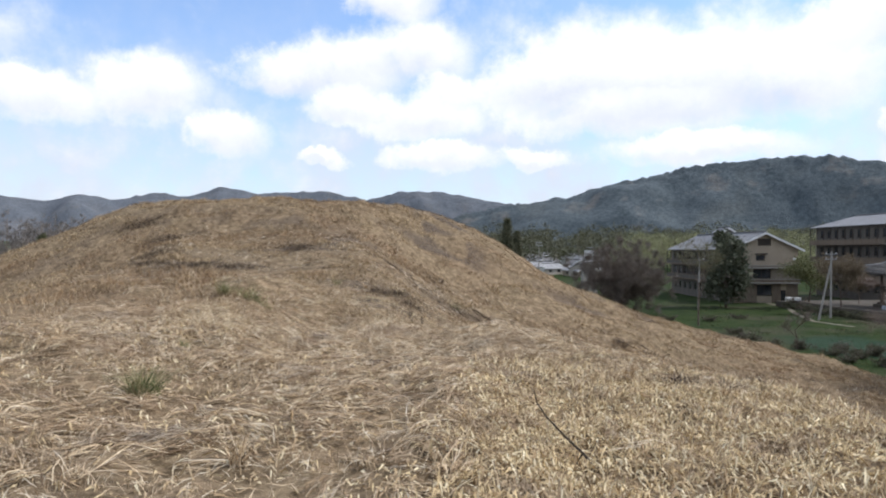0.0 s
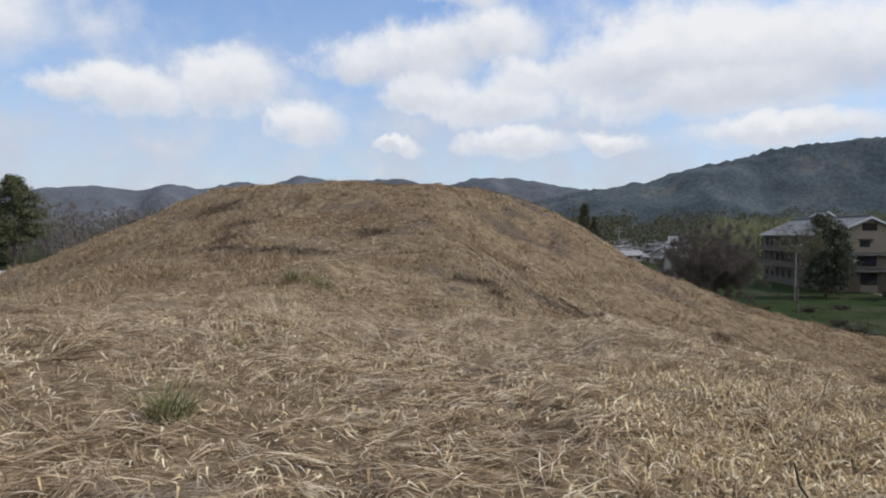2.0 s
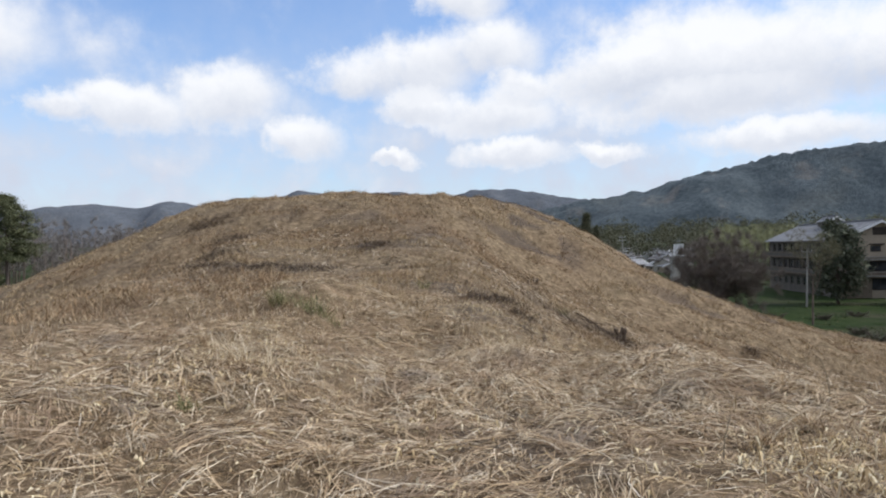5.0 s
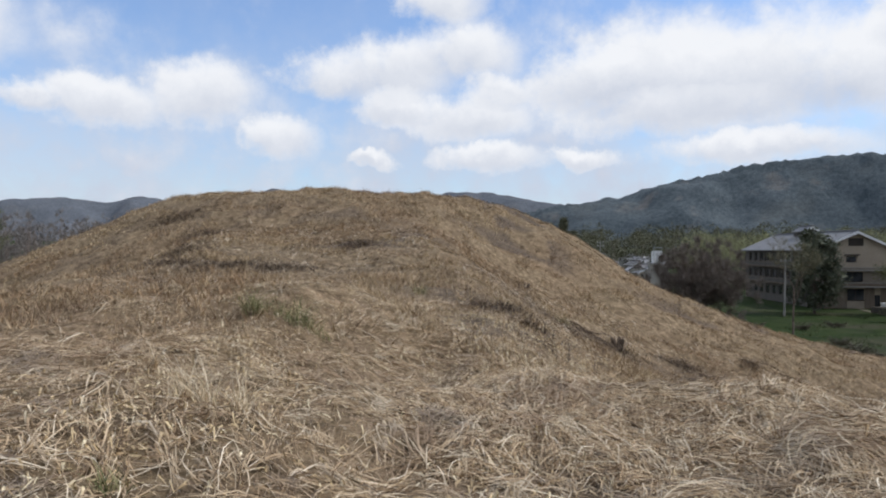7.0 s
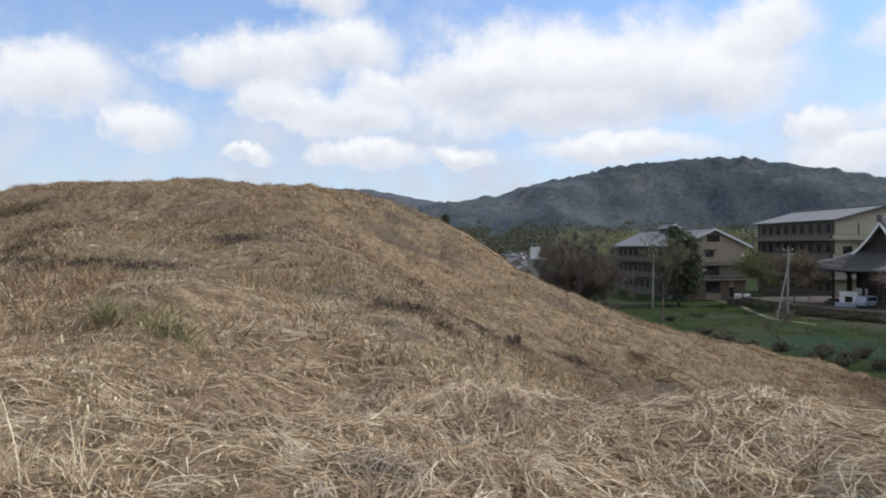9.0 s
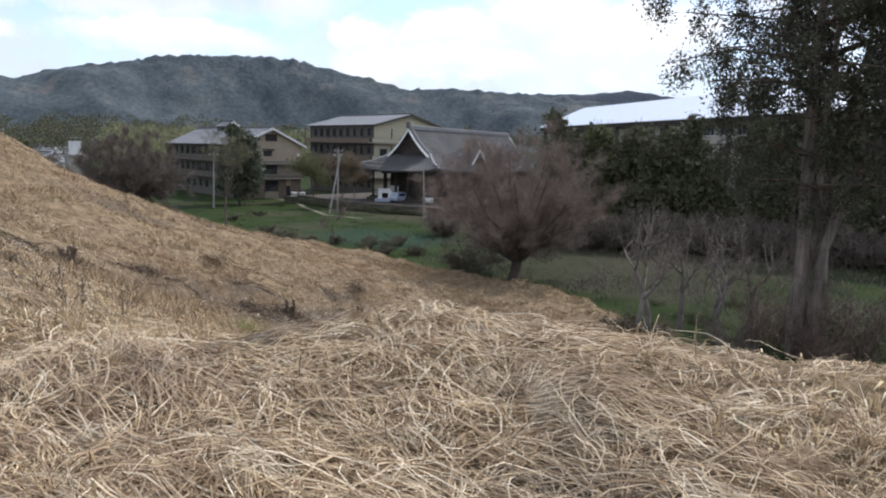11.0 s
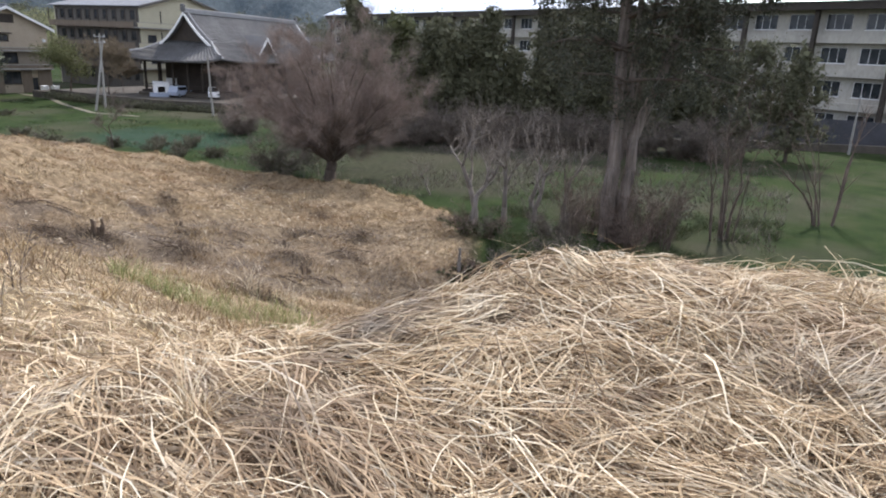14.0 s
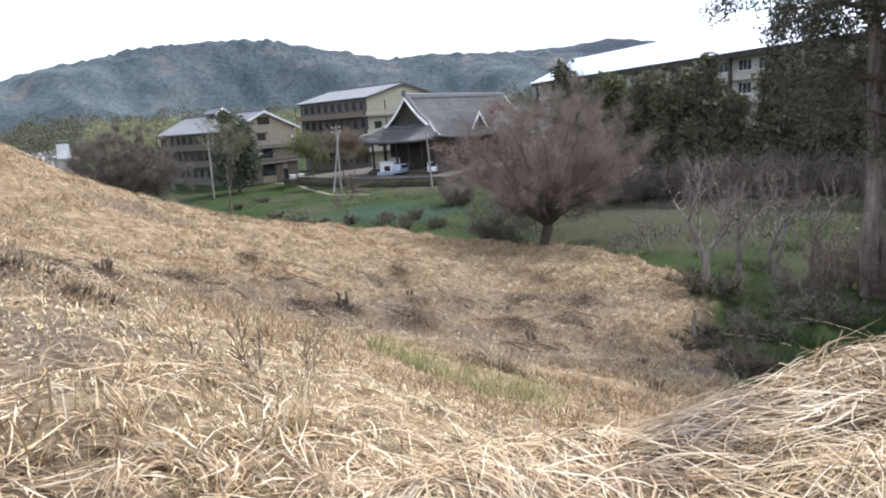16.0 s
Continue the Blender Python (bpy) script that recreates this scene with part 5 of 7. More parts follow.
leafy_tree(66.4, 121.5, 9.6, 8.6, 9, "bushy yellow-green tree beside the gabled building", leaf=LEAFYOUNG, per=60, radius=0.8, size=0.26, levels=3, first=0.2)
bare_tree(66.6, 112.0, 10.5, 9.0, 10, "pale bare tree by the utility poles", twig=PALETWIG, levels=4, per=9, tw_len=0.8, tw_w=0.04, first=0.2, thick=0.014)
bare_tree(72.0, 116.0, 7.0, 6.0, 11, "pale bare tree by the temple hall", twig=PALETWIG, levels=4, per=5, tw_len=0.8, tw_w=0.04, first=0.2, thick=0.014)

# the tall tree with peeling bark: a tight bundle of stems below, a wide hanging crown above
rg = np.random.default_rng(12)
big = thing("eucalyptus_tree", "tall multi-stemmed tree with peeling bark and grey-green leaves", "tree", pose(*on_land(35.0, 22.6, -0.1)))
fork_at, crown_h, crown_r = 5.0, [7, 10, 12.5, 14.3, 16.5, 20, 23, 26], [3.4, 4.8, 6.0, 7.8, 9.6, 10.3, 8, 3]
segs, tips, strips = [], [], []
for dx, dy, low_lean, high_lean, rr in [(0.0, 0.25, (0.0, 0.0), (0.01, 0.03), 0.50), (0.15, -0.42, (0.02, -0.03), (0.10, -0.27), 0.40), (-0.35, 0.55, (0.03, -0.03), (-0.08, -0.04), 0.27), (0.5, 0.0, (-0.01, -0.01), (0.22, -0.05), 0.22)]:
    p, r, stem = Vector((dx * 0.8, dy * 0.8, -0.4)), rr * 1.0, []
    for i in range(16):
        tall = p.z
        lean = low_lean if tall < fork_at else high_lean
        q = p + (Vector((*lean, 1)) + Vector((*rg.normal(0, 0.075, 2), 0))).normalized() * 1.6
        r2 = r * (0.86 if i == 0 else 0.945)
        stem.append((tuple(p), tuple(q), r, r2))
        if tall < 11:
            strips += [(tuple(np.array(p) + np.array([math.cos(a), math.sin(a), 0]) * r * 1.04), (0, 0, -1), 1) for a in rg.uniform(0, 6.28, 14)]
        p, r = q, r2
        if p.z > 8.0:
            reach = float(np.interp(p.z, crown_h, crown_r))
            for _ in range(2 if p.z < 13 else 4):
                a, ln = rg.uniform(0, 6.28), reach * rg.uniform(0.5, 1.0)
                out = Vector((math.cos(a), math.sin(a), 0))
                mid_l = p + out * ln * 0.5 + Vector((0, 0, ln * 0.16)) + Vector(rg.normal(0, 0.2, 3))
                end = p + out * ln + Vector((0, 0, ln * 0.12)) + Vector(rg.normal(0, 0.35, 3))
                segs += [(tuple(p), tuple(mid_l), min(r * 0.5, 0.13), 0.06), (tuple(mid_l), tuple(end), 0.06, 0.025)]
                for k in range(max(4, int(ln * 1.2))):
                    f = rg.uniform(0.45, 1.0)
                    base_p = p.lerp(mid_l, f * 2) if f < 0.5 else mid_l.lerp(end, f * 2 - 1)
                    hang = base_p + Vector(rg.normal(0, 0.55, 3)) + Vector((0, 0, -rg.uniform(0.1, 0.9)))
                    segs.append((tuple(base_p), tuple(hang), 0.022, 0.008))
                    tips += [tuple(hang), tuple(hang + Vector((0, 0, -0.45)))]
    part("trunk", tube_mesh("trunk", stem, BARKPALE, 12), BARKPALE, big, "shaggy trunk with strips of pale bark")
tagged(part("bark_strip", twig_mesh("bark_strip", strips, rg, 4, 1.3, 0.035, BARKPALE, 0.0, stray=0.16), BARKPALE, big), kind="stuff")
tagged(part("branchwork", tube_mesh("branchwork", segs, BARK, 5), BARK, big), kind="stuff")
tagged(part("crown", leaf_mesh("crown", tips, rg, 66, 0.28, 0.17, LEAFEUC, 1.3), LEAFEUC, big), kind="stuff")

for i, (px, py, h, w) in enumerate([(33.1, 30.5, 8.6, 6.0), (28.4, 28.4, 6.8, 4.6), (35.2, 29.5, 8.0, 5.4), (36.6, 28.0, 7.4, 5.0), (39.6, 29.4, 7.4, 5.4), (39.2, 37.2, 3.4, 3.6), (37.6, 26.4, 7.4, 4.6)]):
    bare_tree(px, py, h, w, 60 + i, "gnarled grey bare tree at the mound's foot", bark=BARKGREY, twig=TWIG, levels=3, per=2, tw_len=0.6, tw_w=0.012, first=0.30, thick=0.026, spread=0.7, wob=0.32, group="gnarled bare trees")
for i, (px, py, h, w) in enumerate([(-0.78, 18.2, 0.7, 0.3), (-0.6, 18.5, 0.55, 0.25), (-0.16, 18.46, 0.6, 0.25), (-1.0, 18.8, 0.45, 0.25)]):
    erect_shrub(px, py, h, w, 180 + i, "thin leafless dead weed standing in the straw", stems=2, per=1, tw_len=0.06, tw_w=0.003, twig=TWIG, group="dead weeds", name="dead_weed", category="weed")
for i, (px, py, h, w) in enumerate([(39.6, 17.0, 9.4, 7.0), (47.5, 11.5, 9.0, 8.0)]):
    erect_shrub(px, py, h, w, 70 + i, "slender bare tree with dark reddish upright twigs", stems=7, per=7, tw_len=1.1, tw_w=0.007, twig=RUSTTWIG, group="bare reddish trees", name="bare_tree", category="tree")
for i, (px, py, h, w, full) in enumerate([(66.6, 57.6, 13.2, 8.0, 1.0), (68.6, 53.6, 13.0, 8.0, 1.0), (71.0, 50.4, 13.2, 7.6, 1.0), (74.1, 56.6, 12.6, 9.0, 0.8), (72.3, 48.4, 15.2, 3.6, 0.4), (61.5, 60.5, 15.4, 4.2, 0.5), (74.4, 41.6, 14.6, 6.0, 0.8), (75.5, 38.0, 15.0, 7.0, 0.9),
                                          (76.8, 33.6, 14.4, 8.0, 0.9), (77.7, 29.2, 13.6, 6.4, 0.55), (79.5, 24.6, 13.0, 7.4, 0.45), (80.5, 20.0, 12.4, 7.4, 0.36), (80.5, 15.6, 11.5, 6.0, 0.3), (63.6, 58.0, 9.0, 6.0, 0.7), (65.0, 60.0, 12.4, 6.5, 0.8), (73.6, 46.0, 10.5, 4.4, 0.35)]):
    olive = i == 0
    dense_evergreen(px, py, h, w, 80 + i, "olive-green leafy evergreen tree by the long building" if olive else "airy dark evergreen tree before the long building" if full < 0.6 else "dark dense evergreen tree in front of a long white building",
                    leaf=LEAFOLIVE if olive else LEAFDARK, clumps=int(105 * full), per=230, size=0.2, group="evergreen trees")
for i, (px, py, h, w) in enumerate([(33.0, 25.5, 2.2, 4.0), (28.0, 27.6, 1.3, 3.6), (25.5, 24.4, 1.1, 3.4), (36.0, 24.2, 3.4, 4.0), (37.0, 21.0, 3.8, 4.5), (22.4, 25.4, 0.9, 2.8), (41.0, 24.0, 2.4, 4.5), (19.0, 22.6, 0.7, 2.6), (29.5, 23.6, 1.5, 4.0), (34.0, 21.2, 3.2, 4.0), (31.0, 29.4, 1.4, 3.6), (35.6, 25.0, 3.4, 2.6), (33.2, 20.8, 2.6, 3.0), (36.4, 20.4, 3.6, 2.6), (33.0, 24.4, 4.6, 2.2), (34.9, 19.6, 4.4, 2.4), (34.2, 22.2, 3.0, 2.4)]):
    erect_shrub(px, py, h, w, 90 + i, "tangled dark brambles at the mound's foot", stems=16 if i < 11 else 9, per=6 if i < 11 else 4, tw_len=0.6, tw_w=0.012, twig=RUSTTWIG if i % 2 or i > 10 else TWIG, group="brambles", leaf=RANKLEAF if i % 3 and i < 11 else None)
x, y = scatter(150000, 9, 46, 14, 36, lambda x, y: (1 - straw_cover(x, y)) * smooth(-0.2, 0.4, vnoise(x, y, 2.0, 71)) * smooth(0.0, 4.0, x - np.maximum(12 + (y - 20) * 1.6, 9)))
n = len(x)
stuff("rank_grass", quads_mesh("rank_grass", standing(n, x, y, rng.uniform(0.2, 0.7, n), rng.uniform(0.012, 0.03, n), rng.uniform(0.3, 1.5, n), 2), RANKGRASS), "rank dark green grass in the hollow", "grass")
for i, (px, py, h, w) in enumerate([(39, 67, 1.0, 2.2), (40.5, 65, 1.1, 2.0), (38, 62.5, 0.9, 1.8), (36.5, 74.5, 0.8, 2.2), (38.0, 71.4, 1.1, 1.6), (42.9, 66.4, 1.3, 1.8), (41.0, 68.6, 1.2, 1.6), (36.0, 79, 0.9, 2.4), (36.5, 84, 0.9, 1.8), (40, 60, 1.1, 1.6), (40, 100, 0.9, 2.0), (46, 104, 0.8, 2.0), (34, 101, 1.0, 2.4)]):
    erect_shrub(px, py, h, w * 1.25, 110 + i, "low dark green bush in the wet field", stems=16, per=4, tw_len=0.35, twig=TWIG, leaf=LEAFDARK, group="low bushes", name="shrub")
for i, (px, py, h, w) in enumerate([(58, 54, 3.4, 7.0), (63, 49, 4.2, 8.0), (67, 43, 4.0, 8.0), (70, 37, 4.5, 8.0), (73, 30, 4.0, 8.0), (60, 60, 3.4, 7.0), (56, 64, 3.0, 6.0), (74, 22, 4.2, 8.0), (53, 70, 2.6, 5.0), (61, 52, 3.6, 7.0), (65, 46, 3.6, 8.0), (69, 40, 4.0, 8.0), (72, 33, 4.2, 8.0), (75, 26, 4.4, 8.0)]):
    erect_shrub(px, py, h, w, 150 + i, "grey-brown leafless thicket along the field's edge", stems=26, per=8, tw_len=1.0, tw_w=0.03, twig=TWIG, group="thickets", name="thicket")
x, y = scatter(26000, 36, 66, 50, 128, lambda x, y: (1 - straw_cover(x, y)) * smooth(0.0, 0.5, vnoise(x, y, 4.0, 73) + 0.4 * vnoise(x, y, 1.3, 74)))
n = len(x)
stuff("field_grass", quads_mesh("field_grass", standing(n, x, y, rng.uniform(0.12, 0.5, n), rng.uniform(0.03, 0.09, n), rng.uniform(0.3, 1.4, n), 2), RANKGRASS), "coarse dark tussocks in the green field", "grass")
x, y = scatter(20000, 38, 74, 14, 68, lambda x, y: (1 - straw_cover(x, y)) * smooth(-0.5, 0.2, vnoise(x, y, 5.0, 75) + 0.3 * vnoise(x, y, 1.6, 76)) * smooth(8, 14, x - 0.45 * y - 16 + 14))
n = len(x)
stuff("dry_weeds", quads_mesh("dry_weeds", standing(n, x, y, rng.uniform(0.15, 0.7, n), rng.uniform(0.03, 0.075, n), rng.uniform(0.2, 1.2, n), 2), TWIG), "dry grey-brown weeds over the low field", "weeds")
conifer(-92.0, 115.5, 18.0, 14.5, 130, "tall dark pine with a bare lower trunk", bare=0.36, dome=0.5)
conifer(-110, 110, 19.0, 11.0, 131, "dark pine beside the pale house", bare=0.3, dome=0.55)
for i, (px, py, h, w) in enumerate([(-106.0, 116.0, 13.8, 9.5), (-100.5, 120.5, 12.4, 7.0), (-113.0, 113.0, 13.6, 8.5)]):
    dense_evergreen(px, py, h, w, 135 + i, "dark evergreen tree behind the pale house", leaf=LEAFPINE, clumps=55, per=90, size=0.3, group="evergreens behind the pale house")
conifer(-79, 132, 10.0, 5.0, 132, "small dark conifer among bare woods", bare=0.1)
conifer(24.0, 250.0, 22.0, 8.0, 133, "dark cypress above the far houses", leaf=LEAFDARK, bare=0.05, name="cypress_tree")
conifer(29.0, 262.0, 17.0, 7.0, 134, "dark cypress above the far houses", leaf=LEAFDARK, bare=0.05, name="cypress_tree")

# far woods
rg = np.random.default_rng(140)


def woods(name, label, heads, dists, count, tall, mat, per, size, twiggy=False):
    h = np.radians(rg.uniform(*heads, count))
    d = rg.uniform(*dists, count)
    px, py = d * np.sin(h), d * np.cos(h)
    pz = land(px, py, False)
    cs, segs = [], []
    for a, b_, c in zip(px, py, pz):
        t = tall * rg.uniform(0.6, 1.2)
        segs.append(((a, b_, c - 0.3), (a + rg.normal(0, 0.3), b_, c + t * 0.9), 0.16, 0.05))
        for _ in range(10):
            f = rg.uniform(0.3, 1.0)
            w = t * 0.28 * math.sin(math.pi * min(0.97, f)) ** 0.6 + 0.2
            cs.append((a + rg.normal(0, w), b_ + rg.normal(0, w), c + t * f))
    stuff(name + "_trunks", tube_mesh(name, segs, BARK, 4), "trunks of " + label, "woodland")
    if twiggy:
        stuff(name, twig_mesh(name, [(c, (0, 0, 1), 1) for c in cs], rg, per, size, 0.06, mat), label, "woodland")
    else:
        stuff(name, leaf_mesh(name, cs, rg, per, tall * 0.10, size, mat), label, "woodland")


woods("bamboo_grove", "yellow-green bamboo grove on the far rise", (15, 41), (240, 370), 240, 13, LEAFBAMBOO, 48, 0.45)
woods("evergreen_wood", "dark evergreen wood on the far rise", (4, 46), (270, 460), 260, 12, LEAFDARK, 34, 0.68)
woods("far_wood", "dark woodland below the mountains", (2, 75), (480, 800), 420, 15, LEAFDARK, 26, 1.0)
woods("far_bare_wood", "hazy grey-brown leafless wood below the far range", (-62, 4), (330, 760), 420, 14, HAZETWIG, 20, 2.2, True)
woods("bare_wood", "grey-brown leafless wood behind the pines", (-52, -26), (150, 260), 340, 12.5, HAZETWIG, 31, 1.4, True)
woods("pine_wood", "dark conifers behind the pale house", (-54, -41), (170, 230), 34, 13, LEAFPINE, 90, 0.45)


# ---------------------------------------------------------------- buildings
def wall_with_openings(width, height, thick, holes):
    """A wall in the plane y = 0 (outside towards -y), x from 0 to width, with holes (x0, x1, z0, z1) right through."""
    bm = bmesh.new()
    xs = sorted({0.0, width, *[v for h in holes for v in h[:2]]})
    zs = sorted({0.0, height, *[v for h in holes for v in h[2:]]})
    inside = lambda cx, cz: any(h[0] < cx < h[1] and h[2] < cz < h[3] for h in holes)
    grid = {(i, j): inside((xs[i] + xs[i + 1]) / 2, (zs[j] + zs[j + 1]) / 2) for i in range(len(xs) - 1) for j in range(len(zs) - 1)}

    def quad(*p):
        bm.faces.new([bm.verts.new(v) for v in p])

    for (i, j), hole in grid.items():
        a, b_, c, d = xs[i], xs[i + 1], zs[j], zs[j + 1]
        if hole:
            continue
        quad((a, 0, c), (b_, 0, c), (b_, 0, d), (a, 0, d))
        quad((a, thick, c), (a, thick, d), (b_, thick, d), (b_, thick, c))
        if grid.get((i - 1, j), True):
            quad((a, 0, c), (a, 0, d), (a, thick, d), (a, thick, c))
        if grid.get((i + 1, j), True):
            quad((b_, 0, c), (b_, thick, c), (b_, thick, d), (b_, 0, d))
        if grid.get((i, j - 1), True):
            quad((a, 0, c), (a, thick, c), (b_, thick, c), (b_, 0, c))
        if grid.get((i, j + 1), True):
            quad((a, 0, d), (b_, 0, d), (b_, thick, d), (a, thick, d))
    bmesh.ops.remove_doubles(bm, verts=bm.verts[:], dist=0.001)
    return bm


WINDOWS = {}


def window(parent, m, w, h, frame_mat, bars=1):
    """A window with its own frame, panes and sill, set back in a hole; m places its lower left corner, outside towards -y."""
    key = (round(w, 2), round(h, 2), frame_mat.name, bars)
    if key not in WINDOWS:
        t = 0.07
        edges = [0.0] + [w * (i + 1) / (bars + 1) for i in range(bars)] + [w]
        bm = wall_with_openings(w, h, 0.06, [(x0 + t / (1 if x0 == 0 else 2), x1 - t / (1 if x1 == w else 2), t, h - t) for x0, x1 in zip(edges[:-1], edges[1:])])
        bmesh.ops.translate(bm, verts=bm.verts[:], vec=(0, 0.10, 0))
        fr = bpy.data.meshes.new("window_frame")
        bm.to_mesh(fr)
        bm.free()
        fr.materials.append(frame_mat)
        pane = bpy.data.meshes.new("pane")
        bm = boxed(t, w - t, 0.125, 0.135, t, h - t)
        bm.to_mesh(pane)
        bm.free()
        pane.materials.append(GLASS)
        sill = bpy.data.meshes.new("window_sill")
        bm = boxed(-0.08, w + 0.08, -0.10, 0.08, -0.08, 0.0)
        bm.to_mesh(sill)
        bm.free()
        sill.materials.append(frame_mat)
        WINDOWS[key] = fr, pane, sill
    fr, pane, sill = WINDOWS[key]
    win = new("window", fr)
    win.parent = parent
    win.matrix_local = m
    for nm, me in (("pane", pane), ("window_sill", sill)):
        o = new(nm, me)
        o.parent = win
    return win


def slope_roof(bm_pts, thick):
    """A roof slab from four corners (eave a, eave b, ridge b, ridge a), with thickness and uv for its rows."""
    a, b_, c, d = [Vector(p) for p in bm_pts]
    nrm = (b_ - a).cross(d - a).normalized()
    bm = bmesh.new()
    uv = bm.loops.layers.uv.new("UVMap")
    top = [bm.verts.new(p) for p in (a, b_, c, d)]
    low = [bm.verts.new(p - nrm * thick) for p in (a, b_, c, d)]
    faces = [bm.faces.new(top), bm.faces.new(low[::-1])] + [bm.faces.new((top[i], low[i], low[(i + 1) % 4], top[(i + 1) % 4])) for i in range(4)]
    along = (b_ - a).normalized()
    up = (d - a).normalized()
    for f in faces:
        for l in f.loops:
            v = l.vert.co - a
            l[uv].uv = (v.dot(along), v.dot(up))
    return bm


def gabled_house(name, label, m, w, l, eave, ridge, wall_mat, roof_mat, trim_mat, over=0.8, storeys=2, front_holes=(), side_step=3.0, side_mat=None, bands=False, group="", ridge_cap=True):
    """Gable ends at y = 0 (front) and y = l; the long walls at x = 0 and x = w; base at z = 0."""
    house = thing(name, label, "building", m, group)
    t = 0.25
    side_mat = side_mat or wall_mat
    fh = [h for h in front_holes]
    front = part("front_wall", wall_with_openings(w, eave, t, [h for h in fh if h[3] < eave - 0.05]), wall_mat, house)
    for h in fh:
        if h[3] < eave - 0.05:
            window(front, pose(h[0], 0, h[2]), h[1] - h[0], h[3] - h[2], DARKWOOD)
    bm = bmesh.new()
    for yy in (0.0, t):
        bm.faces.new([bm.verts.new(p) for p in ((0, yy, eave), (w, yy, eave), (w / 2, yy, ridge - 0.1))])
    gable = part("gable_wall", bm, wall_mat, house)
    for h in fh:
        if h[3] >= eave - 0.05:
            part("vent", boxed(h[0], h[1], -0.06, 0.10, h[2], h[3]), DARKWOOD, gable, "dark louvred vent")
    back_w = part("back_wall", wall_with_openings(w, eave, t, []), wall_mat, house)
    back_w.matrix_local = pose(0, l - t, 0)
    bm = bmesh.new()
    bm.faces.new([bm.verts.new(p) for p in ((0, l - 0.02, eave), (w, l - 0.02, eave), (w / 2, l - 0.02, ridge - 0.1))])
    part("back_gable", bm, wall_mat, house)
    sh = (eave - 0.6) / storeys
    holes = []
    k = int((l - 2) / side_step)
    for s in range(storeys):
        for i in range(k):
            c = 1.0 + (i + 0.5) * (l - 2) / k
            holes.append((c - side_step * 0.27, c + side_step * 0.27, 0.4 + s * sh + sh * 0.38, 0.4 + s * sh + sh * 0.82))
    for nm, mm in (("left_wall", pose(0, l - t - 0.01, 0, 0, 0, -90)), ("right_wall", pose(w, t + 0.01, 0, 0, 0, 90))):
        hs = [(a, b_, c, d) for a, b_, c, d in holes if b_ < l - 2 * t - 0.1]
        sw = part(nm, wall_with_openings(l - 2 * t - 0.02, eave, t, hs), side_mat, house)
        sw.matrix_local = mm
        for a, b_, c, d in hs:
            window(sw, pose(a, 0, c), b_ - a, d - c, DARKWOOD)
    rise = (ridge - eave) / (w / 2)
    for nm, sgn in (("roof_left", -1), ("roof_right", 1)):
        xe = w / 2 + sgn * (w / 2 + over)
        ze = eave - over * rise + 0.12
        pts = [(xe, -over, ze), (xe, l + over, ze), (w / 2, l + over, ridge + 0.12), (w / 2, -over, ridge + 0.12)]
        if sgn < 0:
            pts = [pts[1], pts[0], pts[3], pts[2]]
        part(nm, slope_roof(pts, 0.16), roof_mat, house)
        bm = bmesh.new()
        q = [Vector((xe, -over - 0.06, ze - 0.04)), Vector((w / 2, -over - 0.06, ridge + 0.08))]
        for yo in (0.0,):
            a, c = q
            vs = [bm.verts.new(p) for p in (a, c, c - Vector((0, 0, 0.42)), a - Vector((0, 0, 0.42)))]
            bm.faces.new(vs)
            thicken(bm, 0.12)
        part("bargeboard", bm, trim_mat, house)
    if ridge_cap:
        part("ridge_cap", boxed(w / 2 - 0.22, w / 2 + 0.22, -over, l + over, ridge + 0.08, ridge + 0.38, bevel=0.06), roof_mat, house)
    if bands:
        for zz in bands:
            part("band", boxed(-0.35, w + 0.35, -0.55, -0.003, zz, zz + 0.28), trim_mat if trim_mat is not WHITE else CONCRETE, house)
            part("band", boxed(-0.75, -0.003, 0.3, l, zz, zz + 0.28), CONCRETE, house)
    return house


def gallery(house, m, length, deep, rail, step, wall, top, edge=CONCRETE):
    """A timber gallery along a wall (outside towards -y): floor slab, boarded parapet, rails and posts."""
    g = part("gallery", boxed(0, length, -deep, -0.006, -0.14, 0.06), edge, house)
    g.matrix_local = m
    for k in range(int(length / 2.4)):
        x0 = k * length / int(length / 2.4)
        part("board_panel", boxed(x0 + 0.03, x0 + length / int(length / 2.4) - 0.03, -deep + 0.02, -deep + 0.07, 0.10, rail - 0.12), wall, g)
    part("handrail", boxed(-0.05, length + 0.05, -deep - 0.03, -deep + 0.11, rail - 0.1, rail), edge, g)
    for k in range(int(length / step) + 1):
        x0 = min(k * step, length - 0.16)
        part("post", boxed(x0, x0 + 0.16, -deep + 0.075, -deep + 0.235, 0.064, top), DARKWOOD, g)
    return g


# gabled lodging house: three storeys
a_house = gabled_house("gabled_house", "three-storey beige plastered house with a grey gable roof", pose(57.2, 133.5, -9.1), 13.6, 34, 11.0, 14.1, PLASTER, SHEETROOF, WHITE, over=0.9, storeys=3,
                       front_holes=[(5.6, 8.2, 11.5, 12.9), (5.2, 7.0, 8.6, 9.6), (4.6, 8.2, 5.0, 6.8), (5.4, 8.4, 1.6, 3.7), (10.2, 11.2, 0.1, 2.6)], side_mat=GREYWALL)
gallery(a_house, pose(0, 0, 7.1), 13.6, 0.9, 0.55, 13.4, DULLPLASTER, 0.5)
gallery(a_house, pose(0, 0, 4.1), 13.6, 0.9, 0.75, 13.4, BROWNWALL, 0.7)
gallery(a_house, pose(0, 33.9, 4.1, 0, 0, -90), 33.8, 1.3, 0.95, 2.8, GREYWALL, 2.9, BROWNWALL)
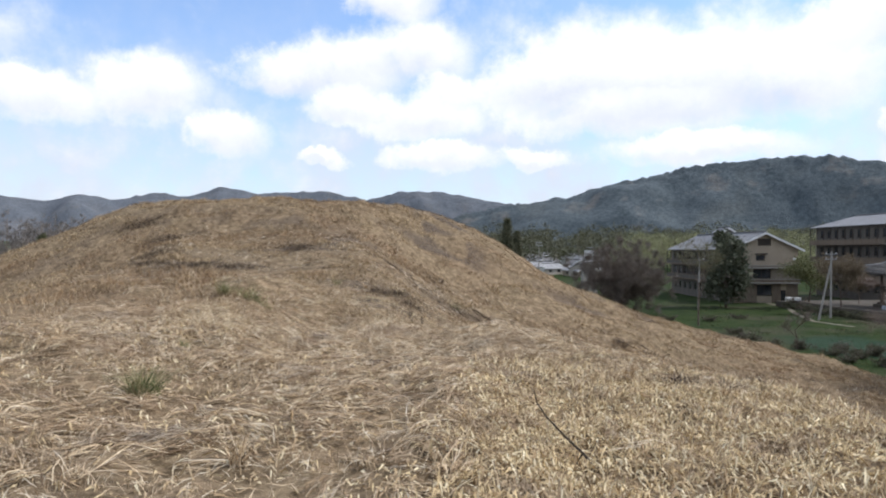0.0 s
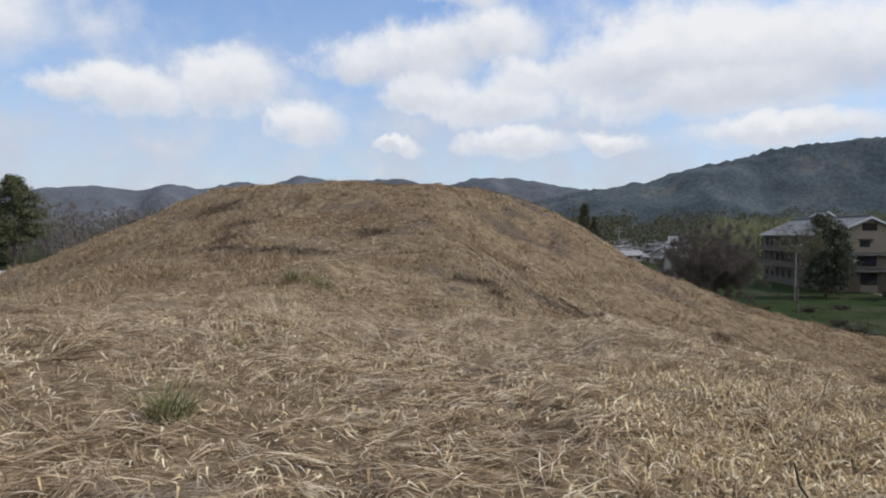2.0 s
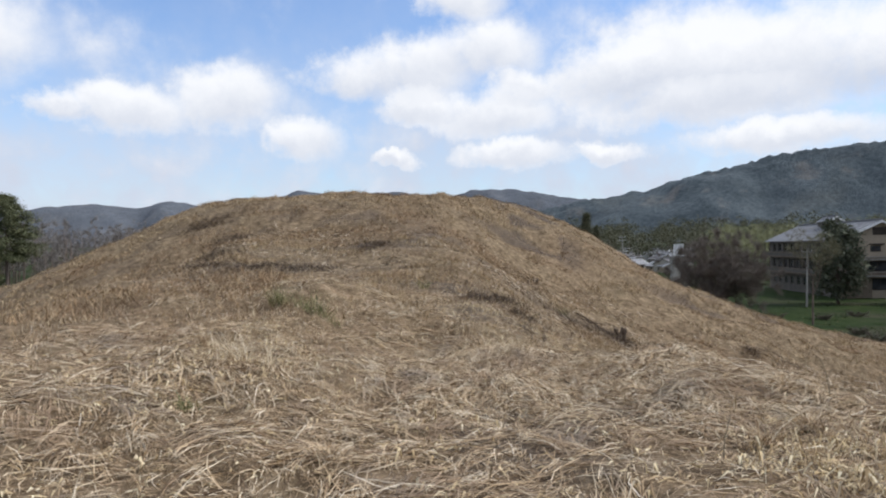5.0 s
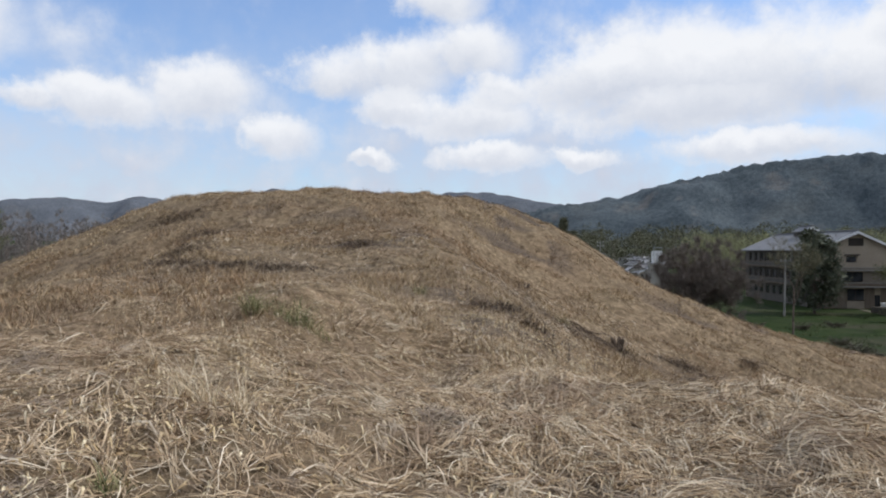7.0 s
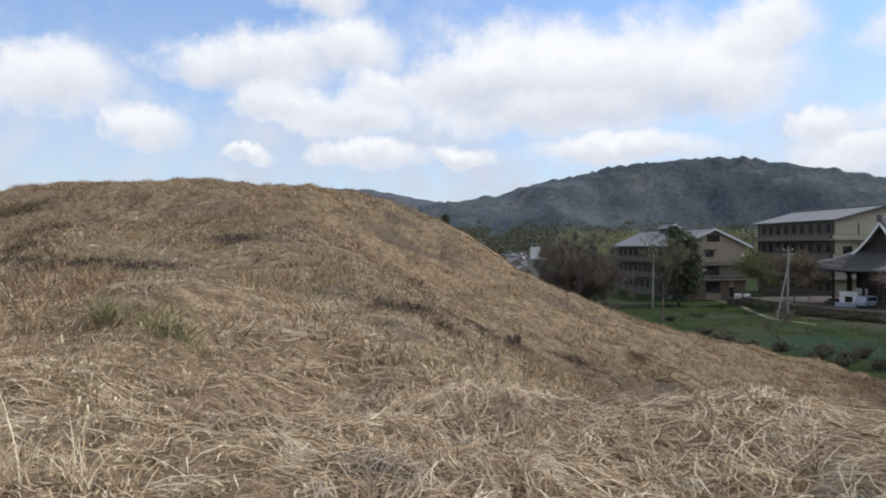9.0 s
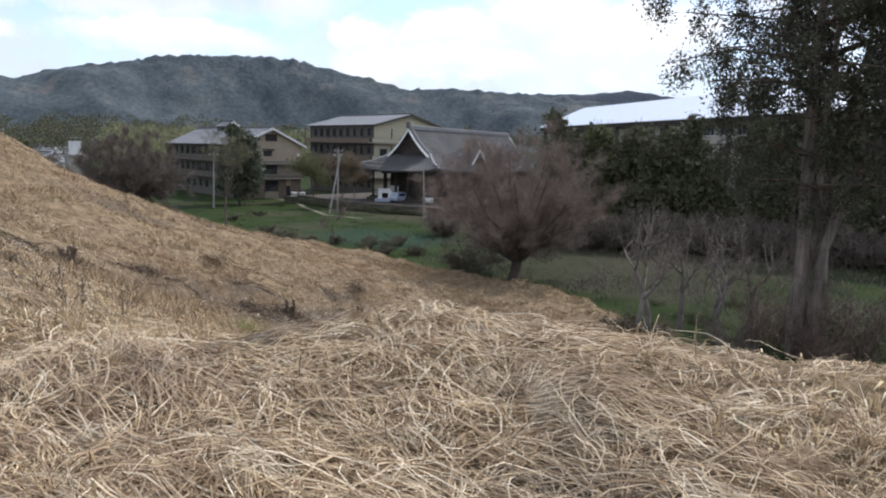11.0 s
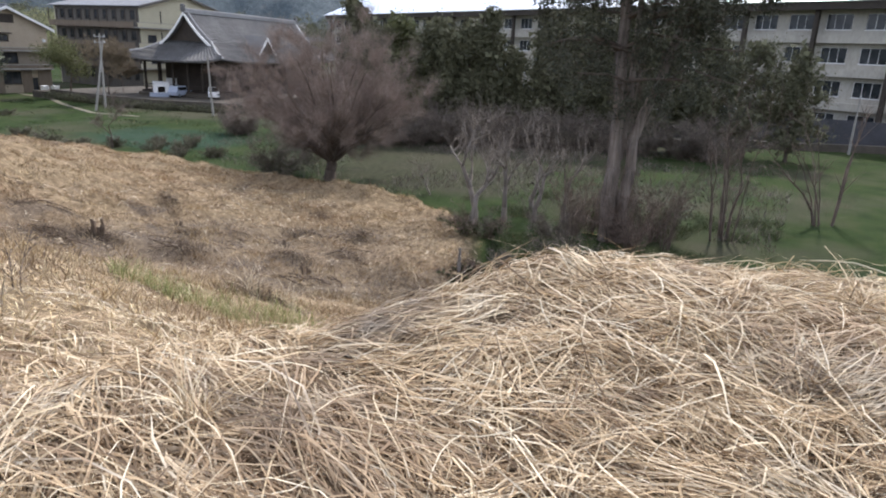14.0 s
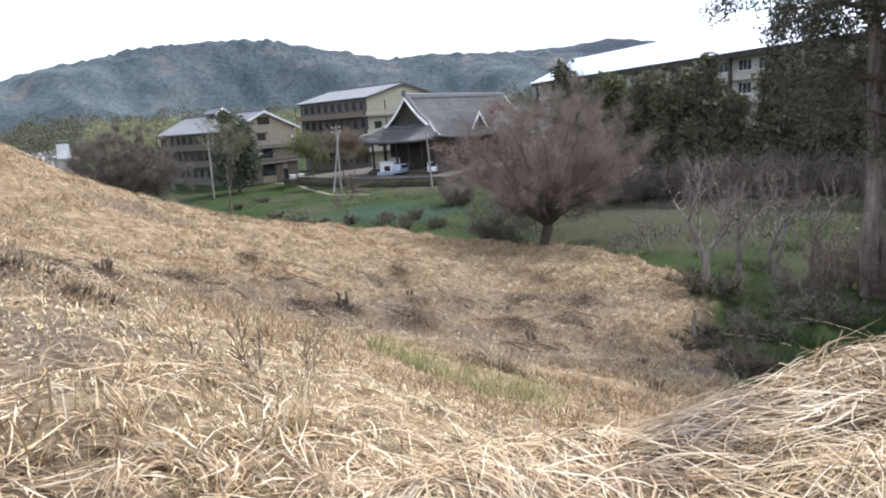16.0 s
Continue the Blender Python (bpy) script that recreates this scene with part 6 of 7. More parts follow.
gallery(a_house, pose(0, 33.9, 7.4, 0, 0, -90), 33.8, 1.3, 0.95, 2.8, GREYWALL, 2.9, BROWNWALL)
part("awning", boxed(5.0, 7.4, -0.5, -0.006, 9.75, 9.95), DARKWOOD, a_house, "dark awning over a small window")
for x0, x1 in ((0.0, 5.35), (8.45, 10.15), (11.25, 13.6)):
    part("lower_cladding", boxed(x0, x1, -0.09, -0.004, 0.15, 3.94), BROWNWALL, a_house, "brown weathered boards")
for x0, x1 in ((0.0, 4.55), (8.25, 13.6)):
    part("middle_cladding", boxed(x0, x1, -0.07, -0.004, 4.2, 6.92), DULLPLASTER, a_house, "dull stained plaster")
part("lamp", boxed(12.6, 13.1, -0.35, -0.006, 8.6, 9.1, bevel=0.08), WHITE, a_house, "round white wall lamp")
gabled_house("roof_lantern", "small gabled lantern with white bargeboards on a roof", pose(62.6, 150.0, 3.9), 2.8, 5, 1.7, 2.6, GREYWALL, SHEETROOF, WHITE, over=0.35, storeys=1)
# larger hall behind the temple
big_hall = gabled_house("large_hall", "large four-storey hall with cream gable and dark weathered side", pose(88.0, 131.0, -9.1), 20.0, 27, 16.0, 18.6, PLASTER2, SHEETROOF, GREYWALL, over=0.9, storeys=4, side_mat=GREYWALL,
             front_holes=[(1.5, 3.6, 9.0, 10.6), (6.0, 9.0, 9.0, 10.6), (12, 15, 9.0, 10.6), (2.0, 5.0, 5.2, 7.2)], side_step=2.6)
for zz in (11.9, 8.1, 4.2):
    gallery(big_hall, pose(0, 26.9, zz, 0, 0, -90), 26.8, 1.5, 1.0, 2.7, BROWNWALL, 3.4, BROWNWALL)
    gallery(big_hall, pose(-1.5, 0, zz), 21.5, 1.2, 1.0, 5.4, PLASTER2, 3.2)


def temple_hall(m):
    """A temple hall with a hip-and-gable tile roof; the ridge runs along x, the near gable faces -x."""
    hall = thing("temple_hall", "old wooden temple hall with grey tiled hip-and-gable roof", "temple", m)
    L, W = 22.0, 7.5
    part("podium", boxed(-L, L, -W, W, -0.8, 0.5, bevel=0.06), STONEWALL, hall)
    part("floor", boxed(-L + 0.4, L - 0.4, -W + 0.4, W - 0.4, 0.504, 0.8), DARKWOOD, hall)
    inner = part("inner_wall", boxed(-L + 4.0, L - 2.0, -W + 2.5, W - 2.5, 0.804, 6.0), DARKWOOD, hall, "dark timber inner walls")
    part("white_panel", boxed(-L + 3.93, -L + 3.996, 3.0, 5.0, 1.2, 2.6), WHITE, inner)
    for i in range(12):
        for yy in (-W + 0.9, W - 0.9):
            part("column", rod(bmesh.new(), (-L + 0.9 + i * (2 * L - 1.8) / 11, yy, 0.804), (-L + 0.9 + i * (2 * L - 1.8) / 11, yy, 5.6), 0.22, 0.20, 10), DARKWOOD, hall)
    for j in range(1, 5):
        part("column", rod(bmesh.new(), (-L + 0.9, -W + 0.9 + j * (2 * W - 1.8) / 5, 0.804), (-L + 0.9, -W + 0.9 + j * (2 * W - 1.8) / 5, 5.6), 0.22, 0.20, 10), DARKWOOD, hall)
    for yy in (-W + 0.9, W - 0.9):
        part("beam", boxed(-L + 0.4, L - 0.4, yy - 0.2, yy + 0.2, 5.2, 5.75), DARKWOOD, hall)
    part("beam", boxed(-L + 0.7, -L + 1.1, -W + 1.2, W - 1.2, 5.203, 5.747), DARKWOOD, hall)
    for zr in (1.25, 1.7):
        part("railing", boxed(-L + 0.45, -L + 0.55, -W + 0.6, W - 0.6, zr, zr + 0.09), DARKWOOD, hall)
        part("railing", boxed(-L + 0.6, L - 0.6, -W + 0.45, -W + 0.55, zr, zr + 0.09), DARKWOOD, hall)
    # skirt roof
    bm = bmesh.new()
    uv = bm.loops.layers.uv.new("UVMap")
    ex, ey, ix, iy, z0, z1 = L + 1.8, W + 1.8, L - 3.6, W - 3.3, 5.7, 8.6
    rings = []
    nseg = 14
    for t in np.linspace(0, 1, 7):
        ax, ay = ex + (ix - ex) * t, ey + (iy - ey) * t
        z = z0 + (z1 - z0) * (0.72 * t + 0.28 * t * t)
        ring = []
        for side, (p, q) in enumerate((((-ax, -ay), (ax, -ay)), ((ax, -ay), (ax, ay)), ((ax, ay), (-ax, ay)), ((-ax, ay), (-ax, -ay)))):
            for i in range(nseg):
                s = i / nseg
                lift = 0.75 * (1 - t) ** 2 * abs(2 * s - 1) ** 4
                ring.append((bm.verts.new((p[0] + (q[0] - p[0]) * s, p[1] + (q[1] - p[1]) * s, z + lift)), side))
        rings.append(ring)
    for r0, r1 in zip(rings[:-1], rings[1:]):
        for i in range(len(r0)):
            j = (i + 1) % len(r0)
            f = bm.faces.new((r0[i][0], r0[j][0], r1[j][0], r1[i][0]))
            side = r0[i][1]
            for l in f.loops:
                l[uv].uv = (l.vert.co.x, l.vert.co.y) if side % 2 == 0 else (l.vert.co.y, l.vert.co.x)
    skirt = bpy.data.meshes.new("skirt_roof")
    bmesh.ops.recalc_face_normals(bm, faces=bm.faces[:])
    thicken(bm, 0.28)
    bm.to_mesh(skirt)
    bm.free()
    part("skirt_roof", skirt, TILE, hall)
    rows_t = np.linspace(0, 1, 5)
    zcurve = [z0 + (z1 - z0) * (0.72 * t + 0.28 * t * t) + 0.1 for t in rows_t]
    def skirt_rows(a_out, a_in, reach_out, reach_in, flip, sign):
        segs = []
        for s in np.arange(-0.94, 0.95, 0.7 / reach_out):
            lift = [0.75 * (1 - t) ** 2 * abs(s) ** 4 for t in rows_t]
            pts = [(sign * (a_out + (a_in - a_out) * t), s * (reach_out + (reach_in - reach_out) * t), z + l) for t, z, l in zip(rows_t, zcurve, lift)]
            pts = [(q, p, z) for p, q, z in pts] if flip else pts
            segs += [(p, q, 0.10, 0.10) for p, q in zip(pts[:-1], pts[1:])]
        return segs
    tagged(part("roof_tiling", tube_mesh("roof_tiling", skirt_rows(ex, ix, ey, iy, False, -1), TILE, 4), TILE, hall), kind="stuff")
    tagged(part("roof_tiling", tube_mesh("roof_tiling", skirt_rows(ey, iy, ex, ix, True, -1), TILE, 4), TILE, hall), kind="stuff")
    # upper gable roof, hollow slopes
    gx = L - 2.6
    prof = [(iy + 0.5) * (1 - t) for t in np.linspace(0, 1, 9)]
    zz = [8.2 + 4.9 * (0.62 * t + 0.38 * t * t) for t in np.linspace(0, 1, 9)]
    for nm, sg in (("roof_slope", -1), ("roof_slope", 1)):
        bm = bmesh.new()
        uv = bm.loops.layers.uv.new("UVMap")
        rows = [[bm.verts.new((xx, sg * yy, z)) for xx in (-gx, 0, gx)] for yy, z in zip(prof, zz)]
        for ra, rb in zip(rows[:-1], rows[1:]):
            for i in range(2):
                f = bm.faces.new((ra[i], ra[i + 1], rb[i + 1], rb[i]))
                for l in f.loops:
                    l[uv].uv = (l.vert.co.x, l.vert.co.y)
        bmesh.ops.recalc_face_normals(bm, faces=bm.faces[:])
        thicken(bm, 0.25)
        part(nm, bm, TILE, hall)
        segs = [((xx, sg * prof[k], zz[k] + 0.06), (xx, sg * prof[k + 1], zz[k + 1] + 0.06), 0.10, 0.10) for xx in np.arange(-gx + 0.5, gx - 0.4, 0.7) for k in range(8)]
        tagged(part("roof_tiling", tube_mesh("roof_tiling", segs, TILE, 4), TILE, hall), kind="stuff")
        for sx in (-1, 1):
            bm = bmesh.new()
            for k in range(8):
                y0, y1, a, b_ = sg * prof[k], sg * prof[k + 1], zz[k], zz[k + 1]
                xo = sx * (gx + 0.05)
                vs = [bm.verts.new(p) for p in ((xo, y0, a + 0.05), (xo, y1, b_ + 0.05), (xo, y1, b_ - 0.45), (xo, y0, a - 0.45))]
                bm.faces.new(vs)
            bmesh.ops.remove_doubles(bm, verts=bm.verts[:], dist=0.001)
            thicken(bm, 0.12)
            part("bargeboard", bm, WHITE, hall, "white curved bargeboard")
            part("descending_ridge", welded(tube_mesh("descending_ridge", [((sx * (gx - 1.0), sg * prof[k], zz[k] + 0.15), (sx * (gx - 1.0), sg * prof[k + 1], zz[k + 1] + 0.15), 0.22, 0.22) for k in range(8)], TILEPALE, 6), 0.1), TILEPALE, hall)
    for sx in (-1, 1):
        bm = bmesh.new()
        pts = [(sx * (gx - 0.9), -yy, z - 0.3) for yy, z in zip(prof, zz)] + [(sx * (gx - 0.9), yy, z - 0.3) for yy, z in list(zip(prof, zz))[-2::-1]]
        bm.faces.new([bm.verts.new(p) for p in pts])
        part("gable_lattice", bm, DARKWOOD, hall)
        for sy in (-1, 1):
            part("corner_ridge", tube_mesh("corner_ridge", [((sx * (ex - 0.1), sy * (ey - 0.1), z0 + 0.95), (sx * (ex + ix) / 2, sy * (ey + iy) / 2, 7.15), 0.2, 0.2), ((sx * (ex + ix) / 2, sy * (ey + iy) / 2, 7.15), (sx * ix, sy * iy, z1 + 0.1), 0.2, 0.2)], TILEPALE, 6), TILEPALE, hall)
        part("ridge_end", boxed(sx * gx - 0.35, sx * gx + 0.35, -0.35, 0.35, 13.2, 14.35, bevel=0.15), TILE, hall, "ornamental ridge-end tile")
    part("main_ridge", boxed(-gx, gx, -0.3, 0.3, 12.95, 13.75, bevel=0.08), TILEPALE, hall, "pale stacked ridge tiles")
    # small dormer gable on the long side
    DX, DY = -5.6, -W + 0.4
    bm = bmesh.new()
    bm.faces.new([bm.verts.new(p) for p in ((DX - 2.6, DY + 0.3, 6.9), (DX + 2.6, DY + 0.3, 6.9), (DX, DY + 0.3, 9.7))])
    part("dormer_gable", bm, DARKWOOD, hall)
    for sg in (-1, 1):
        part("dormer_roof", slope_roof([(DX + sg * 3.0, DY, 6.9), (DX + sg * 3.0, -1.6, 7.6), (DX, -1.6, 10.2), (DX, DY, 9.9)][::sg], 0.2), TILE, hall)
        bm = bmesh.new()
        bm.faces.new([bm.verts.new(p) for p in ((DX + sg * 3.1, DY - 0.08, 6.95), (DX, DY - 0.08, 10.0), (DX, DY - 0.08, 9.4), (DX + sg * 3.1, DY - 0.08, 6.4))])
        thicken(bm, 0.12)
        part("bargeboard", bm, WHITE, hall, "white bargeboard")
    return hall


temple_hall(pose(94.8, 109.6, -7.9, 0, 0, 14))


# ---------------------------------------------------------------- long white building
U, V = Vector((0.421, 0.907, 0)), Vector((-0.907, 0.421, 0))
LB = Matrix(((U.x, -V.x, 0, 112 - 40 * U.x), (U.y, -V.y, 0, 12 - 40 * U.y), (0, 0, 1, -9.1), (0, 0, 0, 1)))
long_b = thing("long_building", "long four-storey white building with columns under a pale metal roof", "building", LB)
LEN, HI, DEEP = 196.0, 19.0, 15.0
bay = LEN / 36
holes = [(i * bay + 1.1, (i + 1) * bay - 0.7, s * 4.6 + 1.7, s * 4.6 + 3.9) for i in range(36) for s in range(4)]
face = part("facade", wall_with_openings(LEN, HI, 0.35, holes), WHITEWALL, long_b, "stained white facade")
for a, b_, c, d in holes:
    window(face, pose(a, 0, c), b_ - a, d - c, WHITE, 2)
for i in range(0, 37, 2):
    part("column", boxed(i * bay - 0.30, i * bay + 0.30, -1.7, -1.1, 0, HI - 0.01), DARKWOOD, long_b, "tall dark column")
for s in range(1, 4):
    part("balcony", boxed(0, LEN, -1.05, -0.004, s * 4.6 - 0.15, s * 4.6 + 0.9), WHITEWALL, long_b)
part("end_wall", boxed(-0.3, -0.004, 0, DEEP, 0, HI), WHITEWALL, long_b)
part("end_wall", boxed(LEN + 0.004, LEN + 0.3, 0, DEEP, 0, HI), WHITEWALL, long_b)
part("rear_wall", boxed(0, LEN, DEEP - 0.3, DEEP, 0, HI), WHITEWALL, long_b)
# shade under the eaves, made as a dark strip along the roof edge
part("eaves_shade_board", boxed(-2, LEN + 2, -2.35, -2.21, HI - 0.9, HI + 0.3), DARKWOOD, long_b, "dark board standing in for the shade under the eaves")
part("soffit", boxed(-2, LEN + 2, -2.2, DEEP + 2, HI + 0.004, HI + 0.3), DARKWOOD, long_b, "dark eaves underside")
bm = bmesh.new()
p = [bm.verts.new(v) for v in ((-2.4, -2.6, HI + 0.32), (LEN + 2.4, -2.6, HI + 0.32), (LEN + 2.4, DEEP + 2.4, HI + 0.32), (-2.4, DEEP + 2.4, HI + 0.32), (9.0, DEEP / 2, HI + 6.6), (LEN - 9.0, DEEP / 2, HI + 6.6))]
for f in ((0, 1, 5, 4), (1, 2, 5), (2, 3, 4, 5), (3, 0, 4)):
    bm.faces.new([p[i] for i in f])
thicken(bm, 0.15)
part("roof", bm, METALROOF, long_b, "pale shiny metal hipped roof")


# ---------------------------------------------------------------- far houses, pale house, towers
hrg = np.random.default_rng(165)
for i in range(22):
    head, far = radians(6.8 + 7.4 * ((i * 0.618) % 1.0)), 245 + 5 * i
    px, py = far * math.sin(head), far * math.cos(head)
    w, e = hrg.uniform(5.5, 8), hrg.uniform(2.3, 3.6)
    gabled_house("far_house", "small far-off house with pale tiled roof" if i % 3 else "small far-off house with dark tiled roof", pose(px, py, float(land(px, py)) - 0.2, 0, 0, hrg.uniform(0, 180)), w, hrg.uniform(7, 11), e, e + 1.7, (WHITEWALL, PLASTER, WHITE)[i % 3 if i % 4 else 0], TILEPALE if i % 3 else TILE, WHITE,
                 over=0.5, storeys=1, front_holes=[(1.2, 2.6, 0.8, 2.0), (3.4, 4.8, 0.8, 2.0)], group="far houses")
tower = thing("white_building", "small flat-roofed white building with rooftop tank", "building", pose(32.3, 154.1, -10.6))
tower.scale = (0.5, 0.5, 1.0)
part("body", wall_with_openings(6.5, 9.0, 0.3, [(1, 2.4, 1, 3), (4, 5.6, 1, 3), (4.4, 5.8, 3.8, 5.6)]), WHITEWALL, tower)
part("mass", boxed(0.01, 6.49, 0.31, 5, 0, 8.95), CONCRETE, tower)
part("flat_roof", boxed(-0.5, 7.0, -0.5, 5.5, 9.01, 9.35), CONCRETE, tower)
part("upper_room", boxed(1.6, 5.0, 1.0, 5.0, 9.354, 12.0), WHITE, tower)
part("railing", boxed(1.4, 5.2, 0.8, 0.88, 12.6, 12.7), STEEL, tower)
for xx in (1.5, 3.3, 5.1):
    part("railing_post", rod(bmesh.new(), (xx, 0.84, 11.0), (xx, 0.84, 12.65), 0.05, 0.05, 6), STEEL, tower)
gabled_house("pale_house", "pale grey two-storey house with grey gable roof", pose(-106.8, 100.2, float(land(-100, 103)) - 0.2, 0, 0, 23), 8.8, 12, 6.6, 9.7, WHITEWALL, TILE, WHITE, over=0.7, storeys=2,
             front_holes=[(1.4, 3.0, 4.2, 5.8), (5.4, 7.8, 4.0, 5.8), (1.4, 3.2, 1.0, 2.8), (5.4, 7.8, 0.6, 2.8)])


# ---------------------------------------------------------------- walls, paths, poles, cars
def strip(name, label, category, pts, width, mat, lift, thick=0.0, kind="structure"):
    """A path or low wall that follows the ground."""
    bm = bmesh.new()
    P = [Vector((x, y, 0)) for x, y in pts]
    fine_p = []
    for a, c in zip(P[:-1], P[1:]):
        n = max(2, int((c - a).length / 1.5))
        fine_p += [a.lerp(c, i / n) for i in range(n)]
    fine_p.append(P[-1])
    rows = []
    for i, q in enumerate(fine_p):
        t = (fine_p[min(i + 1, len(fine_p) - 1)] - fine_p[max(i - 1, 0)]).normalized()
        s = Vector((-t.y, t.x, 0)) * width / 2 * (1 + 0.15 * noise.noise(q * 0.3))
        e = []
        for sg in (-1, 1):
            v = q + s * sg
            zz = float(land(v.x, v.y))
            e.append(((v.x, v.y, zz - 0.3), (v.x, v.y, zz + lift)))
        rows.append([bm.verts.new(e[0][0]), bm.verts.new(e[0][1]), bm.verts.new(e[1][1]), bm.verts.new(e[1][0])])
    for a, c in zip(rows[:-1], rows[1:]):
        for i in range(3):
            bm.faces.new((a[i], a[i + 1], c[i + 1], c[i]))
    bm.faces.new(rows[0])
    bm.faces.new(rows[-1][::-1])
    bmesh.ops.recalc_face_normals(bm, faces=bm.faces[:])
    me = bpy.data.meshes.new(name)
    bm.to_mesh(me)
    bm.free()
    me.materials.append(mat)
    return tagged(new(name, me), label, category, kind=kind)


strip("path", "pale earth footpath across the green field", "path", [(64, 132), (62.2, 120.4), (58.8, 112), (55, 99.5), (56.5, 92)], 0.8, EARTHPATH, 0.04)
strip("retaining_wall", "low grey-brown retaining wall below the temple", "wall", [(63, 121), (63.5, 108), (66, 96), (70, 84), (78, 70), (92, 50)], 0.7, STONEWALL, 1.4)
strip("hedge_bank", "dark bank with clipped growth at the field's edge", "bank", [(60, 58), (72, 40), (88, 24), (100, 2), (104, -30)], 1.2, STONEWALL, 0.9)
strip("fence_wall", "long dark blue-grey fence at the far edge of the field", "fence", [(78, 58), (92, 38), (101, 12), (105, -40)], 0.3, BLUESHEET, 3.6)
strip("road", "asphalt road by the pale house", "road", [(-150, 92), (-105, 92), (-80, 108), (-60, 128), (-40, 150)], 4.5, ASPHALT, 0.04)
strip("roadside_wall", "low white wall along the road", "wall", [(-140, 98), (-104, 97), (-82, 112), (-64, 132)], 0.3, WHITE, 0.8)
terrace = boxed(64.5, 104, 96, 131, -9.4, -7.95)
tm = bpy.data.meshes.new("temple_terrace")
terrace.transform(Matrix.Translation((84, 110, 0)) @ Matrix.Rotation(radians(8), 4, "Z") @ Matrix.Translation((-84, -113, 0)))
terrace.to_mesh(tm)
terrace.free()
tm.materials.append(STONEWALL)
tagged(new("temple_terrace", tm), "raised earth forecourt around the temple hall", "terrace", kind="structure")


def utility_pole(px, py, height, lean, label, arms=2):
    pole = thing("utility_pole", label, "pole", pose(*on_land(px, py, -0.2)), "utility poles")
    part("shaft", rod(bmesh.new(), (0, 0, 0), (lean, 0, height), 0.17, 0.10, 10), CONCRETE, pole)
    for i in range(arms):
        z = height - 0.5 - i * 0.8
        arm = part("crossarm", boxed(lean * z / height - 0.9, lean * z / height + 0.9, -0.06, 0.06, z, z + 0.1), STEEL, pole)
        for sx in (-0.75, 0.75):
            part("insulator", rod(bmesh.new(), (lean * z / height + sx, 0, z + 0.1), (lean * z / height + sx, 0, z + 0.32), 0.06, 0.04, 8), WHITE, arm)
    return pole


utility_pole(60.4, 104.3, 10.6, 0.1, "pale concrete utility pole in the field")
utility_pole(57.0, 101.6, 9.8, 2.1, "leaning pale bracing pole beside a utility pole", arms=0)
utility_pole(64.4, 86.7, 8.2, -0.5, "thin pale pole in front of the temple", arms=0)
utility_pole(45.0, 118.0, 9.5, 0.2, "pale pole beside the round leafless tree", arms=1)
utility_pole(93.0, 9.2, 7.5, 0.4, "pale lamp pole at the edge of the field", arms=1)
utility_pole(-88.5, 100.0, 7.0, 0.1, "pale street lamp pole by the road", arms=1)
utility_pole(26.0, 182.0, 13.0, 0.1, "far pale utility pole above the houses", arms=2)


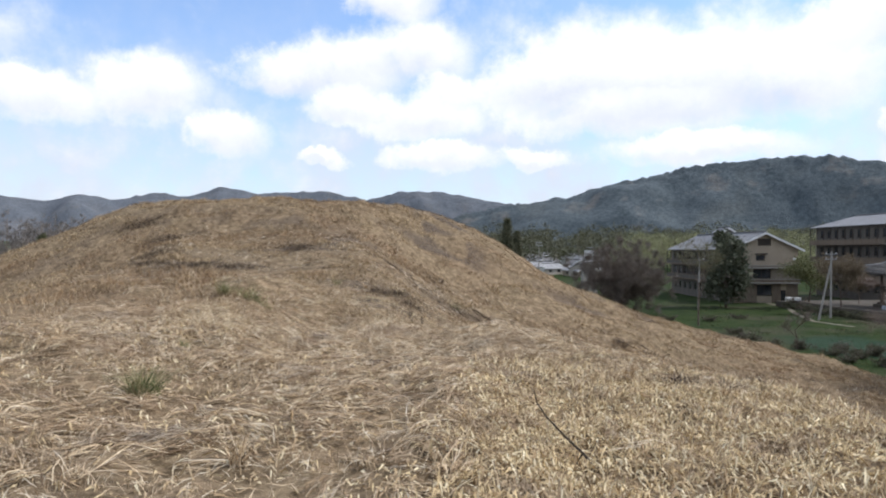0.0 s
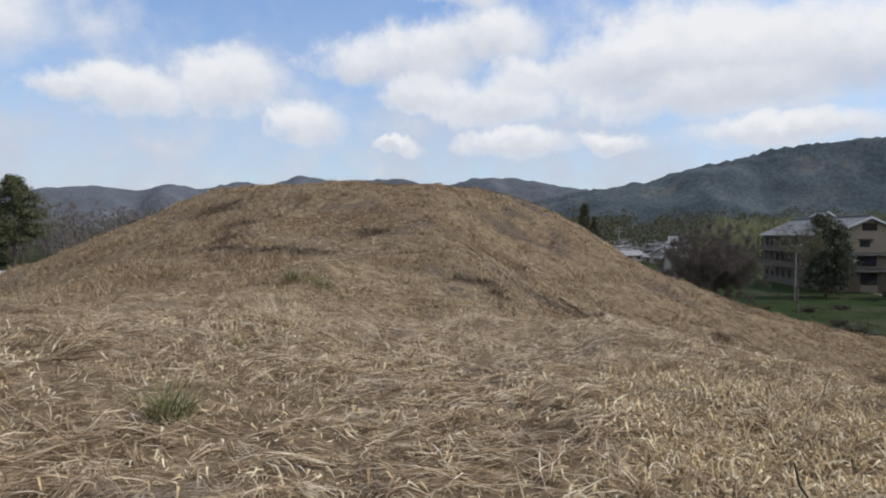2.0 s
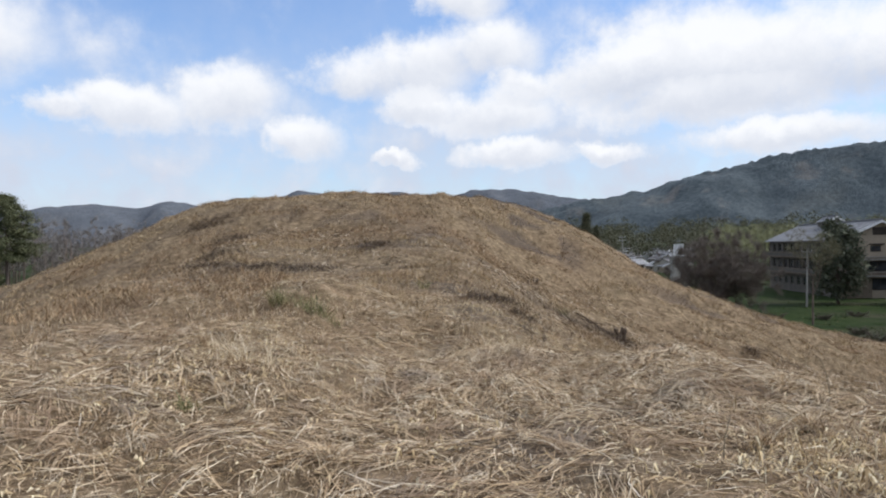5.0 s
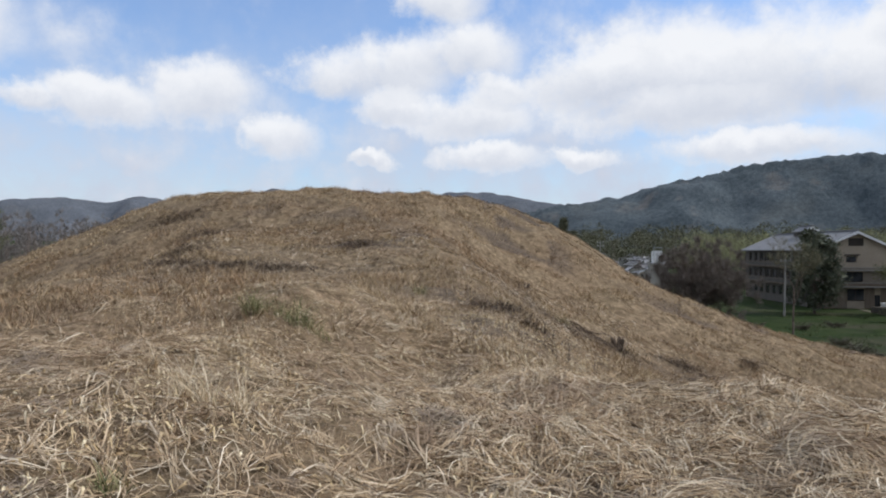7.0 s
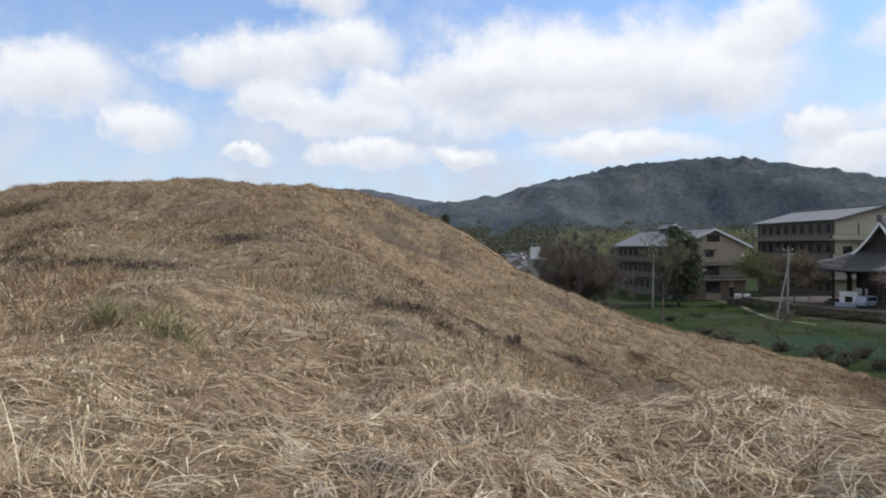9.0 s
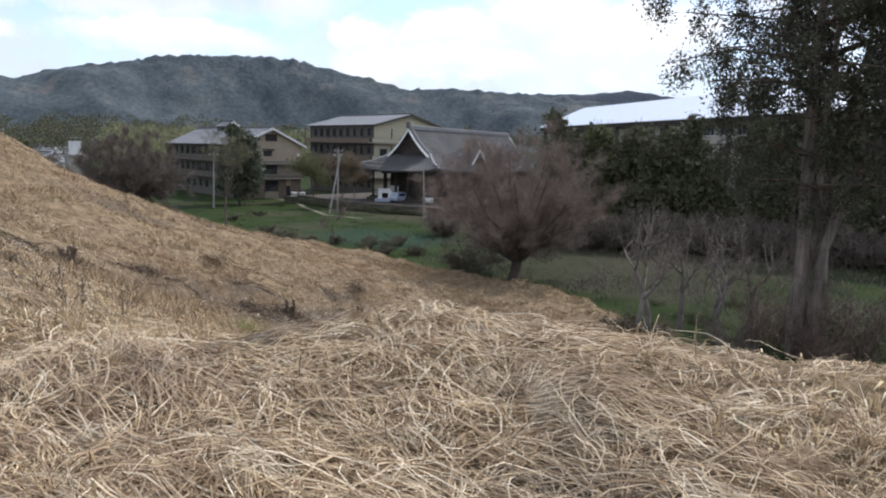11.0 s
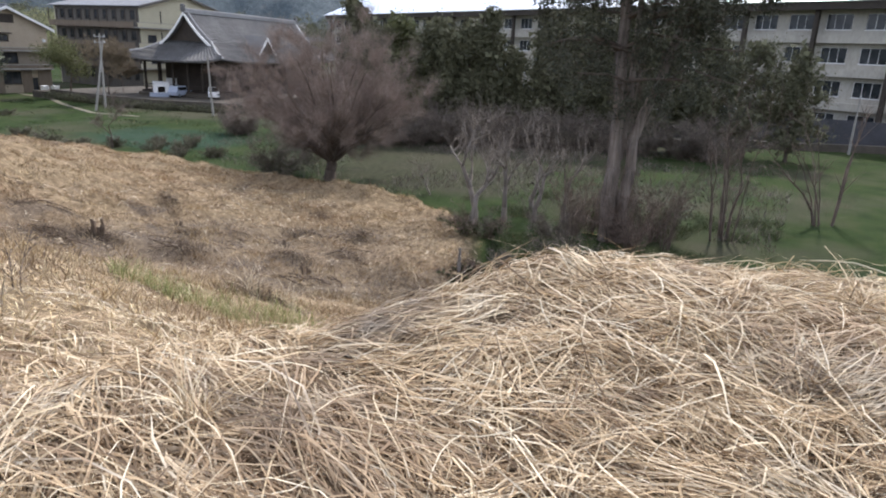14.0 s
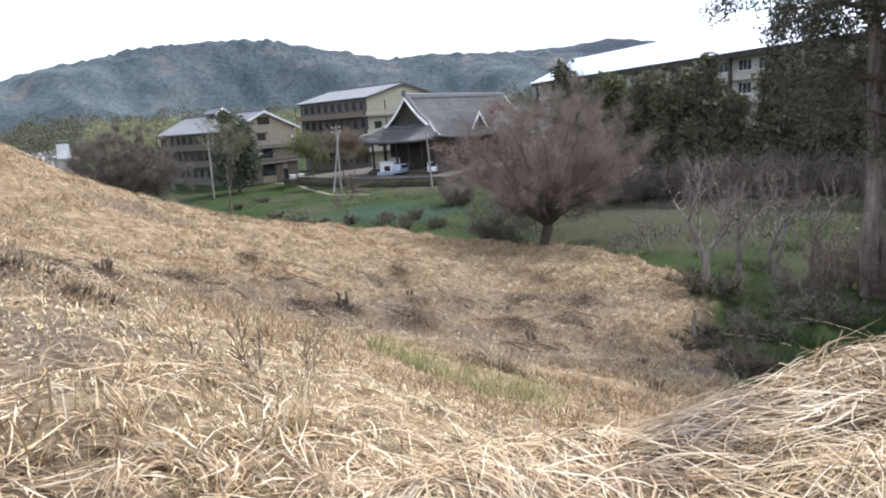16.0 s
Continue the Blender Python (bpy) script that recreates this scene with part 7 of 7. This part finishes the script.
def car(m, label, paint):
    c = thing("car", label, "car", m)
    bm = bmesh.new()
    prof = [(-2.0, 0.35), (-2.05, 0.85), (-1.85, 1.0), (-1.55, 1.75), (0.55, 1.8), (1.15, 1.1), (1.95, 0.95), (2.05, 0.6), (2.0, 0.35)]
    for yy in (-0.82, 0.82):
        bm.faces.new([bm.verts.new((x, yy * (0.9 if z > 1.2 else 1), z)) for x, z in prof])
    n = len(prof)
    bm.verts.ensure_lookup_table()
    for i in range(n):
        j = (i + 1) % n
        bm.faces.new((bm.verts[i], bm.verts[j], bm.verts[n + j], bm.verts[n + i]))
    body = part("body", bm, paint, c)
    for yy in (-0.80, 0.80):
        part("side_window", boxed(-1.4, 0.5, yy - 0.02, yy + 0.02, 1.12, 1.62), GLASS, body)
    part("windscreen", slope_roof([(1.14, -0.7, 1.15), (1.14, 0.7, 1.15), (0.60, 0.62, 1.76), (0.60, -0.62, 1.76)], 0.03), GLASS, body)
    for xx in (-1.3, 1.3):
        for yy in (-0.8, 0.8):
            wheel = part("wheel", rod(bmesh.new(), (xx, yy - 0.09, 0.3), (xx, yy + 0.09, 0.3), 0.3, 0.3, 16), RUBBER, c)
            part("rim", rod(bmesh.new(), (xx, yy - 0.1, 0.3), (xx, yy + 0.1, 0.3), 0.18, 0.18, 12), STEEL, wheel)
    for yy in (-0.6, 0.6):
        part("headlight", boxed(2.0, 2.07, yy - 0.15, yy + 0.15, 0.66, 0.82, bevel=0.03), GLASS, body)
    return c


car(pose(73.5, 103.9, -7.94, 0, 0, 14), "pale blue parked car in front of the temple", CARBLUE)
kiosk = thing("kiosk", "small white kiosk with a dark arched opening before the temple", "kiosk", pose(70.6, 106.6, -7.95, 0, 0, 318))
kiosk.scale = (0.8, 0.8, 0.75)
part("front_panel", wall_with_openings(3.0, 3.0, 0.12, [(0.9, 2.2, 0.9, 2.1)]), WHITE, kiosk)
part("shell", boxed(0.0, 3.0, 1.2, 1.3, 0, 2.9), WHITE, kiosk)
part("counter", boxed(-0.7, 3.2, -0.5, -0.004, 0, 0.85), CARBLUE, kiosk, "pale blue counter")
part("top", boxed(-0.1, 3.1, -0.1, 1.4, 3.004, 3.12), WHITE, kiosk)
part("inside", boxed(0.2, 2.8, 1.0, 1.19, 0.02, 2.8), DARKWOOD, kiosk)
car(pose(76.0, 99.0, -7.94, 0, 0, 228), "white parked car beside the temple corner", CARWHITE)
for px, py in [(66.5, 128.8), (67.6, 127.6)]:
    sack = thing("white_bin", "white bin beside the house wall", "bin", pose(*on_land(px, py)), "bins by the house")
    part("body", boxed(-0.5, 0.5, -0.45, 0.45, 0, 1.3, bevel=0.1), WHITE, sack)
    part("lid", boxed(-0.55, 0.55, -0.5, 0.5, 1.304, 1.42, bevel=0.05), WHITE, sack)

# clipped hedge at the foot of the retaining wall
hp = [(62.0, 121), (62.6, 108), (65.0, 96), (69.0, 83.5), (77.0, 69), (90, 51)]
hx = np.concatenate([np.linspace(a[0], b_[0], 40) for a, b_ in zip(hp[:-1], hp[1:])])
hy = np.concatenate([np.linspace(a[1], b_[1], 40) for a, b_ in zip(hp[:-1], hp[1:])])
hrg = np.random.default_rng(170)
hz = land(hx, hy) + 0.45 + 0.15 * hrg.normal(size=len(hx))
stuff("hedge", leaf_mesh("hedge", np.stack([hx, hy, hz], -1), hrg, 60, 0.36, 0.22, LEAFDARK, 0.9), "low dark clipped hedge below the temple wall", "hedge")
